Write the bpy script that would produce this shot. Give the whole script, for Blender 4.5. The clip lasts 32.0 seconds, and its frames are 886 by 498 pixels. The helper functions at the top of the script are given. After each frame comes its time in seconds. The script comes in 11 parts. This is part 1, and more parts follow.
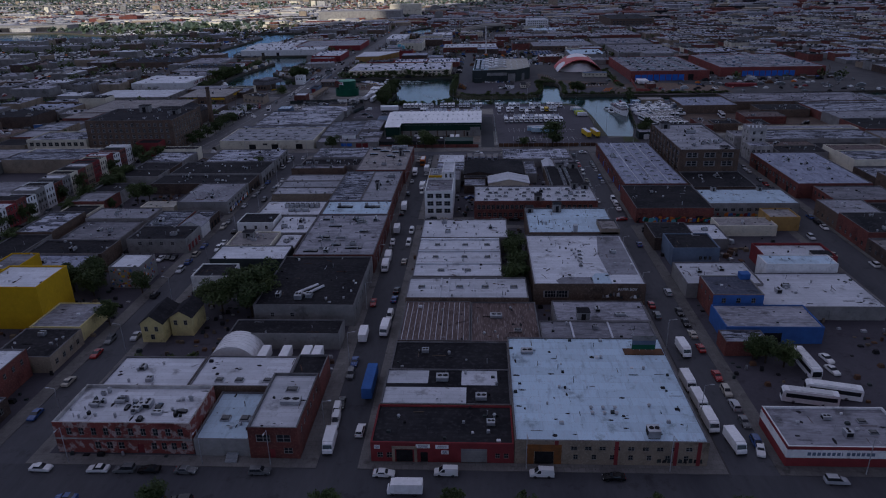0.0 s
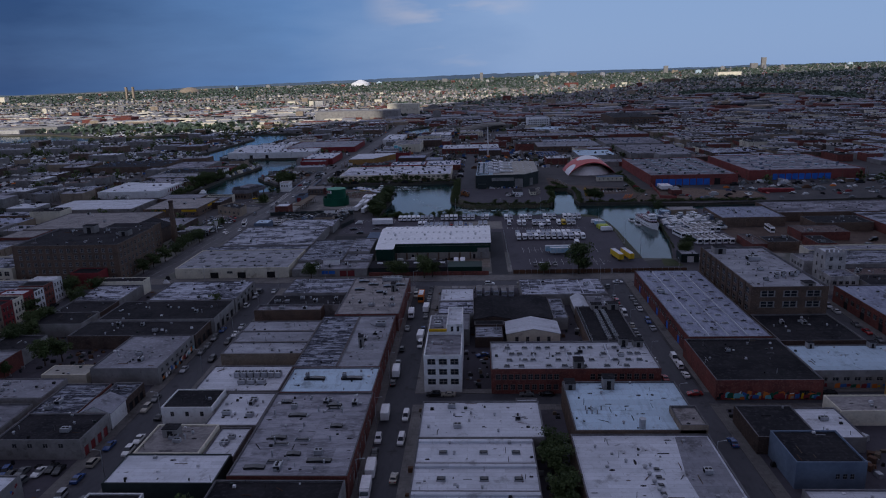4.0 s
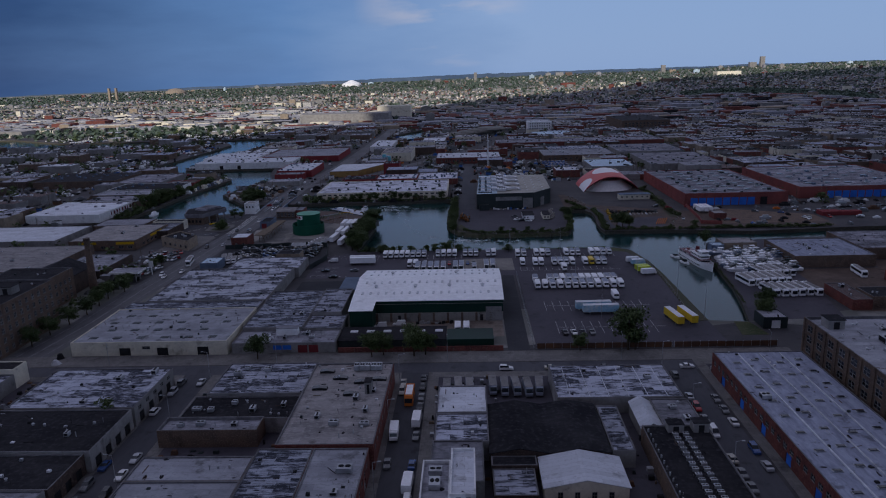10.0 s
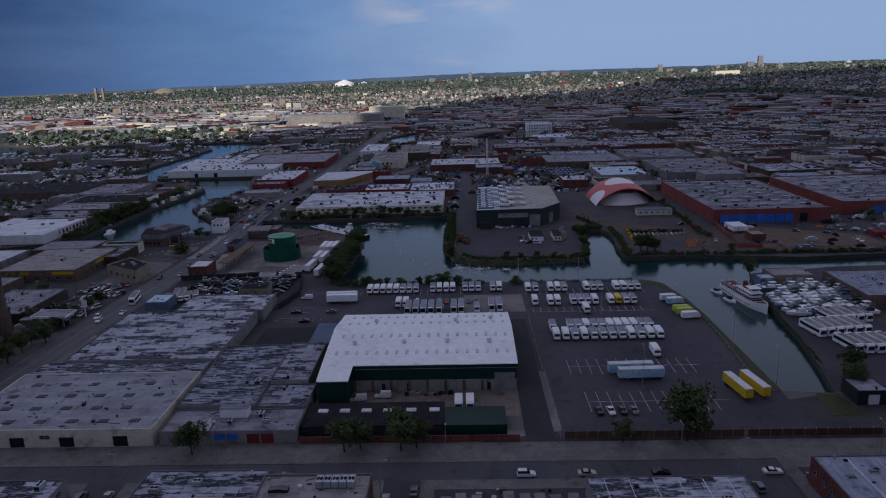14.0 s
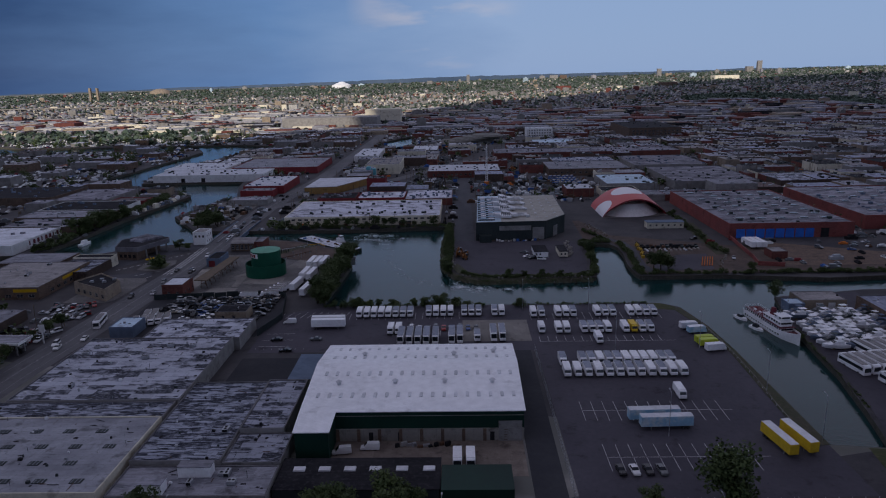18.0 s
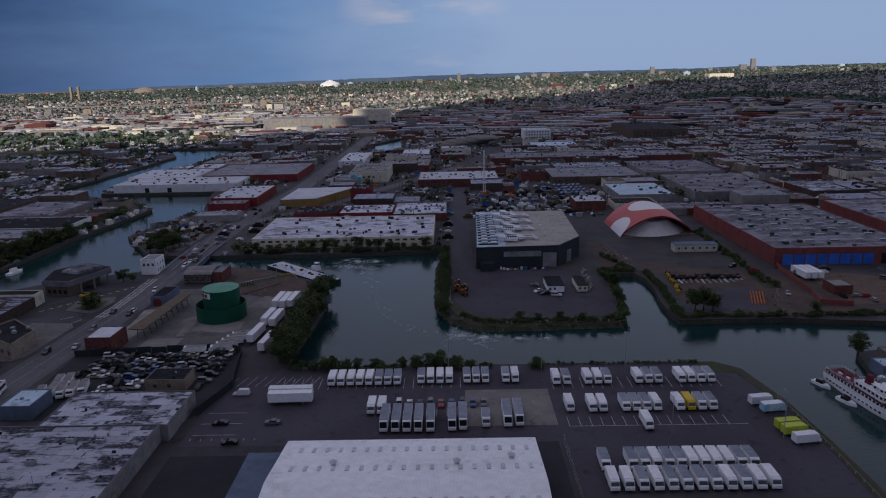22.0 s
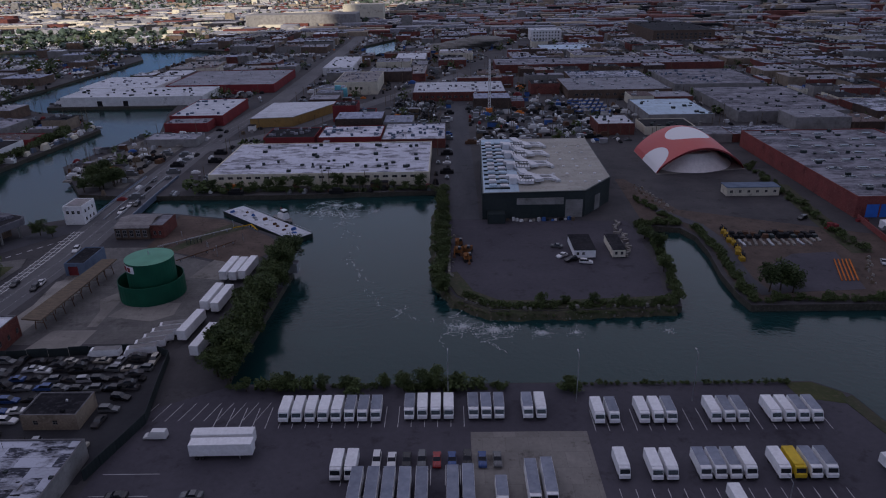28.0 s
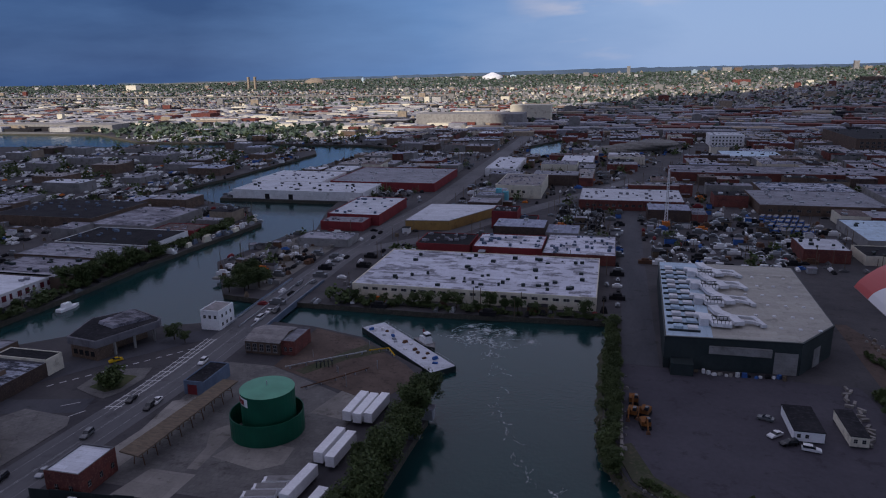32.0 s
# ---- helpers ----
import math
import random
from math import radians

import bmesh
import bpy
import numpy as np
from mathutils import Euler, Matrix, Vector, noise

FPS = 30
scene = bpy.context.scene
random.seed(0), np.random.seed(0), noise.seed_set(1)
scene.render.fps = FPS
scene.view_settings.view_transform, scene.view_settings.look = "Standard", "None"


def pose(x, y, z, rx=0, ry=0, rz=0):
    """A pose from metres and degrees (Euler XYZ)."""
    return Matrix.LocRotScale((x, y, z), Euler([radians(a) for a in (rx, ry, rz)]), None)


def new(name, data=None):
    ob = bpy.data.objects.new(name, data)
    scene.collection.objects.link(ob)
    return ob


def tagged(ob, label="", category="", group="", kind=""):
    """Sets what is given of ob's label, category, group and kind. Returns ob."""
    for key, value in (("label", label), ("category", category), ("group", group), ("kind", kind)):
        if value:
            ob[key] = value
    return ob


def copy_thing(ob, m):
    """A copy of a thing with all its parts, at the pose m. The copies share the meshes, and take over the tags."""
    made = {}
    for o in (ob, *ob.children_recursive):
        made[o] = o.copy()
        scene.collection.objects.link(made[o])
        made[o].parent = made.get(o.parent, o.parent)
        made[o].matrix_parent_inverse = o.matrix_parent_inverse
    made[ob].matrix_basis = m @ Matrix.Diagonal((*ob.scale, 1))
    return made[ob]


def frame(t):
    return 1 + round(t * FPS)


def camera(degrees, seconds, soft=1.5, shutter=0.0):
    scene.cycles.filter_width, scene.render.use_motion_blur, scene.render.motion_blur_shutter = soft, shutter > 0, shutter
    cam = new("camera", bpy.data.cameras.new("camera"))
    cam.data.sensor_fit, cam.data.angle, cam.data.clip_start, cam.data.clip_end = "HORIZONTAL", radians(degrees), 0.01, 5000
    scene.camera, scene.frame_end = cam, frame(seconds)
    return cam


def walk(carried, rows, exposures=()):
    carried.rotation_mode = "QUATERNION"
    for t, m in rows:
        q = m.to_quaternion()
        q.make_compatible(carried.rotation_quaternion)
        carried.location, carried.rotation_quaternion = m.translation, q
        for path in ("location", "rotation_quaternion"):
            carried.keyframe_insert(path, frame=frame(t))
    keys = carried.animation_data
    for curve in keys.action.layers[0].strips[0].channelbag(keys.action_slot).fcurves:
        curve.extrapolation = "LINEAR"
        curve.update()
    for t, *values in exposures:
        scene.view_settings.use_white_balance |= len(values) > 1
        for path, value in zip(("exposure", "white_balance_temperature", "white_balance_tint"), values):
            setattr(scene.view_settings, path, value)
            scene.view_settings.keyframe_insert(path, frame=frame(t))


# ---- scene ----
cam = camera(65.4, 32.0, 1.1)
METRES, EYE, TILT, LEAN, TURN = 454.5, 98.2, -0.9, 0.0, 3.2
ROWS = [
    (0.0, 0.0, 0.0, 0.0, -0.44, -20.9, 1.15),
    (0.5, -0.0002, 0.0228, 0.0002, -0.43, -20.94, 1.17),
    (1.0, -0.0002, 0.0453, 0.0014, -0.4, -18.42, 1.22),
    (1.5, -0.0006, 0.0677, 0.0003, -0.37, -13.31, 1.26),
    (2.0, -0.001, 0.0893, 0.0003, -0.38, -13.24, 1.31),
    (2.5, -0.0017, 0.112, 0.0005, -0.42, -13.28, 1.37),
    (3.0, -0.0023, 0.1334, 0.0006, -0.48, -13.32, 1.42),
    (3.5, -0.0028, 0.1555, 0.0007, -0.58, -13.34, 1.47),
    (5.5, -0.0043, 0.24, 0.0016, -0.88, -13.36, 1.56),
    (6.0, -0.0044, 0.2584, 0.0018, -0.91, -13.36, 1.57),
    (6.5, -0.0043, 0.277, 0.002, -0.95, -13.36, 1.58),
    (7.0, -0.0042, 0.2937, 0.0023, -0.98, -13.36, 1.58),
    (7.5, -0.0041, 0.3108, 0.0026, -1.02, -13.36, 1.59),
    (8.0, -0.004, 0.327, 0.0027, -1.1, -13.39, 1.62),
    (8.5, -0.0038, 0.3442, 0.0027, -1.15, -13.41, 1.62),
    (9.0, -0.0036, 0.3612, 0.0029, -1.2, -13.4, 1.63),
    (9.5, -0.0034, 0.3794, 0.0028, -1.25, -13.39, 1.63),
    (10.0, -0.0031, 0.3925, 0.0038, -1.26, -13.36, 1.65),
    (10.5, -0.0028, 0.4107, 0.0037, -1.32, -13.42, 1.64),
    (11.0, -0.0026, 0.4282, 0.0041, -1.39, -13.43, 1.64),
    (11.5, -0.0024, 0.4451, 0.0043, -1.45, -13.44, 1.64),
    (12.0, -0.0023, 0.4629, 0.0044, -1.52, -13.44, 1.65),
    (12.5, -0.002, 0.4799, 0.0047, -1.59, -13.45, 1.65),
    (13.0, -0.0018, 0.4979, 0.005, -1.65, -13.45, 1.65),
    (13.5, -0.0015, 0.5152, 0.0053, -1.68, -13.43, 1.65),
    (14.0, -0.0011, 0.533, 0.0057, -1.73, -13.41, 1.65),
    (14.5, -0.0007, 0.5492, 0.0059, -1.74, -13.39, 1.65),
    (16.5, -0.0002, 0.575, 0.0064, -1.1, -13.1, 1.3),
    (17.0, 0.0001, 0.579, 0.0064, -1.34, -13.14, 1.25),
    (17.5, 0.0001, 0.5862, 0.0066, -1.65, -13.16, 1.22),
    (18.0, 0.0004, 0.5972, 0.0069, -1.91, -13.22, 1.24),
    (18.5, 0.0006, 0.6104, 0.0069, -2.07, -13.31, 1.25),
    (19.0, 0.0007, 0.6272, 0.0071, -2.23, -13.38, 1.25),
    (19.5, 0.0009, 0.6451, 0.0073, -2.38, -13.41, 1.26),
    (20.0, 0.0009, 0.665, 0.0075, -2.5, -13.44, 1.27),
    (20.5, 0.0008, 0.6847, 0.0078, -2.59, -13.44, 1.28),
    (21.0, 0.0009, 0.7051, 0.0082, -2.68, -13.4, 1.29),
    (21.5, 0.0011, 0.7239, 0.0086, -2.71, -13.37, 1.28),
    (22.0, 0.0015, 0.7419, 0.0091, -2.7, -13.37, 1.27),
    (22.5, 0.002, 0.7577, 0.0094, -2.69, -13.35, 1.24),
    (23.0, 0.0026, 0.7732, 0.0098, -2.65, -13.29, 1.2),
    (23.5, 0.0033, 0.7872, 0.0102, -2.64, -13.24, 1.17),
    (24.0, 0.0041, 0.8009, 0.0105, -2.61, -13.25, 1.12),
    (24.5, 0.0049, 0.8135, 0.0109, -2.58, -13.29, 1.08),
    (26.5, 0.0084, 0.8639, 0.0113, -2.58, -16.87, 1.03),
    (27.0, 0.0088, 0.877, 0.0118, -2.63, -17.68, 1.02),
    (27.5, 0.0091, 0.8893, 0.0118, -2.68, -19.34, 1.02),
    (28.0, 0.0093, 0.9021, 0.012, -2.79, -21.57, 1.01),
    (28.5, 0.0093, 0.9147, 0.0126, -0.56, -22.68, 0.91),
    (29.0, 0.0087, 0.927, 0.0131, 5.64, -22.7, 0.7),
    (29.5, 0.0096, 0.9394, 0.0131, 8.32, -22.75, 0.62),
    (30.0, 0.0083, 0.9518, 0.0133, 9.51, -22.82, 0.57),
    (30.5, 0.0067, 0.9637, 0.0138, 9.97, -21.76, 0.58),
    (31.0, 0.0044, 0.9757, 0.0136, 10.21, -19.46, 0.6),
    (31.5, 0.0021, 0.9873, 0.0137, 10.35, -17.02, 0.62),
    (32.0, -0.0004, 0.9984, 0.0128, 10.48, -13.73, 0.65),
]
walk(cam, [(t, pose(0, 0, EYE, TILT, LEAN, TURN) @ pose(METRES * x, METRES * y, METRES * z, 90 + pitch, roll, yaw)) for t, x, y, z, yaw, pitch, roll in ROWS],
     exposures=[(0.0, 0.1, 6500, 10), (2.0, 0.02, 6500, 10), (9.0, 0.0, 6500, 10), (17.0, 0.05, 6850, 10.5), (24.0, 0.05, 7100, 11.5), (27.0, 0.1, 7000, 12), (28.5, 0.34, 7000, 12.5), (30.0, 0.44, 6900, 12.5), (31.0, 0.24, 6800, 12), (32.0, 0.23, 6800, 12)])

# ---- sky and sun ----
SUN_UP, SUN_ROUND = 27.0, 196.0     # the sun stands low behind the camera
world = bpy.data.worlds.new("sky")
scene.world = world
world.use_nodes = True
wn, wl = world.node_tree.nodes, world.node_tree.links
wn.clear()
w_out, w_bg = wn.new("ShaderNodeOutputWorld"), wn.new("ShaderNodeBackground")
w_sky = wn.new("ShaderNodeTexSky")
w_sky.sky_type = "NISHITA"
w_sky.sun_disc = False
w_sky.sun_elevation, w_sky.sun_rotation = radians(SUN_UP), radians(SUN_ROUND)
w_sky.air_density, w_sky.dust_density, w_sky.ozone_density = 1.0, 0.6, 2.0
w_bg.inputs["Strength"].default_value = 0.10
w_tc = wn.new("ShaderNodeTexCoord")
w_sep = wn.new("ShaderNodeSeparateXYZ")
wl.new(w_tc.outputs["Generated"], w_sep.inputs[0])
# storm cloud that thickens towards the west, thinner and brighter to the east
w_map = wn.new("ShaderNodeMapping")
w_map.inputs["Scale"].default_value = (1.6, 1.6, 7.0)
wl.new(w_tc.outputs["Generated"], w_map.inputs[0])
w_noise = wn.new("ShaderNodeTexNoise")
w_noise.inputs["Scale"].default_value = 2.6
w_noise.inputs["Detail"].default_value = 7.0
w_noise.inputs["Roughness"].default_value = 0.55
wl.new(w_map.outputs[0], w_noise.inputs["Vector"])
w_west = wn.new("ShaderNodeMapRange")
for key, value in (("From Min", -0.55), ("From Max", 0.30)):
    w_west.inputs[key].default_value = value
wl.new(w_sep.outputs["X"], w_west.inputs["Value"])
w_add = wn.new("ShaderNodeMath")
w_add.operation = "MULTIPLY_ADD"
wl.new(w_noise.outputs["Fac"], w_add.inputs[0])
w_add.inputs[1].default_value = 0.33
wl.new(w_west.outputs["Result"], w_add.inputs[2])
w_ramp = wn.new("ShaderNodeValToRGB")
w_ramp.color_ramp.elements[0].position, w_ramp.color_ramp.elements[0].color = 0.11, (0.16, 0.55, 1.75, 1)
w_ramp.color_ramp.elements[1].position, w_ramp.color_ramp.elements[1].color = 0.89, (2.3, 3.5, 6.0, 1)
e = w_ramp.color_ramp.elements.new(0.51)
e.color = (0.92, 2.0, 4.4, 1)
wl.new(w_add.outputs[0], w_ramp.inputs[0])
w_wisp = wn.new("ShaderNodeTexNoise")
w_wisp.inputs["Scale"].default_value = 3.4
w_wisp.inputs["Detail"].default_value = 6.0
wl.new(w_map.outputs[0], w_wisp.inputs["Vector"])
w_wr = wn.new("ShaderNodeMapRange")
for key, value in (("From Min", 0.47), ("From Max", 0.66), ("To Max", 1.0)):
    w_wr.inputs[key].default_value = value
wl.new(w_wisp.outputs["Fac"], w_wr.inputs["Value"])
w_near = wn.new("ShaderNodeVectorMath")
w_near.operation = "DISTANCE"
wl.new(w_tc.outputs["Generated"], w_near.inputs[0])
w_near.inputs[1].default_value = (-0.028, 0.99, 0.092)     # a bright break in the cloud, low in the north
w_nr = wn.new("ShaderNodeMapRange")
for key, value in (("From Min", 0.01), ("From Max", 0.125), ("To Min", 1.0), ("To Max", 0.0)):
    w_nr.inputs[key].default_value = value
wl.new(w_near.outputs["Value"], w_nr.inputs["Value"])
w_wm = wn.new("ShaderNodeMath")
w_wm.operation = "MULTIPLY"
wl.new(w_wr.outputs["Result"], w_wm.inputs[0])
wl.new(w_nr.outputs["Result"], w_wm.inputs[1])
w_mix2 = wn.new("ShaderNodeMix")
w_mix2.data_type = "RGBA"
wl.new(w_wm.outputs[0], w_mix2.inputs["Factor"])
wl.new(w_ramp.outputs["Color"], w_mix2.inputs["A"])
w_mix2.inputs["B"].default_value = (4.8, 4.7, 5.6, 1)
w_mix = wn.new("ShaderNodeMix")
w_mix.data_type = "RGBA"
w_mix.inputs["Factor"].default_value = 0.96
w_up = wn.new("ShaderNodeMapRange")
for key, value in (("From Min", 0.12), ("From Max", 0.42)):
    w_up.inputs[key].default_value = value
wl.new(w_sep.outputs["Z"], w_up.inputs["Value"])
w_over = wn.new("ShaderNodeMix")
w_over.data_type = "RGBA"
wl.new(w_up.outputs["Result"], w_over.inputs["Factor"])
wl.new(w_mix2.outputs["Result"], w_over.inputs["A"])
w_over.inputs["B"].default_value = (3.76, 4.03, 5.84, 1)     # the grey-lilac underside of the storm cloud overhead
wl.new(w_sky.outputs["Color"], w_mix.inputs["A"])
wl.new(w_over.outputs["Result"], w_mix.inputs["B"])
wl.new(w_mix.outputs["Result"], w_bg.inputs["Color"])
wl.new(w_bg.outputs[0], w_out.inputs[0])

sun_data = bpy.data.lights.new("sun", "SUN")
sun_data.energy, sun_data.angle, sun_data.color = 3.4, radians(0.53), (1.0, 0.93, 0.84)
sun = new("sun", sun_data)
# towards the sun: azimuth measured clockwise from +y
SUN_WAY = Vector((math.sin(radians(SUN_ROUND)) * math.cos(radians(SUN_UP)), math.cos(radians(SUN_ROUND)) * math.cos(radians(SUN_UP)), math.sin(radians(SUN_UP))))
sun.matrix_world = Matrix.Translation((0, -300, 400)) @ SUN_WAY.to_track_quat("Z", "Y").to_matrix().to_4x4()

# ---- materials ----
def surf(name, a, b, rough=0.85, big=0.08, fine=1.3, lo=0.35, hi=0.65, metal=0.0, bump=0.15, vary=0.12, stretch=(1, 1, 1), c=None, weave=None, spec=0.15, grime=0.0, sheets=None, aged=0.70, flake=None):
    """A surface of two colours, mixed by broad stains, with fine grain, wear and bump, at real-world size."""
    m = bpy.data.materials.new(name)
    m.use_nodes = True
    n, l = m.node_tree.nodes, m.node_tree.links
    bsdf = n["Principled BSDF"]
    geo = n.new("ShaderNodeNewGeometry")
    mp = n.new("ShaderNodeMapping")
    mp.inputs["Scale"].default_value = stretch
    l.new(geo.outputs["Position"], mp.inputs[0])
    n1, n2 = n.new("ShaderNodeTexNoise"), n.new("ShaderNodeTexNoise")
    n1.inputs["Scale"].default_value, n1.inputs["Detail"].default_value, n1.inputs["Roughness"].default_value = big, 6, 0.62
    n2.inputs["Scale"].default_value, n2.inputs["Detail"].default_value = fine, 4
    l.new(mp.outputs[0], n1.inputs["Vector"])
    l.new(mp.outputs[0], n2.inputs["Vector"])
    r = n.new("ShaderNodeMapRange")
    r.inputs["From Min"].default_value, r.inputs["From Max"].default_value = lo, hi
    if flake:
        # each sheet of roofing has lost its coating to a different degree
        fb = n.new("ShaderNodeTexBrick")
        fb.inputs["Color1"].default_value, fb.inputs["Color2"].default_value, fb.inputs["Mortar"].default_value = (0, 0, 0, 1), (1, 1, 1, 1), (0.3, 0.3, 0.3, 1)
        fb.inputs["Scale"].default_value, fb.inputs["Mortar Size"].default_value = 1.0, 0.06
        fb.inputs["Brick Width"].default_value, fb.inputs["Row Height"].default_value = flake[:2]
        l.new(geo.outputs["Position"], fb.inputs["Vector"])
        fa = n.new("ShaderNodeMath")
        fa.operation = "MULTIPLY_ADD"
        l.new(fb.outputs["Color"], fa.inputs[0])
        fa.inputs[1].default_value = flake[2]
        l.new(n1.outputs["Fac"], fa.inputs[2])
        fs = n.new("ShaderNodeMath")
        fs.operation = "SUBTRACT"
        l.new(fa.outputs[0], fs.inputs[0])
        fs.inputs[1].default_value = flake[2] * 0.5
        l.new(fs.outputs[0], r.inputs["Value"])
    else:
        l.new(n1.outputs["Fac"], r.inputs["Value"])
    mix = n.new("ShaderNodeMix")
    mix.data_type = "RGBA"
    mix.inputs["A"].default_value, mix.inputs["B"].default_value = (*a, 1), (*b, 1)
    l.new(r.outputs["Result"], mix.inputs["Factor"])
    col = mix.outputs["Result"]
    if c:
        r2 = n.new("ShaderNodeMapRange")
        r2.inputs["From Min"].default_value, r2.inputs["From Max"].default_value = 0.52, 0.72
        l.new(n2.outputs["Fac"], r2.inputs["Value"])
        m2 = n.new("ShaderNodeMix")
        m2.data_type = "RGBA"
        l.new(r2.outputs["Result"], m2.inputs["Factor"])
        l.new(col, m2.inputs["A"])
        m2.inputs["B"].default_value = (*c, 1)
        col = m2.outputs["Result"]
    height = n2.outputs["Fac"]
    if sheets:
        # roofing laid in sheets of slightly different age, with dark laps between them
        br = n.new("ShaderNodeTexBrick")
        br.inputs["Color1"].default_value, br.inputs["Color2"].default_value, br.inputs["Mortar"].default_value = (aged, aged, aged, 1), (1, 1, 1, 1), (min(aged, 0.45),) * 3 + (1,)
        br.inputs["Scale"].default_value, br.inputs["Mortar Size"].default_value, br.inputs["Mortar Smooth"].default_value = 1.0, 0.05, 0.3
        br.inputs["Brick Width"].default_value, br.inputs["Row Height"].default_value = sheets
        l.new(geo.outputs["Position"], br.inputs["Vector"])
        ms = n.new("ShaderNodeMix")
        ms.data_type, ms.blend_type = "RGBA", "MULTIPLY"
        ms.inputs["Factor"].default_value = 0.55
        l.new(col, ms.inputs["A"])
        l.new(br.outputs["Color"], ms.inputs["B"])
        col = ms.outputs["Result"]
    if grime:
        # ponding stains with ragged rims, and small dark specks
        for sc, a0, a1, dark in ((0.16, 0.56, 0.66, 0.45), (0.8, 0.60, 0.70, 0.5), (3.2, 0.64, 0.70, 0.35)):
            t = n.new("ShaderNodeTexNoise")
            t.inputs["Scale"].default_value, t.inputs["Detail"].default_value, t.inputs["Roughness"].default_value = sc, 8, 0.7
            l.new(geo.outputs["Position"], t.inputs["Vector"])
            rr = n.new("ShaderNodeMapRange")
            for key, value in (("From Min", a0), ("From Max", a1), ("To Min", 0.0), ("To Max", grime)):
                rr.inputs[key].default_value = value
            l.new(t.outputs["Fac"], rr.inputs["Value"])
            mg = n.new("ShaderNodeMix")
            mg.data_type, mg.blend_type = "RGBA", "MULTIPLY"
            l.new(rr.outputs["Result"], mg.inputs["Factor"])
            l.new(col, mg.inputs["A"])
            mg.inputs["B"].default_value = (dark, dark * 0.97, dark * 0.95, 1)
            col = mg.outputs["Result"]
    if weave:
        wv = n.new("ShaderNodeTexWave")
        wv.bands_direction = weave[0]
        wv.inputs["Scale"].default_value, wv.inputs["Distortion"].default_value = weave[1], weave[2]
        l.new(geo.outputs["Position"], wv.inputs["Vector"])
        m3 = n.new("ShaderNodeMix")
        m3.data_type = "RGBA"
        m3.blend_type = "MULTIPLY"
        m3.inputs["Factor"].default_value = weave[3]
        l.new(col, m3.inputs["A"])
        l.new(wv.outputs["Color"], m3.inputs["B"])
        col = m3.outputs["Result"]
        height = wv.outputs["Fac"]
    hsv = n.new("ShaderNodeHueSaturation")
    info = n.new("ShaderNodeObjectInfo")
    v = n.new("ShaderNodeMapRange")
    v.inputs["To Min"].default_value, v.inputs["To Max"].default_value = 1 - vary, 1 + vary
    l.new(info.outputs["Random"], v.inputs["Value"])
    gr = n.new("ShaderNodeMath")
    gr.operation = "MULTIPLY_ADD"
    l.new(n2.outputs["Fac"], gr.inputs[0])
    gr.inputs[1].default_value = 0.35
    gr.inputs[2].default_value = 0.825
    mu = n.new("ShaderNodeMath")
    mu.operation = "MULTIPLY"
    l.new(v.outputs["Result"], mu.inputs[0])
    l.new(gr.outputs[0], mu.inputs[1])
    l.new(mu.outputs[0], hsv.inputs["Value"])
    l.new(col, hsv.inputs["Color"])
    l.new(hsv.outputs["Color"], bsdf.inputs["Base Color"])
    bsdf.inputs["Roughness"].default_value, bsdf.inputs["Metallic"].default_value = rough, metal
    bsdf.inputs["Specular IOR Level"].default_value = spec
    if bump:
        bp = n.new("ShaderNodeBump")
        bp.inputs["Strength"].default_value, bp.inputs["Distance"].default_value = bump, 0.05
        l.new(height, bp.inputs["Height"])
        l.new(bp.outputs[0], bsdf.inputs["Normal"])
    return m


ASPHALT = surf("asphalt", (0.046, 0.044, 0.049), (0.075, 0.070, 0.072), big=0.05, fine=0.9, vary=0.1, grime=0.6)
LOT = surf("lot_asphalt", (0.056, 0.052, 0.064), (0.080, 0.074, 0.088), big=0.03, fine=0.7, vary=0.08, grime=0.6)
NEWTAR = surf("fresh_asphalt", (0.030, 0.031, 0.037), (0.045, 0.045, 0.050), big=0.06, fine=0.8)
ROAD = surf("road_asphalt", (0.060, 0.061, 0.071), (0.086, 0.086, 0.095), big=0.06, fine=0.9, stretch=(1, 0.25, 1), grime=0.6)
AVENUE_ROAD = surf("worn_avenue_asphalt", (0.105, 0.104, 0.112), (0.150, 0.147, 0.153), big=0.06, fine=0.9, stretch=(1, 0.3, 1), grime=0.6)
CONCRETE = surf("concrete", (0.130, 0.124, 0.122), (0.185, 0.176, 0.168), big=0.12, fine=1.4, grime=0.8, sheets=(1.5, 1.5))
PALE = surf("pale_concrete", (0.21, 0.195, 0.18), (0.29, 0.27, 0.245), big=0.1, fine=1.2, grime=0.9, sheets=(5.0, 5.0))
DIRT = surf("dirt", (0.078, 0.056, 0.047), (0.135, 0.098, 0.080), big=0.10, fine=0.7, c=(0.06, 0.046, 0.04), grime=0.9)
GRASS = surf("grass", (0.035, 0.050, 0.018), (0.075, 0.080, 0.035), big=0.08, fine=0.9, c=(0.09, 0.08, 0.05), bump=0.6)
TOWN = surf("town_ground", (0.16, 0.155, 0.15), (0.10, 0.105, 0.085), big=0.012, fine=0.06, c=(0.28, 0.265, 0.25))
WORNLINE = surf("worn_lane_paint", (0.34, 0.34, 0.34), (0.10, 0.10, 0.105), big=0.7, fine=2.0, bump=0)
LINE = surf("road_paint", (0.60, 0.60, 0.58), (0.40, 0.40, 0.40), big=0.5, fine=2.0, bump=0)

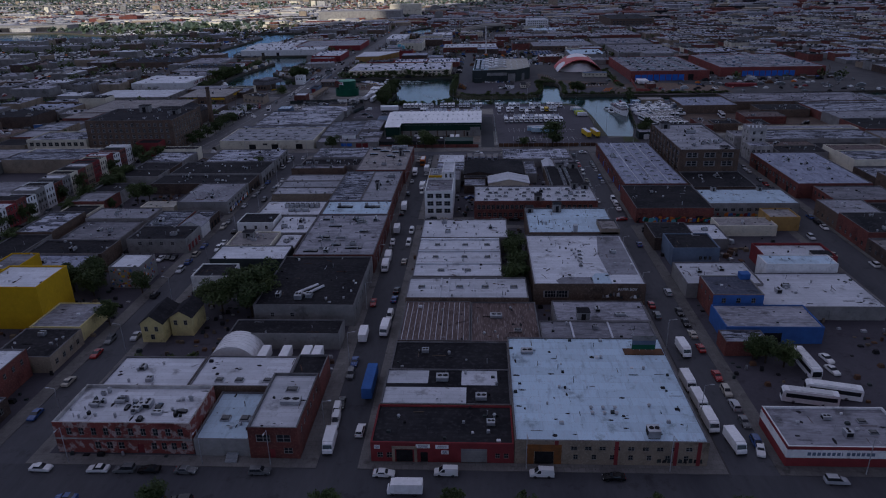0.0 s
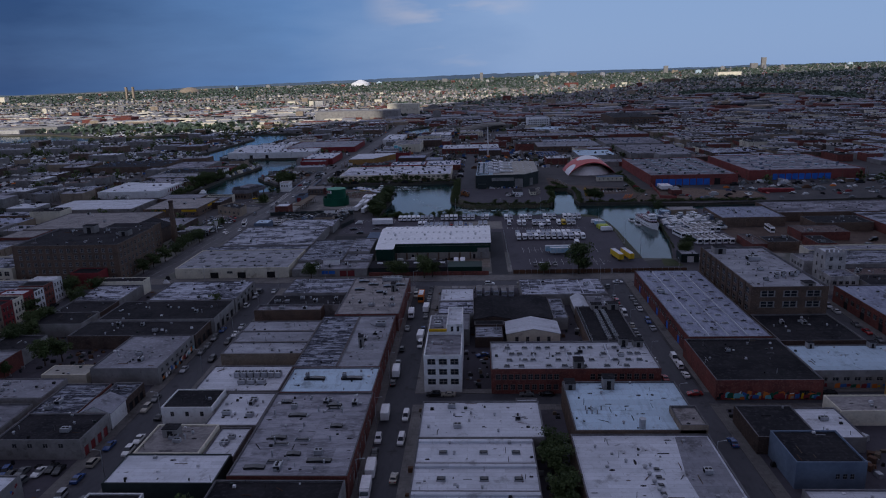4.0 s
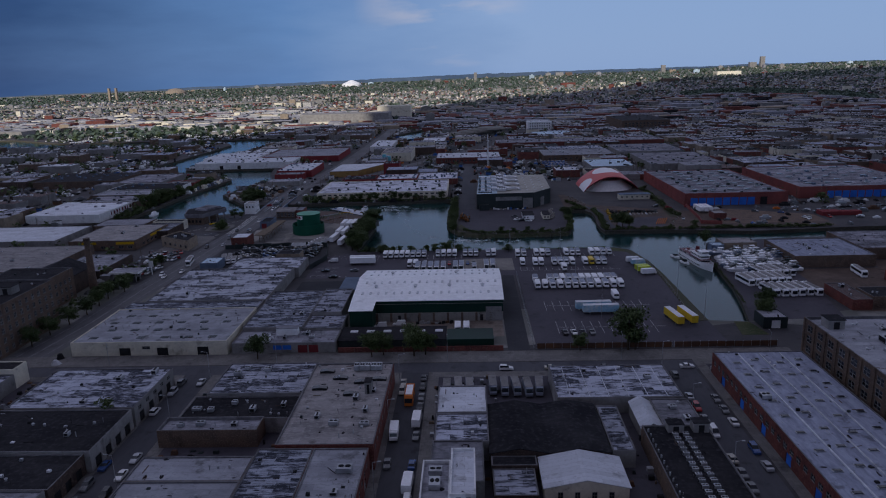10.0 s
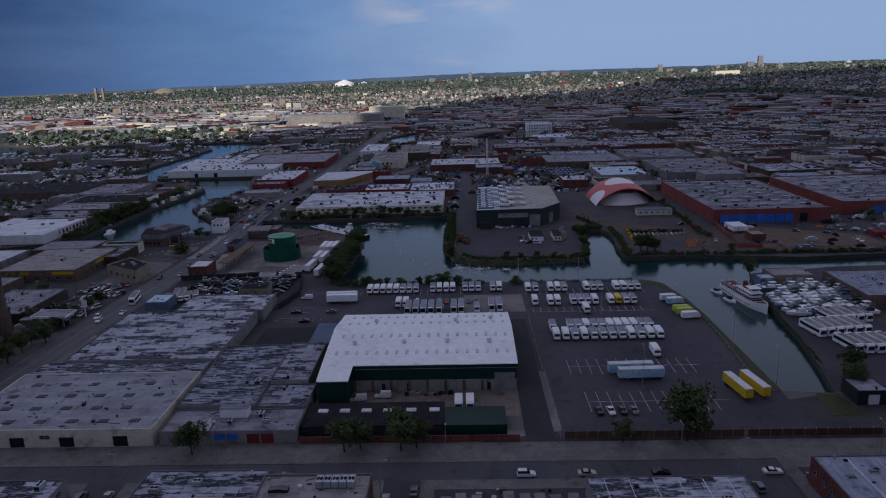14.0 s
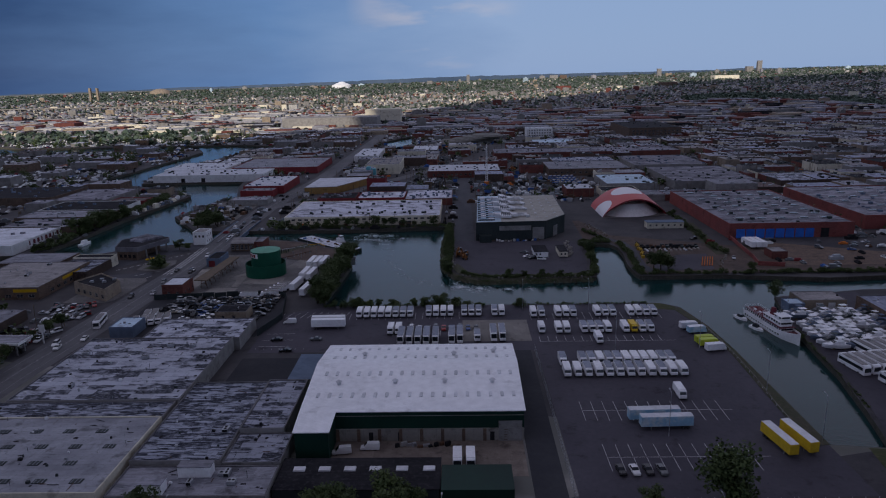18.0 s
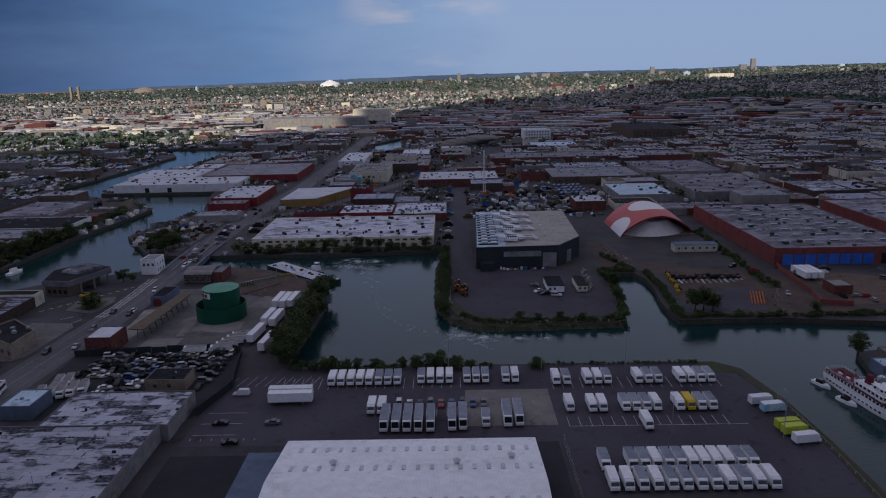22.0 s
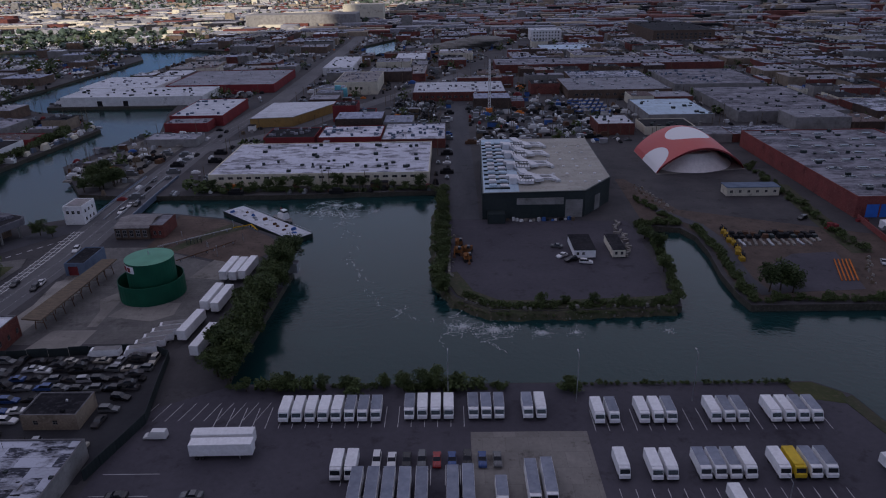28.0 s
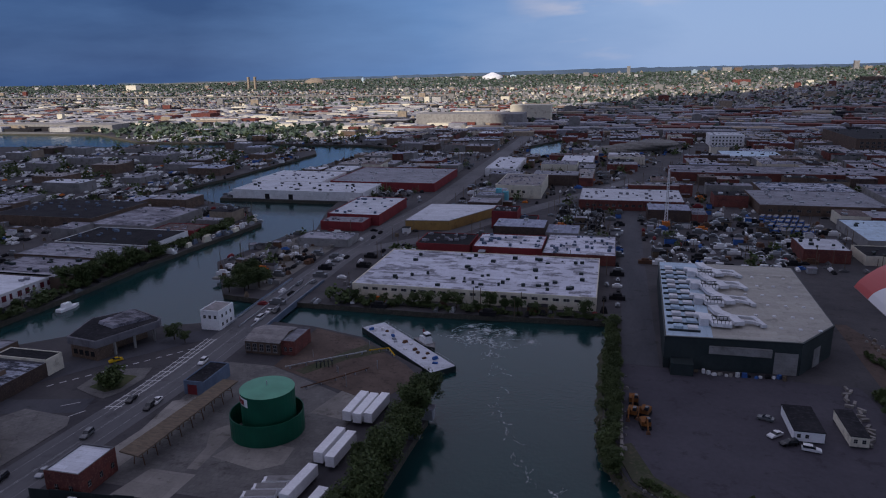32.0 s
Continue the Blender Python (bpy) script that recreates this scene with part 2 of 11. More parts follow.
R_WHITE = surf("white_roofing", (0.62, 0.64, 0.69), (0.46, 0.48, 0.52), big=0.09, fine=0.9, lo=0.45, hi=0.75, c=(0.50, 0.51, 0.55), grime=0.8, sheets=(9.0, 1.6), vary=0.15)
R_BLUE = surf("bluish_white_roofing", (0.47, 0.60, 0.70), (0.27, 0.34, 0.42), big=0.55, fine=1.4, lo=0.54, hi=0.80, stretch=(1.3, 0.28, 1), c=(0.42, 0.50, 0.58), grime=0.7, sheets=(14.0, 3.2))
R_PALE = surf("pale_grey_roofing", (0.31, 0.315, 0.35), (0.20, 0.20, 0.225), big=0.07, fine=0.9, c=(0.31, 0.31, 0.35), grime=0.9, sheets=(8.0, 2.4))
R_GREY = surf("grey_roofing", (0.30, 0.30, 0.335), (0.16, 0.16, 0.182), big=0.5, fine=1.6, lo=0.38, hi=0.66, stretch=(0.35, 1, 1), c=(0.30, 0.30, 0.34), grime=0.9, sheets=(7.0, 2.1), vary=0.3, flake=(7.0, 4.2, 0.2))
R_TAN = surf("tan_roofing", (0.31, 0.29, 0.285), (0.19, 0.178, 0.18), big=0.35, fine=1.6, lo=0.38, hi=0.68, stretch=(0.45, 1, 1), c=(0.33, 0.315, 0.31), grime=0.9, sheets=(8.0, 2.6), vary=0.15, flake=(8.0, 5.2, 0.16))
R_TAR = surf("black_tar_roofing", (0.014, 0.014, 0.018), (0.034, 0.033, 0.037), big=0.10, fine=0.9, rough=0.9, c=(0.045, 0.043, 0.048), sheets=(9.0, 1.2), spec=0.08)
R_MOTTLE = surf("flaking_silver_roofing", (0.038, 0.042, 0.056), (0.41, 0.43, 0.50), big=0.75, fine=2.6, lo=0.43, hi=0.57, stretch=(0.30, 1.1, 1), c=(0.33, 0.335, 0.40), vary=0.2, grime=0.8, sheets=(5.2, 2.6), aged=0.6, flake=(7.0, 2.6, 0.30))
R_LIGHT = surf("light_grey_roofing", (0.40, 0.41, 0.45), (0.25, 0.255, 0.285), big=0.16, fine=1.2, stretch=(0.6, 1, 1), c=(0.24, 0.245, 0.27), grime=0.9, sheets=(8.0, 2.4))
CAPSTONE = surf("dark_parapet_cap", (0.10, 0.097, 0.105), (0.17, 0.165, 0.17), big=0.3, fine=1.2)
R_PEEL = surf("peeling_white_roofing", (0.20, 0.20, 0.225), (0.58, 0.59, 0.66), big=0.30, fine=1.8, lo=0.37, hi=0.50, stretch=(0.5, 1.0, 1), c=(0.44, 0.45, 0.52), vary=0.1, grime=0.8, sheets=(6.0, 4.0), aged=0.65, flake=(9.0, 5.0, 0.24))
R_PATCH = surf("patched_silver_roofing", (0.050, 0.054, 0.070), (0.49, 0.51, 0.58), big=0.42, fine=2.2, lo=0.40, hi=0.53, stretch=(0.42, 1.0, 1), c=(0.36, 0.365, 0.42), vary=0.1, grime=0.8, sheets=(7.5, 3.1), aged=0.6, flake=(8.0, 3.1, 0.34))
R_DEPOT = surf("weathered_depot_roofing", (0.085, 0.082, 0.10), (0.30, 0.295, 0.335), lo=0.38, hi=0.62, big=0.45, fine=1.6, stretch=(0.4, 1, 1), c=(0.25, 0.245, 0.28), grime=1.0, sheets=(15.0, 5.5), flake=(12.0, 5.5, 0.24))
R_CREAM = surf("cream_roofing", (0.44, 0.42, 0.37), (0.36, 0.345, 0.31), big=0.06, fine=0.9, c=(0.40, 0.385, 0.35), grime=0.6, sheets=(12.0, 3.0))
R_STREAK = surf("streaked_roofing", (0.030, 0.034, 0.048), (0.36, 0.385, 0.45), big=1.05, fine=2.8, lo=0.46, hi=0.58, stretch=(0.24, 1.25, 1), c=(0.20, 0.205, 0.25), vary=0.2, grime=0.8, sheets=(4.6, 1.5), aged=0.6, flake=(6.0, 1.4, 0.22))
R_SLATE = surf("slate_blue_roofing", (0.055, 0.062, 0.090), (0.085, 0.092, 0.125), big=0.2, fine=1.2, c=(0.11, 0.115, 0.14), grime=0.7, sheets=(8.0, 1.2))
R_BROWN = surf("brown_corrugated_roofing", (0.075, 0.052, 0.05), (0.13, 0.095, 0.088), big=0.5, fine=1.6, stretch=(2, 0.3, 1), c=(0.22, 0.18, 0.175), grime=0.9)
R_METAL = surf("white_metal_roofing", (0.86, 0.86, 0.87), (0.78, 0.78, 0.79), big=0.06, fine=0.5, rough=0.5, weave=("X", 1.05, 0.0, 0.10), grime=0.35)
R_LONG = surf("bleached_blue_roofing", (0.36, 0.39, 0.49), (0.20, 0.215, 0.28), big=0.5, fine=1.8, stretch=(1.2, 0.3, 1), c=(0.26, 0.28, 0.36), grime=0.9, sheets=(3.2, 11.0), flake=(3.2, 11.0, 0.2))
BRICK = surf("red_brick", (0.180, 0.056, 0.046), (0.105, 0.040, 0.036), big=0.25, fine=2.5, c=(0.20, 0.092, 0.075), grime=0.7)
PEELBRICK = surf("red_brick_with_peeling_plaster", (0.20, 0.052, 0.045), (0.36, 0.28, 0.26), big=0.45, fine=2.5, lo=0.50, hi=0.57, c=(0.17, 0.07, 0.06), grime=0.8)
BRICK_RED = surf("bright_red_brick", (0.25, 0.066, 0.06), (0.17, 0.05, 0.048), big=0.12, fine=2.5, c=(0.28, 0.12, 0.10), grime=0.6)
BRICK_BROWN = surf("brown_brick", (0.14, 0.095, 0.070), (0.085, 0.062, 0.052), big=0.25, fine=2.5, c=(0.19, 0.14, 0.11), grime=0.7)
BRICK_DARK = surf("soot_dark_brick", (0.085, 0.058, 0.048), (0.050, 0.038, 0.034), big=0.25, fine=2.5, c=(0.12, 0.09, 0.075), grime=0.7)
BRICK_TAN = surf("tan_brick", (0.30, 0.24, 0.18), (0.20, 0.165, 0.13), big=0.2, fine=2.2, c=(0.30, 0.245, 0.19), grime=0.7)
STUCCO = surf("grey_stucco", (0.27, 0.26, 0.255), (0.18, 0.175, 0.17), big=0.2, fine=1.5, grime=0.7)
CLAPBOARD = surf("pale_yellow_clapboard_paint", (0.62, 0.52, 0.24), (0.50, 0.42, 0.21), big=0.2, fine=1.4, grime=0.7)
CREAM = surf("cream_paint", (0.66, 0.61, 0.49), (0.54, 0.50, 0.41), big=0.2, fine=1.4, grime=0.7)
WHITEWALL = surf("white_wall_paint", (0.74, 0.74, 0.74), (0.60, 0.60, 0.60), big=0.2, fine=1.5, grime=0.7)
YELLOW = surf("yellow_paint", (0.52, 0.31, 0.012), (0.42, 0.25, 0.012), big=0.1, fine=1.0, vary=0.03)
BLUE = surf("blue_paint", (0.045, 0.13, 0.36), (0.04, 0.10, 0.27), big=0.2, fine=1.0, vary=0.05)
BRIGHTBLUE = surf("bright_blue_door_paint", (0.03, 0.16, 0.58), (0.03, 0.12, 0.45), big=0.3, fine=1.2)
BLUEGREY = surf("blue_grey_paint", (0.13, 0.17, 0.23), (0.09, 0.12, 0.17), big=0.2, fine=1.0)
GREEN = surf("dark_green_metal", (0.008, 0.040, 0.028), (0.006, 0.028, 0.021), big=0.1, fine=0.8, rough=0.5, weave=("X", 1.5, 0, 0.15))
TANKGREEN = surf("green_tank_paint", (0.008, 0.095, 0.055), (0.006, 0.07, 0.042), big=0.2, fine=0.8, rough=0.5, vary=0.02)
TANKTOP = surf("pale_green_paint", (0.12, 0.34, 0.23), (0.10, 0.28, 0.19), big=0.2, fine=0.8, rough=0.55, vary=0.02)
RED = surf("red_paint", (0.22, 0.036, 0.040), (0.16, 0.030, 0.034), big=0.15, fine=0.8, vary=0.05)
BANK = surf("dark_earth_bank", (0.085, 0.078, 0.062), (0.05, 0.048, 0.040), big=0.4, fine=1.5, c=(0.12, 0.11, 0.09), bump=0.5)
WEEDS = surf("weedy_earth", (0.075, 0.068, 0.048), (0.050, 0.062, 0.030), big=0.12, fine=0.9, c=(0.10, 0.085, 0.06), bump=0.4)
WRECKED = surf("dull_wreck_paint", (0.02, 0.02, 0.023), (0.05, 0.048, 0.05), big=0.7, fine=2, rough=0.6, c=(0.07, 0.055, 0.045), vary=0.6)
DULLORANGE = surf("faded_orange_paint", (0.26, 0.10, 0.03), (0.15, 0.07, 0.03), big=0.6, fine=2)
WEATHERED = surf("weathered_white_paint", (0.46, 0.45, 0.44), (0.27, 0.26, 0.255), big=0.3, fine=1.6, grime=0.9)
MACHINE = surf("machine_yellow", (0.42, 0.27, 0.03), (0.30, 0.19, 0.03), big=0.5, fine=2)
OCHRE = surf("ochre_wall_paint", (0.36, 0.22, 0.075), (0.28, 0.175, 0.07), big=0.2, fine=1.4, grime=0.7)
TURQ = surf("turquoise_tarpaulin", (0.10, 0.36, 0.42), (0.16, 0.44, 0.50), big=0.2, fine=0.9, vary=0.03)
ORANGE = surf("orange_paint", (0.55, 0.16, 0.03), (0.42, 0.12, 0.03), big=0.3, fine=1.0)
CHARCOAL = surf("charcoal_metal", (0.025, 0.035, 0.036), (0.035, 0.045, 0.046), big=0.1, fine=0.8, rough=0.5, weave=("X", 1.2, 0, 0.15))
STEEL = surf("galvanised_steel", (0.42, 0.43, 0.45), (0.30, 0.31, 0.33), big=0.4, fine=2, rough=0.45, metal=0.5, bump=0.05)
DUCT = surf("white_painted_duct", (0.66, 0.66, 0.68), (0.52, 0.52, 0.54), big=0.4, fine=2, rough=0.5, bump=0.05)
RUST = surf("rusty_steel", (0.13, 0.065, 0.035), (0.08, 0.05, 0.04), big=0.4, fine=2)
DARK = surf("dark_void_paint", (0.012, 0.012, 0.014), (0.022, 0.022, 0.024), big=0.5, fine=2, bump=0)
RUBBER = surf("tyre_rubber", (0.012, 0.012, 0.012), (0.02, 0.02, 0.02), big=2, fine=6, bump=0)
TIMBER = surf("weathered_timber", (0.16, 0.12, 0.085), (0.10, 0.08, 0.06), big=0.4, fine=2, stretch=(1, 3, 1))
BARK = surf("bark", (0.07, 0.05, 0.035), (0.04, 0.03, 0.022), big=1, fine=4)
STONE = surf("bank_stone", (0.20, 0.19, 0.175), (0.12, 0.115, 0.105), big=0.3, fine=1.0)
TRUCKWHITE = surf("white_truck_paint", (0.82, 0.82, 0.83), (0.74, 0.74, 0.75), big=0.5, fine=1.5, rough=0.4, bump=0, vary=0.06)
TRUCKGREY = surf("translucent_grey_truck_roof", (0.17, 0.19, 0.24), (0.24, 0.26, 0.31), big=0.5, fine=1.5, rough=0.45, bump=0, vary=0.15)
TRUCKYELLOW = surf("yellow_truck_paint", (0.62, 0.42, 0.03), (0.52, 0.35, 0.03), big=0.5, fine=1.5, rough=0.4, bump=0)
LIME = surf("lime_truck_paint", (0.50, 0.58, 0.06), (0.42, 0.50, 0.05), big=0.5, fine=1.5, rough=0.4, bump=0)
MAROON = surf("maroon_deck_paint", (0.13, 0.022, 0.032), (0.09, 0.018, 0.026), big=0.5, fine=1.5, rough=0.6)
PALEBLUE = surf("pale_blue_trailer_paint", (0.26, 0.46, 0.60), (0.52, 0.60, 0.62), big=0.35, fine=1.2, lo=0.45, hi=0.6, rough=0.4, bump=0)
TANYARD = surf("dusty_tan_concrete", (0.16, 0.130, 0.110), (0.24, 0.20, 0.172), big=0.25, fine=1.4, grime=0.9, sheets=(6.0, 6.0))
SALT = surf("pale_road_salt", (0.78, 0.74, 0.72), (0.66, 0.62, 0.60), big=0.15, fine=0.9, bump=0.5)


def leafy(name, a, b):
    m = bpy.data.materials.new(name)
    m.use_nodes = True
    n, l = m.node_tree.nodes, m.node_tree.links
    bsdf = n["Principled BSDF"]
    g, info = n.new("ShaderNodeNewGeometry"), n.new("ShaderNodeObjectInfo")
    add = n.new("ShaderNodeMath")
    add.operation = "MULTIPLY_ADD"
    l.new(info.outputs["Random"], add.inputs[0])
    add.inputs[1].default_value = 0.5
    half = n.new("ShaderNodeMath")
    half.operation = "MULTIPLY"
    half.inputs[1].default_value = 0.5
    l.new(g.outputs["Random Per Island"], half.inputs[0])
    l.new(half.outputs[0], add.inputs[2])
    mix = n.new("ShaderNodeMix")
    mix.data_type = "RGBA"
    mix.inputs["A"].default_value, mix.inputs["B"].default_value = (*a, 1), (*b, 1)
    l.new(add.outputs[0], mix.inputs["Factor"])
    l.new(mix.outputs["Result"], bsdf.inputs["Base Color"])
    bsdf.inputs["Roughness"].default_value = 0.7
    bsdf.inputs["Specular IOR Level"].default_value = 0.2
    return m


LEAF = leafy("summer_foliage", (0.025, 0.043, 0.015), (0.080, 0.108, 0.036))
# far leaves are paler and bluer: aerial haze is put into their colour
LEAF_FAR = leafy("haze_tinted_far_foliage", (0.050, 0.080, 0.062), (0.092, 0.122, 0.088))


def gloss(name, colour, rough, metal=0.0, spec=0.5):
    m = bpy.data.materials.new(name)
    m.use_nodes = True
    n, l = m.node_tree.nodes, m.node_tree.links
    bsdf = n["Principled BSDF"]
    tex, r = n.new("ShaderNodeTexNoise"), n.new("ShaderNodeMapRange")
    tex.inputs["Scale"].default_value = 3.0
    r.inputs["To Min"].default_value, r.inputs["To Max"].default_value = max(0.02, rough - 0.06), rough + 0.08
    l.new(tex.outputs["Fac"], r.inputs["Value"])
    l.new(r.outputs["Result"], bsdf.inputs["Roughness"])
    bsdf.inputs["Base Color"].default_value = (*colour, 1)
    bsdf.inputs["Metallic"].default_value = metal
    bsdf.inputs["Specular IOR Level"].default_value = spec
    return m


GLASS = gloss("dark_window_glass", (0.018, 0.022, 0.028), 0.10)
LAMPGLASS = gloss("clear_lamp_glass", (0.55, 0.55, 0.52), 0.2)
TAILRED = gloss("red_tail_lamp", (0.35, 0.01, 0.01), 0.25)
CHROME = gloss("chrome", (0.6, 0.6, 0.6), 0.2, 1.0)
CARS = [gloss("car_paint_" + k, c, 0.25) for k, c in (
    ("black", (0.010, 0.010, 0.012)), ("white", (0.66, 0.66, 0.66)), ("silver", (0.36, 0.37, 0.39)), ("grey", (0.12, 0.125, 0.13)),
    ("blue", (0.03, 0.07, 0.20)), ("red", (0.28, 0.02, 0.02)), ("taxi_yellow", (0.62, 0.38, 0.02)), ("beige", (0.38, 0.35, 0.29)))]
BLACKCAR, WHITECAR, SILVERCAR, GREYCAR, BLUECAR, REDCAR, YELLOWCAR, BEIGECAR = CARS

WATER = bpy.data.materials.new("creek_water")
WATER.use_nodes = True
n, l = WATER.node_tree.nodes, WATER.node_tree.links
b = n["Principled BSDF"]
b.inputs["Base Color"].default_value = (0.008, 0.026, 0.030, 1)
b.inputs["Roughness"].default_value = 0.12
b.inputs["IOR"].default_value = 1.33
g, t1, t2, mixv, bp = n.new("ShaderNodeNewGeometry"), n.new("ShaderNodeTexNoise"), n.new("ShaderNodeTexNoise"), n.new("ShaderNodeMath"), n.new("ShaderNodeBump")
t1.inputs["Scale"].default_value, t1.inputs["Detail"].default_value = 0.75, 6
t2.inputs["Scale"].default_value, t2.inputs["Detail"].default_value = 0.05, 3
l.new(g.outputs["Position"], t1.inputs["Vector"])
l.new(g.outputs["Position"], t2.inputs["Vector"])
mixv.operation = "MULTIPLY"
l.new(t1.outputs["Fac"], mixv.inputs[0])
l.new(t2.outputs["Fac"], mixv.inputs[1])
bp.inputs["Strength"].default_value, bp.inputs["Distance"].default_value = 0.34, 0.40
l.new(mixv.outputs[0], bp.inputs["Height"])
l.new(bp.outputs[0], b.inputs["Normal"])
# wind ruffles the water in drifting patches and leaves others slick
t3, rw = n.new("ShaderNodeTexNoise"), n.new("ShaderNodeMapRange")
t3.inputs["Scale"].default_value, t3.inputs["Detail"].default_value, t3.inputs["Distortion"].default_value = 0.028, 5, 1.2
l.new(g.outputs["Position"], t3.inputs["Vector"])
for key, value in (("From Min", 0.36), ("From Max", 0.64), ("To Min", 0.03), ("To Max", 0.16)):
    rw.inputs[key].default_value = value
l.new(t3.outputs["Fac"], rw.inputs["Value"])
l.new(rw.outputs["Result"], b.inputs["Roughness"])
tint = n.new("ShaderNodeMix")
tint.data_type = "RGBA"
tint.inputs["A"].default_value, tint.inputs["B"].default_value = (0.005, 0.028, 0.031, 1), (0.012, 0.046, 0.043, 1)
l.new(t3.outputs["Fac"], tint.inputs["Factor"])
l.new(tint.outputs["Result"], b.inputs["Base Color"])
FOAM = surf("water_foam", (0.86, 0.88, 0.88), (0.66, 0.70, 0.72), big=0.5, fine=2, bump=0.3)


# ---- building blocks of geometry ----
class Geo:
    """Collects boxes, prisms and tubes into one mesh, with a material slot a face."""

    def __init__(self):
        self.v, self.f, self.m = [], [], []

    def face(self, pts, m=0):
        i = len(self.v)
        self.v += [tuple(p) for p in pts]
        self.f.append(tuple(range(i, i + len(pts))))
        self.m.append(m)

    def prism(self, poly, z0, z1, m=0, cap=None, shrink=1.0, bottom=True):
        """A polygon (counter-clockwise) from z0 up to z1; shrink draws the top in."""
        k, i = len(poly), len(self.v)
        cx, cy = sum(p[0] for p in poly) / k, sum(p[1] for p in poly) / k
        self.v += [(x, y, z0) for x, y in poly] + [(cx + (x - cx) * shrink, cy + (y - cy) * shrink, z1) for x, y in poly]
        for j in range(k):
            self.f.append((i + j, i + (j + 1) % k, i + k + (j + 1) % k, i + k + j))
            self.m.append(m)
        self.f.append(tuple(range(i + k, i + 2 * k)))
        self.m.append(m if cap is None else cap)
        if bottom:
            self.f.append(tuple(range(i + k - 1, i - 1, -1)))
            self.m.append(m)

    def box(self, x0, x1, y0, y1, z0, z1, m=0, cap=None, shrink=1.0):
        self.prism([(x0, y0), (x1, y0), (x1, y1), (x0, y1)], z0, z1, m, cap, shrink)

    def tube(self, x, y, z0, z1, r0, r1=None, k=10, m=0, cap=None):
        r1 = r0 if r1 is None else r1
        i = len(self.v)
        for r, z in ((r0, z0), (r1, z1)):
            self.v += [(x + r * math.cos(2 * math.pi * j / k), y + r * math.sin(2 * math.pi * j / k), z) for j in range(k)]
        for j in range(k):
            self.f.append((i + j, i + (j + 1) % k, i + k + (j + 1) % k, i + k + j))
            self.m.append(m)
        self.f.append(tuple(range(i + k, i + 2 * k)))
        self.m.append(m if cap is None else cap)
        self.f.append(tuple(range(i + k - 1, i - 1, -1)))
        self.m.append(m)

    def rod(self, a, b, r, k=6, m=0, r1=None):
        """A round bar from a to b."""
        a, b = Vector(a), Vector(b)
        q = (b - a).to_track_quat("Z", "Y")
        i = len(self.v)
        for p, rr in ((a, r), (b, r if r1 is None else r1)):
            for j in range(k):
                w = p + q @ Vector((rr * math.cos(2 * math.pi * j / k), rr * math.sin(2 * math.pi * j / k), 0))
                self.v.append(tuple(w))
        for j in range(k):
            self.f.append((i + j, i + (j + 1) % k, i + k + (j + 1) % k, i + k + j))
            self.m.append(m)
        self.f.append(tuple(range(i + k, i + 2 * k)))
        self.m.append(m)
        self.f.append(tuple(range(i + k - 1, i - 1, -1)))
        self.m.append(m)

    def profile(self, pts, y0, y1, m=0, axis="x"):
        """A side outline [(u, z)], swept from y0 to y1 across (axis x: u runs along x)."""
        k, i = len(pts), len(self.v)
        for y in (y0, y1):
            self.v += [((u, y, z) if axis == "x" else (y, u, z)) for u, z in pts]
        for j in range(k):
            self.f.append((i + j, i + (j + 1) % k, i + k + (j + 1) % k, i + k + j))
            self.m.append(m)
        self.f.append(tuple(range(i + k - 1, i - 1, -1)))
        self.m.append(m)
        self.f.append(tuple(range(i + k, i + 2 * k)))
        self.m.append(m)

    def mesh(self, name, mats):
        me = bpy.data.meshes.new(name)
        me.from_pydata(self.v, [], self.f)
        for mm in (mats if isinstance(mats, (list, tuple)) else [mats]):
            me.materials.append(mm)
        if any(self.m):
            me.polygons.foreach_set("material_index", self.m)
        bm = bmesh.new()
        bm.from_mesh(me)
        bmesh.ops.recalc_face_normals(bm, faces=bm.faces)
        bm.to_mesh(me)
        bm.free()
        me.update()
        return me


def part(name, geo, mats, parent, label="", at=None):
    """One mesh object under a thing or under a part."""
    ob = new(name, geo.mesh(name, mats) if isinstance(geo, Geo) else geo)
    ob.parent = parent
    if at is not None:
        ob.matrix_basis = at
    return tagged(ob, label)


def thing(name, label, category, at=None, group="", kind=""):
    ob = new(name)
    ob.empty_display_size = 0.5
    if at is not None:
        ob.matrix_basis = at
    return tagged(ob, label, category, group, kind)


def solid(name, geo, mats, label, category="", kind="", group="", at=None):
    ob = new(name, geo.mesh(name, mats))
    if at is not None:
        ob.matrix_basis = at
    return tagged(ob, label, category, group, kind)


def rnd(a, b):
    return a + (b - a) * random.random()


# ---- ground, water and banks ----
CREEK = [(-76, 557), (-20, 556.6), (70, 556), (77, 550), (81, 527)]
CREEK += [(82, 503), (82, 438), (97, 436), (102, 456), (107.5, 482), (110.5, 507), (114.5, 535), (122, 562), (165, 571)]
CREEK += [(205, 573), (700, 590), (700, 625), (213, 595), (160, 590), (113, 597), (84, 597), (72, 597)]
CREEK += [(71, 604), (71, 619), (73.5, 638), (74, 654), (71, 663), (62, 665.5), (57.6, 665), (59.6, 649), (57, 629), (53.5, 611), (51, 597)]
CREEK += [(15, 595), (-7, 595), (-18, 604), (-24.5, 622), (-25, 656), (-23.5, 716), (-97, 712), (-141, 713)]
INNER = [(-166, 713), (-193, 717), (-226, 766), (-217, 825), (-205, 846), (-222, 905), (-227, 938), (-328, 938)]
INNER += [(-334, 960), (-330, 1030), (-320, 1200), (-290, 1300), (-340, 1330), (-700, 1335), (-853, 1440)]
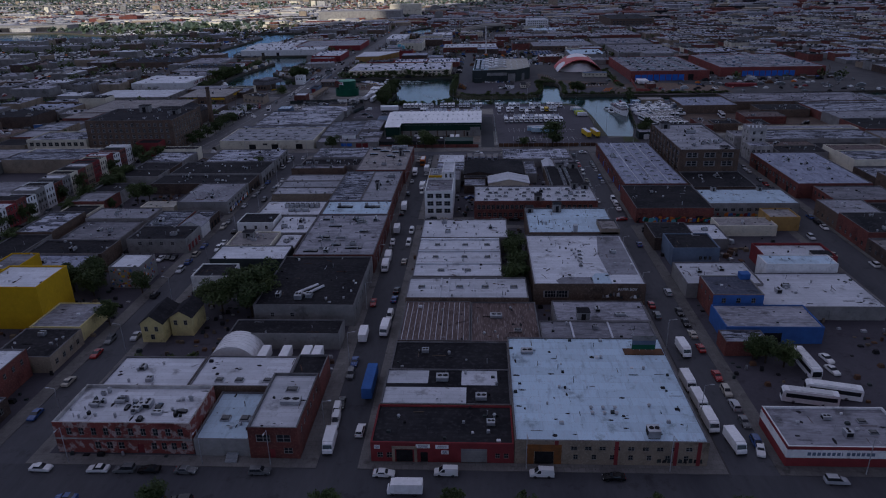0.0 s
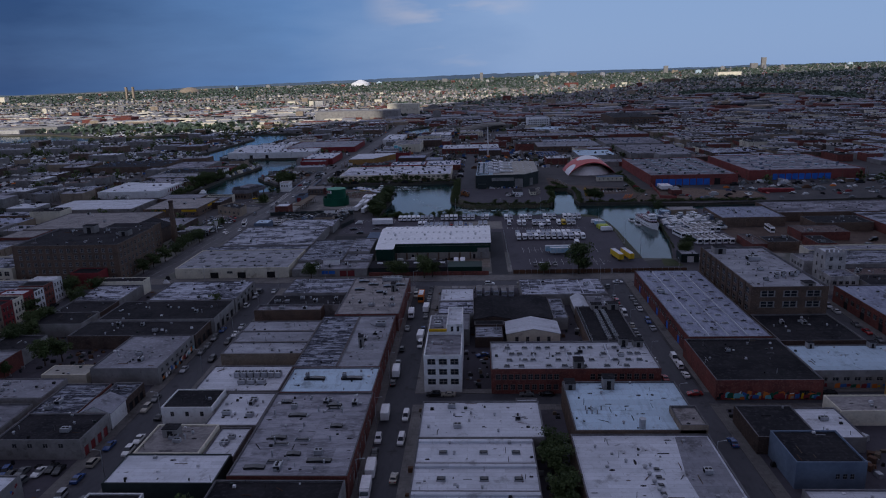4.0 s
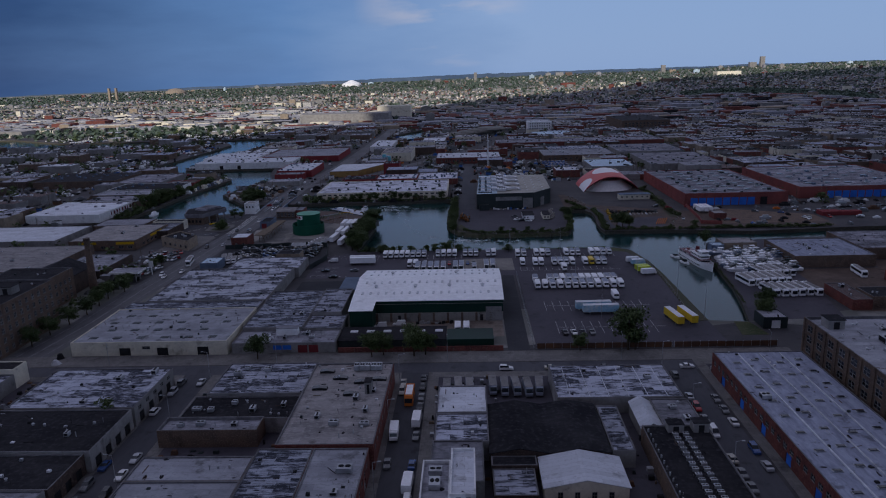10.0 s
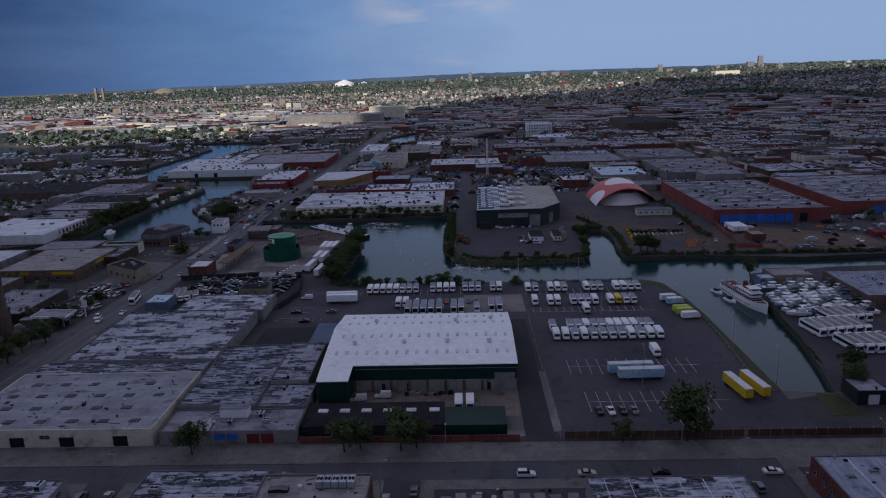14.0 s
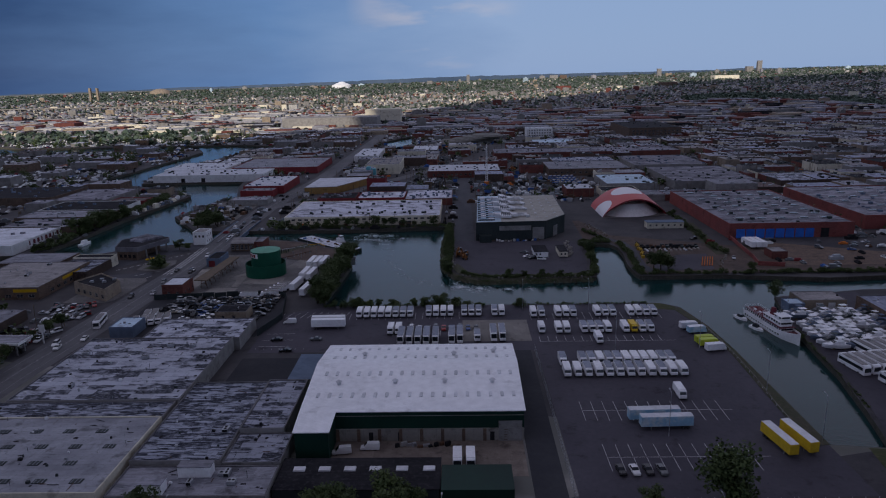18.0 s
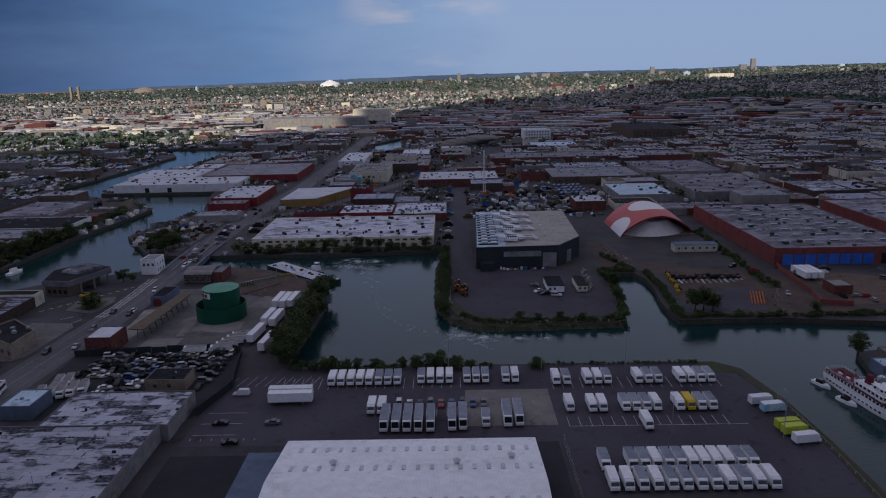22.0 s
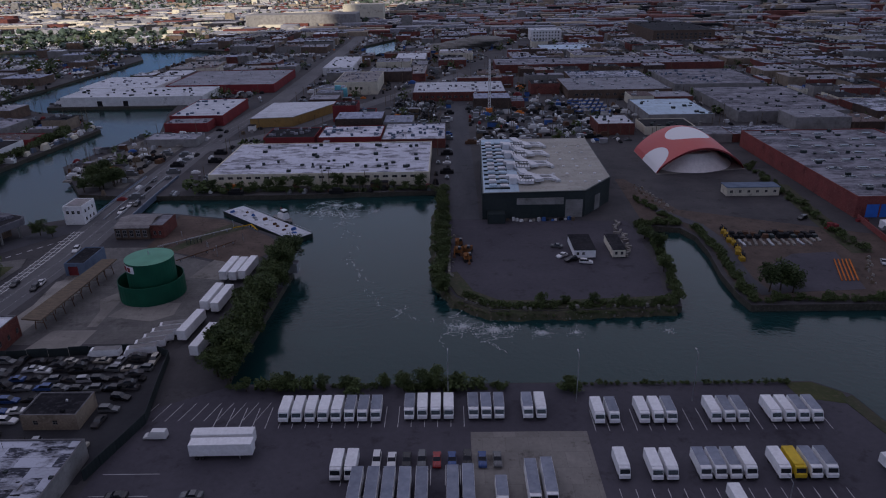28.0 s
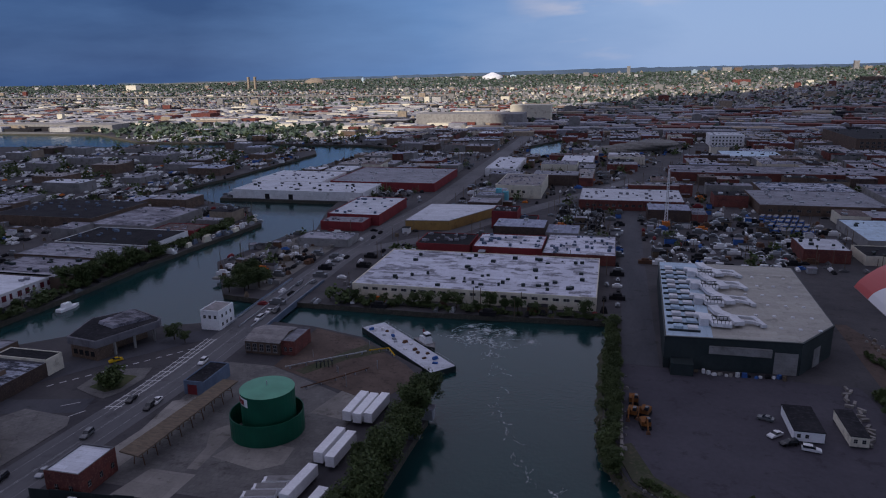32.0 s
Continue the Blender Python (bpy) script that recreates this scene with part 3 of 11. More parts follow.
INNER += [(-1800, 1440), (-1800, 1240), (-867, 1252), (-655, 1270), (-400, 1285), (-374, 1231), (-378, 1030)]
INNER += [(-385, 952), (-282, 900), (-249, 858), (-260, 759), (-261, 698), (-264, 665), (-310, 640)]
INNER += [(-480, 600), (-480, 570), (-300, 618), (-240, 645), (-215, 668), (-196, 676), (-178, 684), (-160, 690)]
CREEK += INNER + [(-137, 688), (-113, 681), (-84, 658), (-73.5, 626), (-75, 594), (-76.5, 567)]
BASIN = [(-116, 1247), (-83, 1240), (-94, 1427), (-130, 1339)]


def inside(x, y, poly):
    hit, j = False, len(poly) - 1
    for i in range(len(poly)):
        (xi, yi), (xj, yj) = poly[i], poly[j]
        if (yi > y) != (yj > y) and x < (xj - xi) * (y - yi) / (yj - yi) + xi:
            hit = not hit
        j = i
    return hit


def rise(x, y):
    """The land is flat near by and climbs gently to low hills far off, higher in the east."""
    d = max(0.0, y - 2000) / 2900
    side = max(-1.0, min(1.0, x / max(1.0, y) / 0.62))
    top = 62 + 34 * side + (8 * side if side > 0 else 14 * side)
    far = (d ** 1.3) * (max(8.0, top) + 6 * noise.noise((x * 0.0007, y * 0.0007, 3.1)))
    east = 0.0
    hill = 26 * math.exp(-(((x - 620) / 260) ** 2 + ((y - 1850) / 260) ** 2))
    return far + east + hill


def make_ground():
    from mathutils.geometry import delaunay_2d_cdt
    pts, edges = [], []
    outer = [(-4600, -700), (4600, -700), (4600, 4900), (-4600, 4900)]
    for loop in (outer, CREEK, BASIN):
        i, k = len(pts), len(loop)
        pts += [Vector(p) for p in loop]
        edges += [(i + j, i + (j + 1) % k) for j in range(k)]
    for gy in range(1500, 4900, 130):
        for gx in range(-4500, 4501, 180):
            if not inside(gx, gy, CREEK):
                pts.append(Vector((gx + (gy % 260) * 0.5, gy)))
    v, _, f, _, _, _ = delaunay_2d_cdt(pts, edges, [], 0, 0.01)
    f = [q for q in f if not any(inside(sum(v[i].x for i in q) / 3, sum(v[i].y for i in q) / 3, hole) for hole in (CREEK, BASIN))]
    me = bpy.data.meshes.new("ground")
    me.from_pydata([(p.x, p.y, rise(p.x, p.y)) for p in v], [], [tuple(q) for q in f])
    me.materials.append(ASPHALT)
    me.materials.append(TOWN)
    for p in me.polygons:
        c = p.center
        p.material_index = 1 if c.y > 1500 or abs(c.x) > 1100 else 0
        p.use_smooth = True
        if p.normal.z < 0:
            p.flip()
    me.update()
    return tagged(new("ground", me), "dark worn asphalt and bare city ground", "ground", kind="structure")


make_ground()
geo = Geo()
geo.face([(-2200, 400, -2.2), (900, 400, -2.2), (900, 1500, -2.2), (-2200, 1500, -2.2)])
solid("water", geo, WATER, "dark green rippled creek water reflecting the sky", "water", "structure")
geo = Geo()
for loop in (CREEK, BASIN):
    for (xa, ya), (xb, yb) in zip(loop, loop[1:] + loop[:1]):
        geo.face([(xa, ya, -4), (xb, yb, -4), (xb, yb, 0.004), (xa, ya, 0.004)])
solid("bank_wall", geo, BANK, "weathered stone and timber creek bank wall", "wall", "structure")


def slab(name, mat, label, poly, z0=-0.2, z1=0.15, kind="structure", category="pavement"):
    g = Geo()
    g.prism(poly, z0, z1)
    return solid(name, g, mat, label, category, kind)


def rect(x0, x1, y0, y1):
    return [(x0, y0), (x1, y0), (x1, y1), (x0, y1)]


# pavements of the blocks; the roads between them lie lower by a kerb
for x0, x1, y0, y1 in ((-99.5, -35, 118.5, 392), (-26, 52, 118.5, 271.5), (-26, 52.5, 279, 392), (62.5, 126, 118.5, 271.5), (63.5, 126.5, 279, 400), (-186, -109, 118.5, 392), (-300, -198, 118.5, 392),
                       (140, 260, 118.5, 392), (-210, 100, 400, 409.5), (-230, -35, 85, 106), (-26, 52, 85, 106), (62, 130, 85, 106)):
    slab("pavement", CONCRETE, "grey concrete pavement with a raised kerb", rect(x0, x1, y0, y1))
for x0, x1, y0, y1 in ((-96, -39, 122, 388), (-22.5, 48.5, 122, 268), (-22.5, 48.5, 282, 388), (66, 122.5, 122, 268), (67, 123, 282, 396), (-182, -113, 122, 388), (-296, -202, 122, 388), (144, 256, 122, 388)):
    slab("yard", LOT, "dark stained asphalt back yards of the block", rect(x0, x1, y0, y1), 0.1, 0.17, category="yard")
for x0, x1, y0, y1 in ((-35, -26, 106, 400), (52.5, 62.5, 106, 400), (-109, -99.5, 106, 400), (126.5, 140, 106, 400), (-198, -186, 106, 400)):
    slab("road", ROAD, "patched grey asphalt street", rect(x0, x1, y0, y1), -0.2, 0.012, category="road")
for y0, y1 in ((106, 118.5), (392, 400)):
    slab("road", ROAD, "patched grey asphalt cross street", rect(-300, 260, y0, y1), -0.2, 0.018, category="road")
slab("road", ROAD, "patched grey asphalt side street", rect(-26, 126, 271.5, 279), -0.2, 0.016, category="road")
slab("parking_lot", LOT, "dark asphalt parking lot of a truck depot", [(12, 413), (81.6, 415), (81.6, 503), (80.6, 526.5), (76.6, 549.6), (69.6, 555.5), (-74, 556.5), (-94, 545), (-94, 505), (12, 505)], -0.2, 0.02, category="parking lot")
slab("driveway", NEWTAR, "fresh dark asphalt driveway beside the warehouse", rect(1.6, 9.6, 410, 505), -0.2, 0.024, category="driveway")
slab("concrete_pad", PALE, "pale worn concrete pad in the parking lot", rect(-15, 11, 514, 537), -0.2, 0.04, category="pad")
slab("parking_bay", NEWTAR, "fresh black asphalt parking bay", rect(-94, -72, 480, 500), -0.2, 0.028, category="parking lot")
slab("yard", TANYARD, "tan dusty concrete loading yard in front of the warehouse", rect(-58, 1, 424, 441.5), -0.2, 0.03, category="yard")
slab("yard", DIRT, "bare brown dirt yard", [(73, 600), (215, 600), (215, 655), (140, 662), (140, 730), (60, 730), (58, 668), (72, 666), (76, 655), (75.4, 638), (73, 620)], -0.2, 0.02, category="yard")
slab("yard", LOT, "dark purple-grey asphalt yard on the point", [(-22, 625), (-16, 608), (-6, 599), (47, 601), (51, 622), (53, 660), (52, 672), (-20, 676)], -0.2, 0.026, category="yard")
slab("road", ROAD, "grey asphalt street to the point", rect(-19, -7, 676, 938), -0.2, 0.03, category="road")
slab("yard", CONCRETE, "patched grey concrete yard round the storage tank", [(-146, 578), (-98, 578), (-94, 630), (-134, 650), (-152, 650), (-150, 600)], -0.2, 0.02, category="yard")
for poly in ([(-123.2, 594.3), (-108.8, 591), (-103.4, 595), (-104, 603), (-120, 603.7)], [(-138.7, 571), (-123.4, 572), (-122.6, 586), (-135.5, 586)], [(-149.5, 591), (-145.5, 596), (-140, 611), (-146, 624), (-152.5, 620)], [(-108, 622), (-97, 620), (-97, 634), (-104, 638)], [(-126.5, 588), (-127.4, 598.4), (-131, 606), (-127, 611.7), (-124, 611), (-123.6, 588)]):
    slab("concrete_slab", PALE, "pale worn concrete slab in the tank yard", poly, -0.2, 0.032, category="slab")
slab("concrete_slab", PALE, "long pale concrete strip beside the loading rack", [(-152.6, 585), (-144, 585), (-141, 624), (-148, 624), (-151, 600)], -0.2, 0.044, category="slab")
slab("dirt_plot", DIRT, "rough brown dirt beside the barge", [(-134, 650), (-92, 632), (-82, 650), (-90, 660), (-113, 679), (-134, 686)], -0.2, 0.05, category="dirt")
slab("verge", WEEDS, "weedy green strip along the pipeline", [(-125.2, 648), (-116.5, 663.6), (-109, 675), (-100.5, 669.5), (-111.7, 659.6), (-121.2, 646)], -0.2, 0.07, category="verge")
slab("grass_plot", GRASS, "green grass strip by the slip", [(64, 549), (75, 546), (75, 551), (69.6, 555.4), (63, 555.4)], -0.2, 0.06, category="grass")
slab("grass_plot", GRASS, "green grass plot at the head of the slip", [(89, 422), (99, 422), (96.8, 435.4), (91, 436)], -0.2, 0.06, category="grass")

# the avenue with its bridge over the creek
AVENUE = [(-176, 400), (-171, 445), (-170, 490), (-166, 545), (-163, 598), (-160.5, 640), (-163.5, 712), (-165, 790), (-162, 850), (-152, 950), (-148, 1390), (-160, 2240)]
SPAN = [(-162.2, 681), (-163.5, 712), (-164.1, 744)]
BRANCH = [(-160, 800), (-122, 845), (-100, 893), (-40, 1010), (-3, 1089), (284, 1998)]


def band(line, w0, w1, z0, z1, g, m=0):
    """A strip of road along a line, from w0 to w1 metres to its right."""
    pts = [Vector(p) for p in line]
    rim = []
    for i, p in enumerate(pts):
        d = (pts[min(i + 1, len(pts) - 1)] - pts[max(i - 1, 0)]).normalized()
        s = Vector((d.y, -d.x))
        rim.append((p + s * w0, p + s * w1))
    for (a, b), (c, d) in zip(rim, rim[1:]):
        g.prism([tuple(a), tuple(b), tuple(d), tuple(c)], z0, z1, m)


geo = Geo()
band(AVENUE[:6] + SPAN[:1], -8, 8, -0.2, 0.05, geo)
band(SPAN[2:] + AVENUE[7:], -8, 8, -0.2, 0.05, geo)
band(BRANCH, -6, 6, -0.2, 0.06, geo)
solid("road", geo, AVENUE_ROAD, "wide grey avenue leading to a bridge", "road", "structure")
bridge = thing("bridge", "low steel swing bridge with blue girders over the creek", "bridge", kind="structure")
geo = Geo()
band(SPAN, -8, 8, -0.9, 0.07, geo)
part("deck", geo, AVENUE_ROAD, bridge, "grey asphalt bridge deck")
for off, nm in ((-8.4, "girder"), (8.0, "girder")):
    geo = Geo()
    band(SPAN, off, off + 0.4, -1.6, 1.0, geo)
    part(nm, geo, BLUEGREY, bridge, "blue-grey painted steel girder")
for off in (-7.8, -2.6, 2.3, 7.5):
    geo = Geo()
    band(SPAN, off, off + 0.25, 0.07, 0.75, geo)
    part("barrier", geo, STEEL, bridge, "pale steel traffic barrier")
for y in (700, 722):
    geo = Geo()
    geo.box(-172, -156, y - 1.2, y + 1.2, -4, -0.9)
    part("pier", geo, STONE, bridge, "stone bridge pier")
geo = Geo()
for off in (-4.9, -0.2, 0.2, 4.7):
    band(AVENUE[:6] + SPAN[:1], off, off + 0.14, 0.05, 0.056, geo)
    band(SPAN[2:] + AVENUE[7:10], off, off + 0.14, 0.05, 0.056, geo)
solid("lane_marking", geo, WORNLINE, "worn white lane lines along the avenue", "marking", "structure")

# hatched median between the carriageways before the bridge
MEDIAN = [(-167.8, 611), (-167.3, 626), (-167.4, 640), (-168.0, 656), (-168.6, 668)]
geo = Geo()
for off in (-1.9, -0.1, 1.6):
    band(MEDIAN, off, off + 0.3, 0.05, 0.066, geo)
for (xa, ya), (xb, yb) in zip(MEDIAN, MEDIAN[1:]):
    for k in range(4):
        u = (k + 0.5) / 4
        x, y = xa + (xb - xa) * u, ya + (yb - ya) * u
        geo.prism([(x - 2.4, y - 0.6), (x + 2.4, y + 0.5), (x + 2.4, y + 0.85), (x - 2.4, y - 0.25)], 0.05, 0.0665)
solid("median_marking", geo, LINE, "white painted ladder marking of a median", "marking", "structure")
geo = Geo()
band([(-232, 598), (-214, 616), (-203, 633), (-192, 649), (-180, 664), (-169, 676)], -5.5, 5.5, -0.2, 0.04, geo)
band([(-232, 604), (-200, 606), (-176, 612)], -4.5, 4.5, -0.2, 0.044, geo)
solid("road", geo, ROAD, "grey side road curving into the avenue", "road", "structure")
geo = Geo()
for k in range(13):
    x, y = -199 + 2.3 * k, 620.5 + 3.0 * k
    geo.prism([(x, y), (x + 0.5, y - 0.3), (x + 1.7, y + 1.3), (x + 1.2, y + 1.6)], 0.05, 0.056)
geo.prism([(-184, 610), (-180, 613.4), (-179.8, 613.1), (-183.8, 609.7)], 0.05, 0.056)
geo.prism([(-177, 604.5), (-174.5, 609), (-174.2, 608.8), (-176.7, 604.3)], 0.05, 0.056)
solid("lane_marking", geo, LINE, "worn white dashes of the side road", "marking", "structure")
slab("traffic_island", CONCRETE, "raised concrete traffic island with a round bush", [(-188, 621), (-180, 618), (-174.6, 616.5), (-172, 622), (-171.4, 632), (-174, 640), (-183, 637), (-188.6, 631)], -0.2, 0.2, category="island")
slab("grass_plot", GRASS, "weedy grass patch on the traffic island", [(-184.6, 622.5), (-177, 620.5), (-174, 624), (-174.6, 633), (-183, 633)], 0.1, 0.24, category="grass")
slab("pavement", CONCRETE, "grey concrete corner pavement", [(-197, 598.5), (-193, 606), (-176, 604.5), (-172.9, 600), (-173.2, 593), (-174.6, 569), (-178, 566), (-197, 566)], -0.2, 0.17)
slab("verge", WEEDS, "weedy strip along the slip edge", [(76.6, 437), (81.9, 438), (81.9, 503), (80.9, 526.5), (76.6, 549.6), (73.5, 548), (78.4, 524), (79.4, 499), (78, 470)], -0.2, 0.12, category="verge")
slab("concrete_pad", LOT, "grey worn hardstanding in the dirt yard", [(82.4, 605), (84.7, 622), (102, 636), (118, 637.5), (112, 607)], -0.2, 0.05, category="pad")
geo = Geo()
band([(66, 690), (70, 680), (79, 666), (81, 652), (79.5, 634), (78, 616), (80, 604)], -2.2, 2.2, -0.2, 0.06, geo)
solid("path", geo, ROAD, "narrow grey path round the inlet", "path", "structure")
slab("verge", WEEDS, "weedy verge beside the brick depot", [(128, 752), (136, 752), (137, 718), (133, 678), (131, 636), (123, 636), (125.5, 678), (130, 719)], -0.2, 0.07, category="verge")

# ---- buildings ----
def lattice(g, xs, zs, full, y0, y1, m=0):
    """One solid piece made of the full cells of a grid, between y0 and y1."""
    ids = {}

    def p(i, k, y):
        if (i, k, y) not in ids:
            ids[i, k, y] = len(g.v)
            g.v.append((xs[i], y, zs[k]))
        return ids[i, k, y]

    def on(i, k):
        return 0 <= i < len(xs) - 1 and 0 <= k < len(zs) - 1 and full(i, k)

    for i in range(len(xs) - 1):
        for k in range(len(zs) - 1):
            if not on(i, k):
                continue
            fs = [(p(i, k, y0), p(i + 1, k, y0), p(i + 1, k + 1, y0), p(i, k + 1, y0)), (p(i, k, y1), p(i, k + 1, y1), p(i + 1, k + 1, y1), p(i + 1, k, y1))]
            for di, dk, (a, b) in ((-1, 0, ((i, k), (i, k + 1))), (1, 0, ((i + 1, k), (i + 1, k + 1))), (0, -1, ((i, k), (i + 1, k))), (0, 1, ((i, k + 1), (i + 1, k + 1)))):
                if not on(i + di, k + dk):
                    fs.append((p(*a, y0), p(*b, y0), p(*b, y1), p(*a, y1)))
            g.f += fs
            g.m += [m] * len(fs)


def unit_window():
    g, p = Geo(), Geo()
    xs, zs = (-0.5, -0.44, -0.025, 0.025, 0.44, 0.5), (0, 0.06, 0.48, 0.53, 0.94, 1)
    lattice(g, xs, zs, lambda i, k: i in (0, 2, 4) or k in (0, 2, 4), -0.06, 0.02)
    p.box(-0.46, 0.46, 0.0, 0.012, 0.04, 0.96)
    far = Geo()
    lattice(far, xs, zs, lambda i, k: i in (0, 2, 4) or k in (0, 2, 4), -0.06, 0.02)
    far.face([(-0.46, 0, 0.04), (0.46, 0, 0.04), (0.46, 0, 0.96), (-0.46, 0, 0.96)], 1)
    return g.mesh("window", STUCCO), p.mesh("pane", GLASS), far.mesh("window", [STUCCO, GLASS])


def unit_roller(mat):
    g = Geo()
    out = [(0.06 if k % 2 else 0.02, k / 16) for k in range(17)]
    g.profile([(0.1, 0.0)] + out + [(0.1, 1.0)], -0.5, 0.5, axis="y")
    return g.mesh("roller_door", mat)


WIN_ME, PANE_ME, FAR_ME = unit_window()


def pale_window():
    """A sash window with broad pale frame, stone sill and lintel."""
    g = Geo()
    lattice(g, (-0.5, -0.40, -0.04, 0.04, 0.40, 0.5), (0, 0.08, 0.46, 0.54, 0.92, 1), lambda i, k: i in (0, 2, 4) or k in (0, 2, 4), -0.10, 0.02)
    g.box(-0.58, 0.58, -0.24, 0.0, -0.06, 0.02, 2)
    g.face([(-0.46, 0, 0.04), (0.46, 0, 0.04), (0.46, 0, 0.96), (-0.46, 0, 0.96)], 1)
    return g.mesh("window", [STUCCO, GLASS, STONE])


PALE_WIN_ME = pale_window()
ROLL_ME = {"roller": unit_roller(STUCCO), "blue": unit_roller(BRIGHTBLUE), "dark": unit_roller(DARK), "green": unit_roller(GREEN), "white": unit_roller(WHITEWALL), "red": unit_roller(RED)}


def opening(b, kind, m):
    if kind == "window" and b.location.y < 305 and -70 < b.location.x < 70:
        w = part("window", WIN_ME, None, b, at=m)
        part("pane", PANE_ME, None, w)
    elif kind == "pale":
        part("window", PALE_WIN_ME, None, b, at=m)
    elif kind == "window":
        part("window", FAR_ME, None, b, at=m)
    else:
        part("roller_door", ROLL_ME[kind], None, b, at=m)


FEET, ROOFTOPS = [], []


def building(name, label, x0, x1, y0, y1, h, roof, wall, par=0.6, base=0.15, front=(), left=(), right=(), category="building", group="", coping=None, back=()):
    """A flat-roofed building with a parapet. front, left, right, back: runs of openings (kind, first, last, count, sill, width, height), metres along the wall."""
    b = thing(name, label, category, pose(x0, y0, base), group)
    FEET.append((x0, x1, y0, y1))
    ROOFTOPS.append((x0 + 0.8, x1 - 0.8, y0 + 0.8, y1 - 0.8, h - par))
    b["roof_z"] = h - base - par
    w, d, hh = x1 - x0 - 0.05, y1 - y0 - 0.05, h - base
    g, t = Geo(), 0.35
    sides = ((front, w, lambda u, v, z: (u, v, z)), (right, d, lambda u, v, z: (w - v, u, z)), (back, w, lambda u, v, z: (w - u, d - v, z)), (left, d, lambda u, v, z: (v, d - u, z)))
    spots = []
    for k, (runs, length, at) in enumerate(sides):
        holes = []
        for kind, u0, u1, count, sill, ww, wh in runs:
            for i in range(count):
                u = u0 + (u1 - u0) * (i + 0.5) / count
                z1 = min(sill + wh, hh - 0.3)
                if 0.1 < u - ww / 2 and u + ww / 2 < length - 0.1 and z1 > sill + 0.3:
                    holes.append((u - ww / 2, u + ww / 2, sill, z1, kind))
        us = sorted({0.0, length, *[x for q in holes for x in q[:2]]})
        zs = sorted({0.0, hh, *[x for q in holes for x in q[2:4]]})
        if not holes:
            us, zs = [0.0, length], [0.0, hh]
        for ua, ub in zip(us, us[1:]):
            for za, zb in zip(zs, zs[1:]):
                um, zm = (ua + ub) / 2, (za + zb) / 2
                if not any(q[0] < um < q[1] and q[2] < zm < q[3] for q in holes):
                    g.face([at(ua, 0, za), at(ub, 0, za), at(ub, 0, zb), at(ua, 0, zb)])
        for ua, ub, za, zb, kind in holes:
            g.face([at(ua, 0, za), at(ub, 0, za), at(ub, 0.25, za), at(ua, 0.25, za)])
            g.face([at(ua, 0, zb), at(ua, 0.25, zb), at(ub, 0.25, zb), at(ub, 0, zb)])
            g.face([at(ua, 0, za), at(ua, 0.25, za), at(ua, 0.25, zb), at(ua, 0, zb)])
            g.face([at(ub, 0, za), at(ub, 0, zb), at(ub, 0.25, zb), at(ub, 0.25, za)])
            x, y, z = at((ua + ub) / 2, 0.16, za)
            spots.append((kind, pose(x, y, z, 0, 0, (0, 90, 180, -90)[k]) @ Matrix.Diagonal((ub - ua, 1, zb - za, 1))))
    o, n_ = [(0, 0), (w, 0), (w, d), (0, d)], [(t, t), (w - t, t), (w - t, d - t), (t, d - t)]
    for j in range(4):
        a, c, p, q = o[j], o[(j + 1) % 4], n_[j], n_[(j + 1) % 4]
        g.face([(*a, hh), (*c, hh), (*q, hh), (*p, hh)], 1)
        g.face([(*p, hh), (*q, hh), (*q, hh - par - 0.3), (*p, hh - par - 0.3)], 1)
    part("wall", g, [wall, coping or (CAPSTONE if wall in (BRICK, BRICK_BROWN, BRICK_TAN, BRICK_DARK, STUCCO) else wall)], b)
    r = Geo()
    r.box(t, w - t, t, d - t, hh - par - 0.3, hh - par)
    part("roof", r, roof, b)
    for kind, m in spots:
        opening(b, kind, m)
    b["top"] = hh - par
    return b


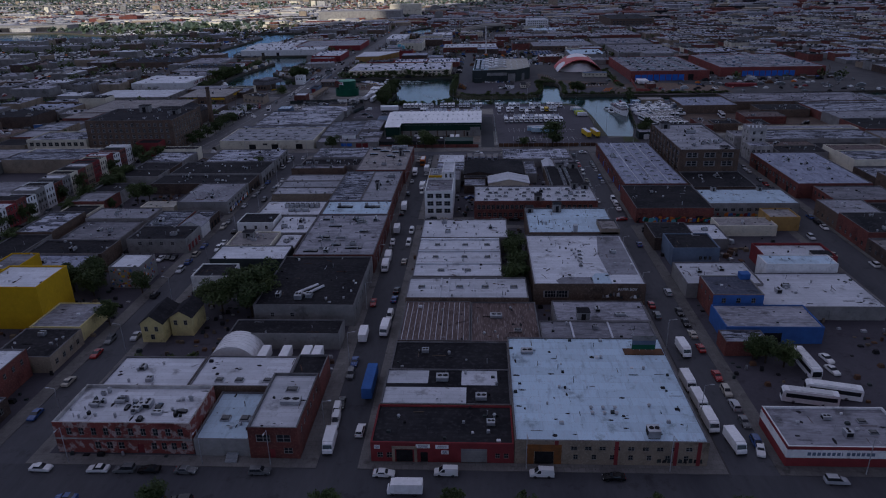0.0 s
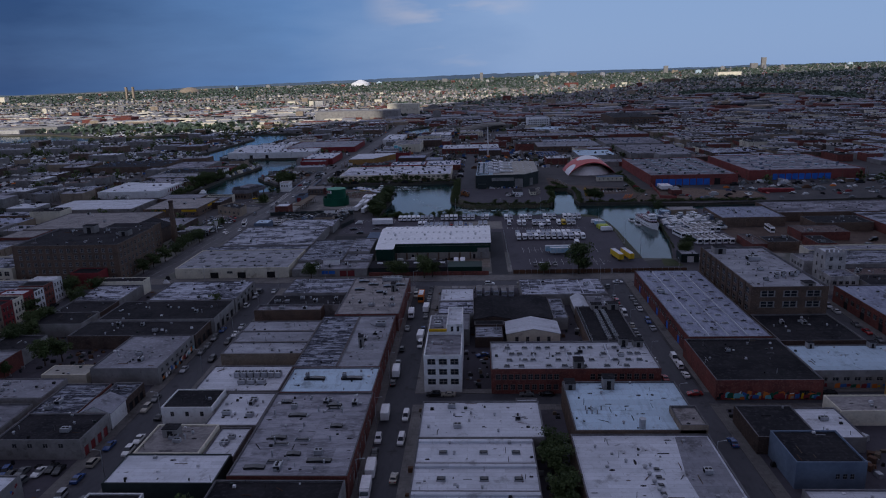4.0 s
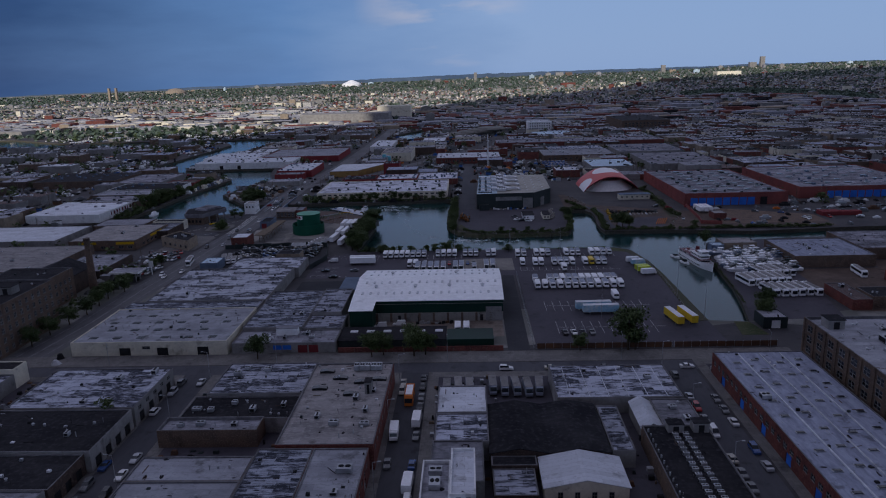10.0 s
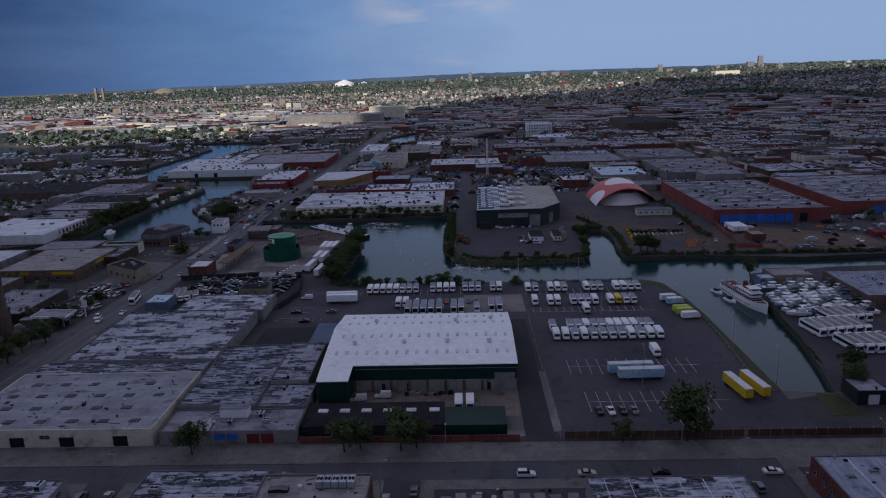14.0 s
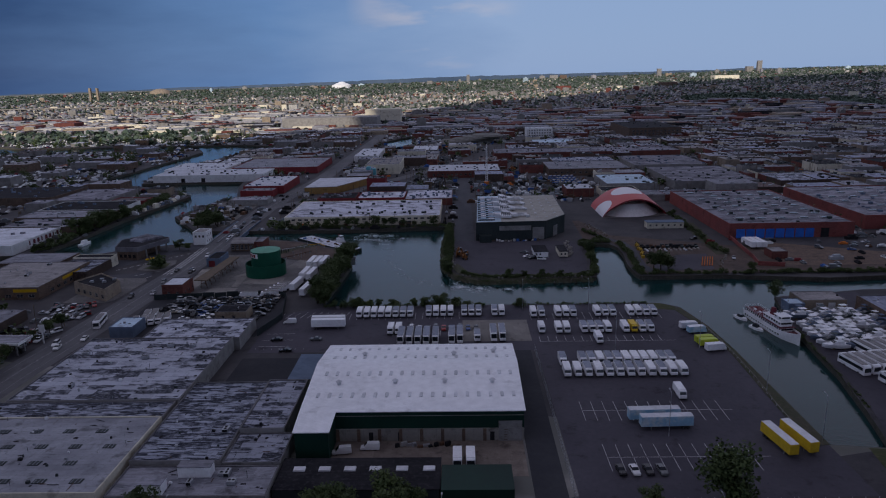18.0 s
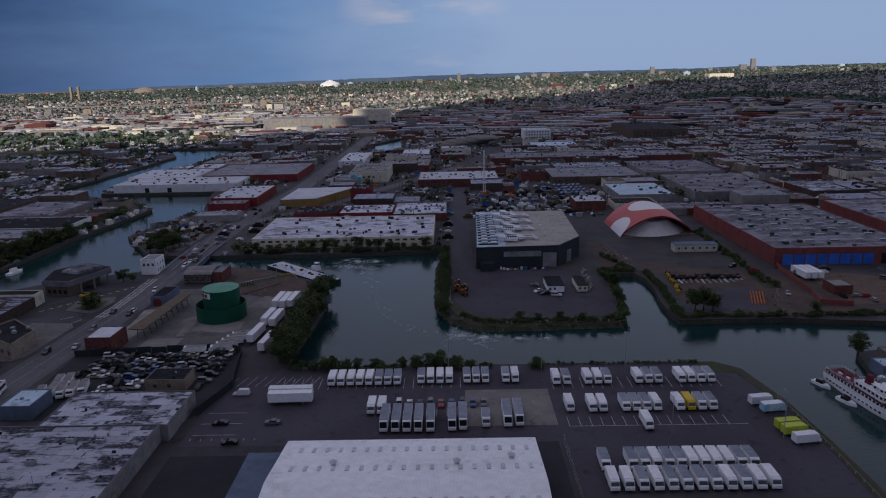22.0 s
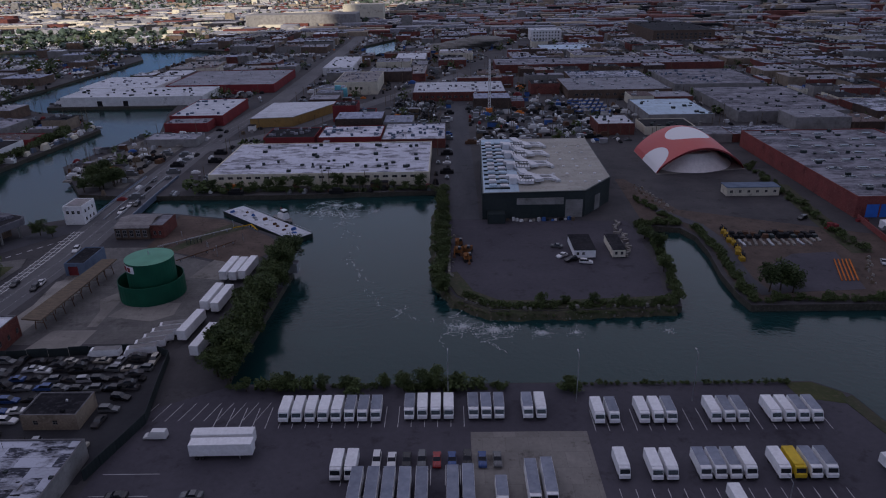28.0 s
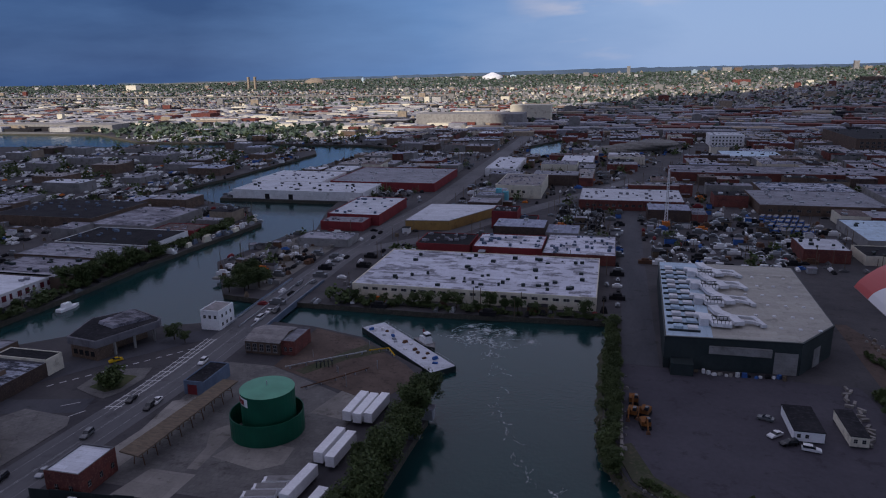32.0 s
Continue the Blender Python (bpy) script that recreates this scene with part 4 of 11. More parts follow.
def unit_parts():
    g = Geo()
    g.box(-0.5, 0.5, -0.5, 0.5, 0, 0.6, 0)
    g.box(-0.45, 0.45, -0.45, 0.45, 0.6, 1.0, 1, shrink=0.75)
    sky = g.mesh("skylight", [STEEL, GLASS])
    g = Geo()
    g.tube(0, 0, 0, 0.75, 0.32, k=8)
    g.tube(0, 0, 0.7, 1.0, 0.5, 0.25, k=8)
    vent = g.mesh("roof_vent", STEEL)
    g = Geo()
    g.box(-0.5, 0.5, -0.5, 0.5, 0.12, 1.0, 0)
    g.box(-0.45, 0.45, -0.45, 0.45, 0.0, 0.12, 1)
    g.tube(-0.2, 0, 1.0, 1.08, 0.2, k=10, m=1)
    g.tube(0.25, 0, 1.0, 1.08, 0.2, k=10, m=1)
    g.box(-0.52, -0.5, -0.4, 0.4, 0.25, 0.9, 1)
    unit = g.mesh("air_conditioner", [STEEL, DARK])
    g = Geo()
    g.box(-0.5, 0.5, -0.5, 0.5, 0, 1.0, 0)
    g.box(-0.54, 0.54, -0.54, 0.54, 1.0, 1.07, 1)
    g.box(-0.18, 0.18, -0.515, -0.5, 0.0, 0.8, 2)
    bulk = g.mesh("stair_bulkhead", [STUCCO, R_TAR, DARK])
    g = Geo()
    g.rod((0, 0, 0), (0, 0, 1), 0.5, 8)
    stack = g.mesh("vent_pipe", STEEL)
    g = Geo()
    g.box(-0.5, 0.5, -0.5, 0.5, 0.0, 0.7, 0)
    g.profile([(-0.5, 0.7), (0.5, 0.7), (0.0, 1.0)], -0.5, 0.5, 1)
    ridge = g.mesh("ridge_skylight", [DARK, GLASS])
    g = Geo()
    g.box(-0.5, 0.5, -0.5, 0.5, 0, 1)
    seam = g.mesh("roof_seam", R_WHITE)
    return dict(skylight=sky, roof_vent=vent, air_conditioner=unit, stair_bulkhead=bulk, vent_pipe=stack, ridge_skylight=ridge, roof_seam=seam)


KIT = unit_parts()


def fit(b, kind, x, y, sx, sy, sz, turn=0):
    """A fixture on the roof of b, at x, y of the place."""
    lx, ly = x - b.location.x, y - b.location.y
    return part(kind, KIT[kind], None, b, at=pose(lx, ly, b["top"], 0, 0, turn) @ Matrix.Diagonal((sx, sy, sz, 1)))


def clutter(b, x0, x1, y0, y1, vents=3, units=1, pipes=2):
    if y0 > 600:
        g = Geo()
        for _ in range(2 * vents + units + pipes):
            ux, uy, s = rnd(x0 + 2, x1 - 2) - b.location.x, rnd(y0 + 2, y1 - 2) - b.location.y, rnd(0.4, 1.3)
            zz = b.get("roof_z", 5.0)
            g.box(ux - s, ux + s, uy - s * 0.7, uy + s * 0.7, zz, zz + rnd(0.5, 1.5))
        return tagged(part("roof_clutter", g, random.choice((STEEL, CHARCOAL, R_GREY, BLUEGREY)), b), kind="stuff")
    for _ in range((2 * vents + 2) // 3):
        fit(b, "roof_vent", rnd(x0 + 1.5, x1 - 1.5), rnd(y0 + 1.5, y1 - 1.5), 0.9, 0.9, rnd(0.6, 1.0))
    for _ in range(units):
        fit(b, "air_conditioner", rnd(x0 + 2.5, x1 - 2.5), rnd(y0 + 2.5, y1 - 2.5), rnd(1.4, 2.6), rnd(1.2, 1.8), rnd(0.9, 1.4), random.choice((0, 90)))
    for _ in range((pipes + 2) // 4):
        fit(b, "vent_pipe", rnd(x0 + 1, x1 - 1), rnd(y0 + 1, y1 - 1), 0.25, 0.25, rnd(0.6, 1.6))


def grid_of(b, kind, x0, x1, nx, y0, y1, ny, sx, sy, sz, drop=0.0):
    for i in range(nx):
        for j in range(ny):
            if random.random() >= drop:
                fit(b, kind, x0 + (x1 - x0) * (i + 0.5) / nx, y0 + (y1 - y0) * (j + 0.5) / ny, sx, sy, sz)


# ---- vehicles ----
def make_wheel(r, w):
    g = Geo()
    g.rod((0, -w / 2, 0), (0, w / 2, 0), r, 12, 0)
    g.rod((0, -w / 2 - 0.012, 0), (0, w / 2 + 0.012, 0), r * 0.55, 8, 1)
    return g.mesh("wheel", [RUBBER, CHROME])


WHEEL_CAR, WHEEL_TRUCK = make_wheel(0.33, 0.22), make_wheel(0.46, 0.30)


def car_thing(label, paint, kind="saloon", name="car", category="car", lite=False):
    """A parked car, nose to -x, on its wheels."""
    c = thing(name, label, category, group="parked cars")
    g = Geo()
    L = 2.3 if kind != "van" else 2.55
    if kind == "saloon":
        low = [(-L, 0.30), (L, 0.30), (L + 0.02, 0.75), (L - 0.12, 0.98), (1.55, 1.02), (-0.85, 1.0), (-1.9, 0.86), (-L + 0.05, 0.70)]
        top = [(-0.85, 1.0), (1.60, 1.02), (1.05, 1.44), (-0.10, 1.46)]
    elif kind == "suv":
        low = [(-L, 0.36), (L, 0.36), (L + 0.02, 0.9), (L - 0.05, 1.08), (-1.0, 1.08), (-2.0, 0.98), (-L + 0.03, 0.85)]
        top = [(-1.0, 1.08), (2.2, 1.08), (1.95, 1.70), (-0.30, 1.72)]
    else:
        low = [(-L, 0.36), (L, 0.36), (L, 1.15), (-1.5, 1.15), (-2.3, 1.0), (-L + 0.02, 0.8)]
        top = [(-1.5, 1.15), (L, 1.15), (L - 0.08, 2.02), (-0.65, 2.05)]
    g.profile(low, -0.88, 0.88)
    i = len(g.v)
    for y, ins in ((-0.84, 1), (0.84, -1)):
        g.v += [(u, y + (0.13 * ins if z > 1.2 else 0), z) for u, z in top]
    k = 4
    for j in range(k):
        g.f.append((i + j, i + (j + 1) % k, i + k + (j + 1) % k, i + k + j))
        g.m.append(0)
    g.f += [tuple(range(i + k - 1, i - 1, -1)), tuple(range(i + k, i + 2 * k))]
    g.m += [0, 0]
    part("body", g, paint, c)
    (xa, za), (xb, zb), (xc, zc), (xd, zd) = top
    s = Geo()
    s.face([(xa + 0.04, -0.74, za + 0.05), (xd - 0.01, -0.62, zd - 0.07), (xd - 0.01, 0.62, zd - 0.07), (xa + 0.04, 0.74, za + 0.05)])
    for p in range(len(s.v)):
        s.v[p] = (s.v[p][0] - 0.04, s.v[p][1], s.v[p][2] + 0.02)
    part("windscreen", s, GLASS, c)
    s = Geo()
    s.face([(xb - 0.04, -0.74, zb + 0.05), (xb - 0.04, 0.74, zb + 0.05), (xc + 0.05, 0.62, zc - 0.07), (xc + 0.05, -0.62, zc - 0.07)])
    for p in range(len(s.v)):
        s.v[p] = (s.v[p][0] + 0.04, s.v[p][1], s.v[p][2] + 0.02)
    part("rear_window", s, GLASS, c)
    for y, ins in ((-0.855, 1), (0.855, -1)) if not lite else ():
        s = Geo()
        end = (xb - 0.35) if kind != "van" else (xa + 1.3)
        s.face([(xa + 0.25, y, za + 0.07), (end, y, zb + 0.07), (min(xc - 0.1, end), y + 0.10 * ins, zc - 0.12), (xd + 0.12, y + 0.10 * ins, zd - 0.12)])
        part("side_window", s, GLASS, c)
    if lite:
        for x in (-1.42, 1.42):
            s = Geo()
            s.rod((x, -0.88, 0.33), (x, 0.88, 0.33), 0.33, 10)
            part("wheel_pair", s, RUBBER, c)
        return c
    for y in (-0.62, 0.62):
        s = Geo()
        s.box(-L - 0.02, -L + 0.08, y - 0.18, y + 0.18, 0.60, 0.74)
        part("headlight", s, LAMPGLASS, c)
        s = Geo()
        s.box(L - 0.04, L + 0.04, y - 0.16, y + 0.16, 0.74, 0.90)
        part("tail_light", s, TAILRED, c)
    for x in (-1.42, 1.42):
        for y in (-0.78, 0.78):
            part("wheel", WHEEL_CAR, None, c, at=pose(x, y, 0.33))
    return c


def lite_car(label, paint, kind, name="car", category="car"):
    """A car seen among many others: shell with its glass, and two pairs of wheels."""
    c = thing(name, label, category, group="cars in the yards")
    L, t, b0 = {"saloon": (2.3, 1.46, 1.0), "suv": (2.35, 1.75, 1.08), "van": (2.6, 2.1, 1.15)}[kind]
    g = Geo()
    g.profile([(-L, 0.32), (L, 0.32), (L, 0.8), (L - 0.1, b0), (-0.9, b0), (-1.9, 0.88), (-L + 0.04, 0.7)], -0.88, 0.88)
    back = {"saloon": 1.5, "suv": 2.2, "van": L - 0.02}[kind]
    i = len(g.v)
    ring = [(-0.9 if kind != "van" else -1.6, b0), (back, b0), (back - (0.5 if kind == "saloon" else 0.12), t), (-0.15 if kind != "van" else -0.7, t)]
    for y, ins in ((-0.84, 0.12), (0.84, -0.12)):
        g.v += [(u, y + (ins if z > b0 else 0), z) for u, z in ring]
    g.f += [(i, i + 1, i + 5, i + 4), (i + 1, i + 2, i + 6, i + 5), (i + 2, i + 3, i + 7, i + 6), (i + 3, i, i + 4, i + 7), (i + 3, i + 2, i + 1, i), (i + 4, i + 5, i + 6, i + 7)]
    side = 0 if kind == "van" else 1
    g.m += [0, side, 0, 1, side, side]
    for x in (-1.42, 1.42) if name != "wrecked_car" else ():
        g.rod((x, -0.86, 0.33), (x, 0.86, 0.33), 0.33, 10, 2)
    part("body", g, [paint, GLASS, RUBBER], c)
    return c


def truck_thing(label, paint, roof, length=7.2, name="box_truck", category="truck", h=3.0):
    """A step van or box truck, nose to -x."""
    c = thing(name, label, category, group="depot trucks")
    L = length / 2
    g = Geo()
    g.box(-L + 1.5, L, -1.18, 1.18, 0.75, h - 0.04, 0)
    g.box(-L + 1.5, L, -1.14, 1.14, h - 0.04, h, 1)
    part("cargo_box", g, [paint, roof], c)
    g = Geo()
    g.profile([(-L, 0.55), (-L + 1.49, 0.55), (-L + 1.49, h - 0.15), (-L + 0.75, h - 0.18), (-L + 0.35, 1.65), (-L + 0.02, 1.45)], -1.1, 1.1)
    g.box(-L - 0.12, -L - 0.002, -1.1, 1.1, 0.45, 0.72, 1)
    part("cab", g, [paint, DARK], c)
    g = Geo()
    g.face([(-L + 0.31, -1.0, 1.68), (-L + 0.71, -0.98, h - 0.32), (-L + 0.71, 0.98, h - 0.32), (-L + 0.31, 1.0, 1.68)])
    part("windscreen", g, GLASS, c)
    for x in (-L + 1.0, L - 1.6):
        for y in (-0.95, 0.95):
            part("wheel", WHEEL_TRUCK, None, c, at=pose(x, y, 0.46))
    return c


def trailer_thing(label, paint, roof, length=14.6, name="semi_trailer"):
    c = thing(name, label, "trailer", group="parked trailers")
    L = length / 2
    g = Geo()
    g.box(-L, L, -1.28, 1.28, 1.15, 4.0, 0)
    g.box(-L + 0.05, L - 0.05, -1.24, 1.24, 4.0, 4.05, 1)
    part("cargo_box", g, [paint, roof], c)
    g = Geo()
    g.box(-L, L, -0.5, 0.5, 0.95, 1.14)
    part("chassis", g, DARK, c)
    for y in (-0.8, 0.8):
        g = Geo()
        g.box(-L + 2.8, -L + 3.0, y - 0.08, y + 0.08, 0.0, 0.95)
        part("landing_leg", g, STEEL, c)
        for x in (L - 1.4, L - 2.7):
            part("wheel", WHEEL_TRUCK, None, c, at=pose(x, y * 1.25, 0.46))
    return c


def bus_thing(label, paint, trim, length=12.5, name="coach"):
    c = thing(name, label, "bus", group="parked coaches")
    L = length / 2
    g = Geo()
    g.profile([(-L, 0.4), (L, 0.4), (L, 3.2), (L - 0.3, 3.45), (-L + 0.5, 3.45), (-L + 0.05, 2.9)], -1.27, 1.27)
    part("body", g, paint, c)
    g = Geo()
    g.box(-L + 1.5, L - 1.5, -1.0, 1.0, 3.45, 3.62)
    part("roof_unit", g, trim, c)
    for y in (-1.285, 1.285):
        g = Geo()
        g.face([(-L + 0.8, y, 1.65), (L - 0.5, y, 1.65), (L - 0.5, y, 2.75), (-L + 0.8, y, 2.75)])
        part("window_band", g, GLASS, c)
    g = Geo()
    g.face([(-L - 0.01, -1.15, 1.35), (-L + 0.02, -1.12, 2.8), (-L + 0.02, 1.12, 2.8), (-L - 0.01, 1.15, 1.35)])
    part("windscreen", g, GLASS, c)
    for x in (-L + 2.6, L - 3.4):
        for y in (-1.12, 1.12):
            part("wheel", WHEEL_TRUCK, None, c, at=pose(x, y, 0.46))
    return c


AWAY = pose(0, -3000, -60)
MODELS = {}


def put(key, make, x, y, turn, z=0.02, label="", wide=1.0):
    """Stand a copy of a model at x, y; the first one made is used itself."""
    m = pose(x, y, z, 0, 0, turn)
    if key not in MODELS:
        MODELS[key] = make()
        MODELS[key].matrix_basis = m
        ob = MODELS[key]
    else:
        ob = copy_thing(MODELS[key], m)
    if label:
        ob["label"] = label
    return ob


COLOURS = (("black", BLACKCAR), ("white", WHITECAR), ("silver", SILVERCAR), ("dark grey", GREYCAR), ("blue", BLUECAR), ("red", REDCAR), ("yellow", YELLOWCAR), ("beige", BEIGECAR))


YARD = []


def car(x, y, turn, colour=None, kind=None, z=0.02, lite=False):
    colour = random.choice((0, 0, 1, 2, 3, 3, 4, 7, 5)) if colour is None else colour
    kind = kind or random.choice(("saloon", "saloon", "suv"))
    word, paint = COLOURS[colour]
    if y > 705:
        YARD.append((x, y))
        return None
    place = {"saloon": word + " saloon car parked at the kerb", "suv": word + " sport utility car parked at the kerb", "van": word + " panel van parked at the kerb"}[kind]
    if lite or y > 300 or x < -70 or x > 64:
        return put((word, kind, "lite"), lambda: lite_car(place.replace("at the kerb", "among others in a yard"), paint, kind), x, y, turn, z)
    return put((word, kind), lambda: car_thing(place, paint, kind), x, y, turn, z)


def truck(x, y, turn, style="white", z=0.02):
    made = {"white": (TRUCKWHITE, TRUCKWHITE, "white delivery step van with a white roof"), "grey": (TRUCKWHITE, TRUCKGREY, "white delivery step van with a grey roof"),
            "yellow": (TRUCKYELLOW, TRUCKYELLOW, "yellow delivery step van in a parking bay"), "lime": (LIME, LIME, "lime yellow delivery van by the slip"), "blue": (PALEBLUE, TRUCKWHITE, "pale blue painted delivery van by the slip")}[style]
    return put(("truck", style), lambda: truck_thing(made[2], made[0], made[1]), x, y, turn, z)


# ---- trees ----
def crown_mesh(seed, r, h, z0, leaves, size, name="crown"):
    rg = random.Random(seed)
    blobs = []
    for _ in range(20):
        a, q = rg.uniform(0, 6.28), rg.uniform(0.0, 0.78) * r
        blobs.append((q * math.cos(a), q * math.sin(a), z0 + rg.uniform(0.2, 0.85) * h, rg.uniform(0.20, 0.42) * r))
    v, f = [], []
    for _ in range(leaves):
        bx, by, bz, br = rg.choice(blobs)
        u, a = rg.uniform(-0.6, 1), rg.uniform(0, 6.28)
        s = math.sqrt(1 - u * u)
        rr = br * rg.uniform(0.55, 1.25)
        p = Vector((bx + rr * s * math.cos(a), by + rr * s * math.sin(a), bz + rr * u * 0.85))
        q = Euler((rg.uniform(-0.9, 0.9), rg.uniform(-0.9, 0.9), rg.uniform(0, 6.28))).to_matrix()
        k = size * rg.uniform(0.6, 1.3)
        i = len(v)
        v += [tuple(p + q @ Vector(w)) for w in ((-k, -k * 0.6, 0), (k, -k * 0.5, k * 0.3), (k * 0.8, k * 0.6, 0), (-k * 0.7, k * 0.7, -k * 0.25))]
        f.append((i, i + 1, i + 2, i + 3))
    me = bpy.data.meshes.new(name)
    me.from_pydata(v, [], f)
    me.materials.append(LEAF)
    me.update()
    return me


def trunk_mesh(seed, r, h):
    rg = random.Random(seed)
    g = Geo()
    g.rod((0, 0, -0.2), (rg.uniform(-0.2, 0.2), rg.uniform(-0.2, 0.2), h), r, 8, 0, r * 0.6)
    for _ in range(5):
        a, z = rg.uniform(0, 6.28), rg.uniform(0.55, 0.98) * h
        g.rod((0, 0, z), (2.0 * math.cos(a), 2.0 * math.sin(a), z + rg.uniform(1.2, 2.6)), r * 0.4, 5, 0, r * 0.15)
    return g.mesh("trunk", BARK)


TREE_KIT = [(trunk_mesh(k, 0.22, 3.2), crown_mesh(k + 50, 3.6, 5.6, 1.6, 2500, 0.21)) for k in range(4)]
BUSH_KIT = [crown_mesh(k + 90, 2.2, 2.4, 0.1, 440, 0.23) for k in range(3)]


def tree(x, y, s=1.0, z=0.0, label="leafy green street tree with a rounded crown", group="trees"):
    k = random.randrange(4)
    c = thing("tree", label, "tree", pose(x, y, z, 0, 0, rnd(0, 360)) @ Matrix.Diagonal((s * rnd(0.9, 1.1), s * rnd(0.9, 1.1), s * rnd(0.9, 1.15), 1)), group)
    part("trunk", TREE_KIT[k][0], None, c)
    part("crown", TREE_KIT[k][1], None, c)
    return c


SHRUBS = []


def bush(x, y, s=1.0, z=0.0, label=""):
    """A shrub; all of them are joined at the end as one growth."""
    SHRUBS.append((x, y, z, s * rnd(0.85, 1.2), s * rnd(0.8, 1.2), rnd(0, 6.28), random.randrange(3)))


def grow_shrubs():
    v, f = [], []
    for x, y, z, s, h, a, k in SHRUBS:
        i, me = len(v), BUSH_KIT[k]
        ca, sa = math.cos(a), math.sin(a)
        v += [(x + s * (p.co.x * ca - p.co.y * sa), y + s * (p.co.x * sa + p.co.y * ca), z + h * p.co.z) for p in me.vertices]
        f += [tuple(i + q for q in p.vertices) for p in me.polygons]
    me = bpy.data.meshes.new("shrubs")
    me.from_pydata(v, [], f)
    me.materials.append(LEAF)
    me.update()
    tagged(new("shrubs", me), "dense green shrubs and weeds along the creek banks", "shrubs", kind="stuff")

def part_text(b, words, size, u, z, mat):
    """Raised lettering on the front wall of a building."""
    c = bpy.data.curves.new("lettering", "FONT")
    c.body, c.size, c.extrude = words, size, 0.03
    ob = bpy.data.objects.new("lettering_source", c)
    scene.collection.objects.link(ob)
    me = bpy.data.meshes.new_from_object(ob.evaluated_get(bpy.context.evaluated_depsgraph_get()))
    bpy.data.objects.remove(ob)
    me.materials.clear()
    me.materials.append(mat)
    t = new("lettering", me)
    t.parent = b
    t.matrix_parent_inverse = Matrix()
    t.matrix_local = pose(u, -0.05, z, 90, 0, 0)
    return tagged(t, "pale painted lettering on brick")


# ---- the middle block, first half ----
m = building("warehouse", "low brick warehouse with a wide bluish-white roof", 7.6, 48.2, 121, 165.5, 6.2, R_BLUE, BRICK_TAN, 0.3,
             front=(("window", 11, 38, 9, 3.6, 1.4, 1.0), ("dark", 3.5, 9, 1, 0.0, 4.0, 3.2), ("window", 11, 38, 7, 1.2, 1.0, 1.3)))
clutter(m, 8, 48, 122, 160, 5, 0, 4)
fit(m, "air_conditioner", 37, 123.5, 2.6, 2.6, 2.0)
grid_of(m, "roof_vent", 24, 32, 3, 130, 134, 2, 1.0, 1.0, 0.8)
g = Geo()
lattice(g, (2.6, 4.1, 8.3, 9.9), (0, 3.3, 5.0), lambda i, k: i != 1 or k == 1, -0.1, 0.0)
part("door_surround", g, DULLORANGE, m, "orange painted garage surround")
for k in range(9):
    g = Geo()
    g.prism([(0, 0), (rnd(0.6, 1.1), rnd(-0.1, 0.1)), (rnd(0.5, 1.0), rnd(0.7, 1.3)), (rnd(0, 0.2), rnd(0.6, 1.2))], 0, 0.012 + 0.003 * (k % 3))
    part("graffiti_letter", g, DARK if k % 2 else CHARCOAL, m, "black spray-painted shape", at=pose(30.0 + 1.1 * k, -0.01, 0.7, 90, 0, 0))
fit(m, "air_conditioner", 12.5, 158, 3.0, 2.2, 0.8)
for x in (16, 28.6, 41, 45.8):
    g = Geo()
    g.box(x, x + 0.8, -0.06, 0.0, 0, 6.0)
    part("pilaster", g, RED, m, "red painted pilaster", at=pose(-7.6, 0, 0))
bill = thing("billboard", "colourful rooftop billboard on a steel frame", "billboard", pose(42.5, 158.5, 5.9))
for k in range(4):
    g = Geo()
    g.rod((-2.4 + 1.6 * k, 0.6, 0), (-2.4 + 1.6 * k, 0.1, 4.6), 0.09)
    part("post", g, STEEL, bill)
g = Geo()
g.box(-3, 3, -0.1, 0.05, 0.8, 2.2, 0)
g.box(-3, 3, -0.1, 0.05, 2.2, 3.4, 1)
g.box(-3, 3, -0.1, 0.05, 3.4, 4.8, 2)
part("panel", g, [TANKGREEN, BLUEGREY, STUCCO], bill, "faded green, blue and grey panel")
g = Geo()
g.box(-5, 5, -1.6, 1.4, 0, 0.25)
part("platform", g, RUST, bill)

m = building("workshop", "low red-fronted workshop with a black tar roof", -23.3, 7.5, 121, 135, 5.2, R_TAR, RED, 0.4, front=(("dark", 5, 9.5, 1, 0, 3.6, 3.2), ("dark", 10, 13, 1, 0, 1.6, 2.6), ("roller", 18.5, 26, 1, 0, 5.6, 3.6), ("window", 1, 5, 2, 1.0, 1.2, 1.4), ("window", 26.4, 30, 2, 1.2, 1.0, 1.3)))
for u, w_, z_ in ((9.8, 3.0, 3.7), (14.0, 2.8, 3.6), (15.2, 1.6, 2.2), (0.8, 1.2, 3.4)):
    g = Geo()
    g.box(0, w_, -0.1, 0, 0, 0.9)
    part("sign_board", g, WHITEWALL, m, "white blank sign board", at=pose(u, 0, z_))
    for k in range(3):
        g = Geo()
        g.box(0, w_ * 0.7, -0.13, -0.1, 0, 0.1)
        part("letter_bar", g, BLUEGREY, m, at=pose(u + w_ * 0.15, 0, z_ + 0.16 + 0.24 * k))
g = Geo()
lattice(g, (4.6, 5.2, 9.4, 10.0), (0, 3.4, 4.1), lambda i, k: i != 1 or k == 1, -0.12, 0.0)
part("door_surround", g, BRICK_TAN, m, "tan brick door surround")
clutter(m, -22, 7, 122, 134, 3, 1, 3)
m = building("workshop", "workshop with a roof in black and white strips", -23, 7.6, 135, 150.4, 5.4, R_TAR, BRICK_BROWN, 0.35)
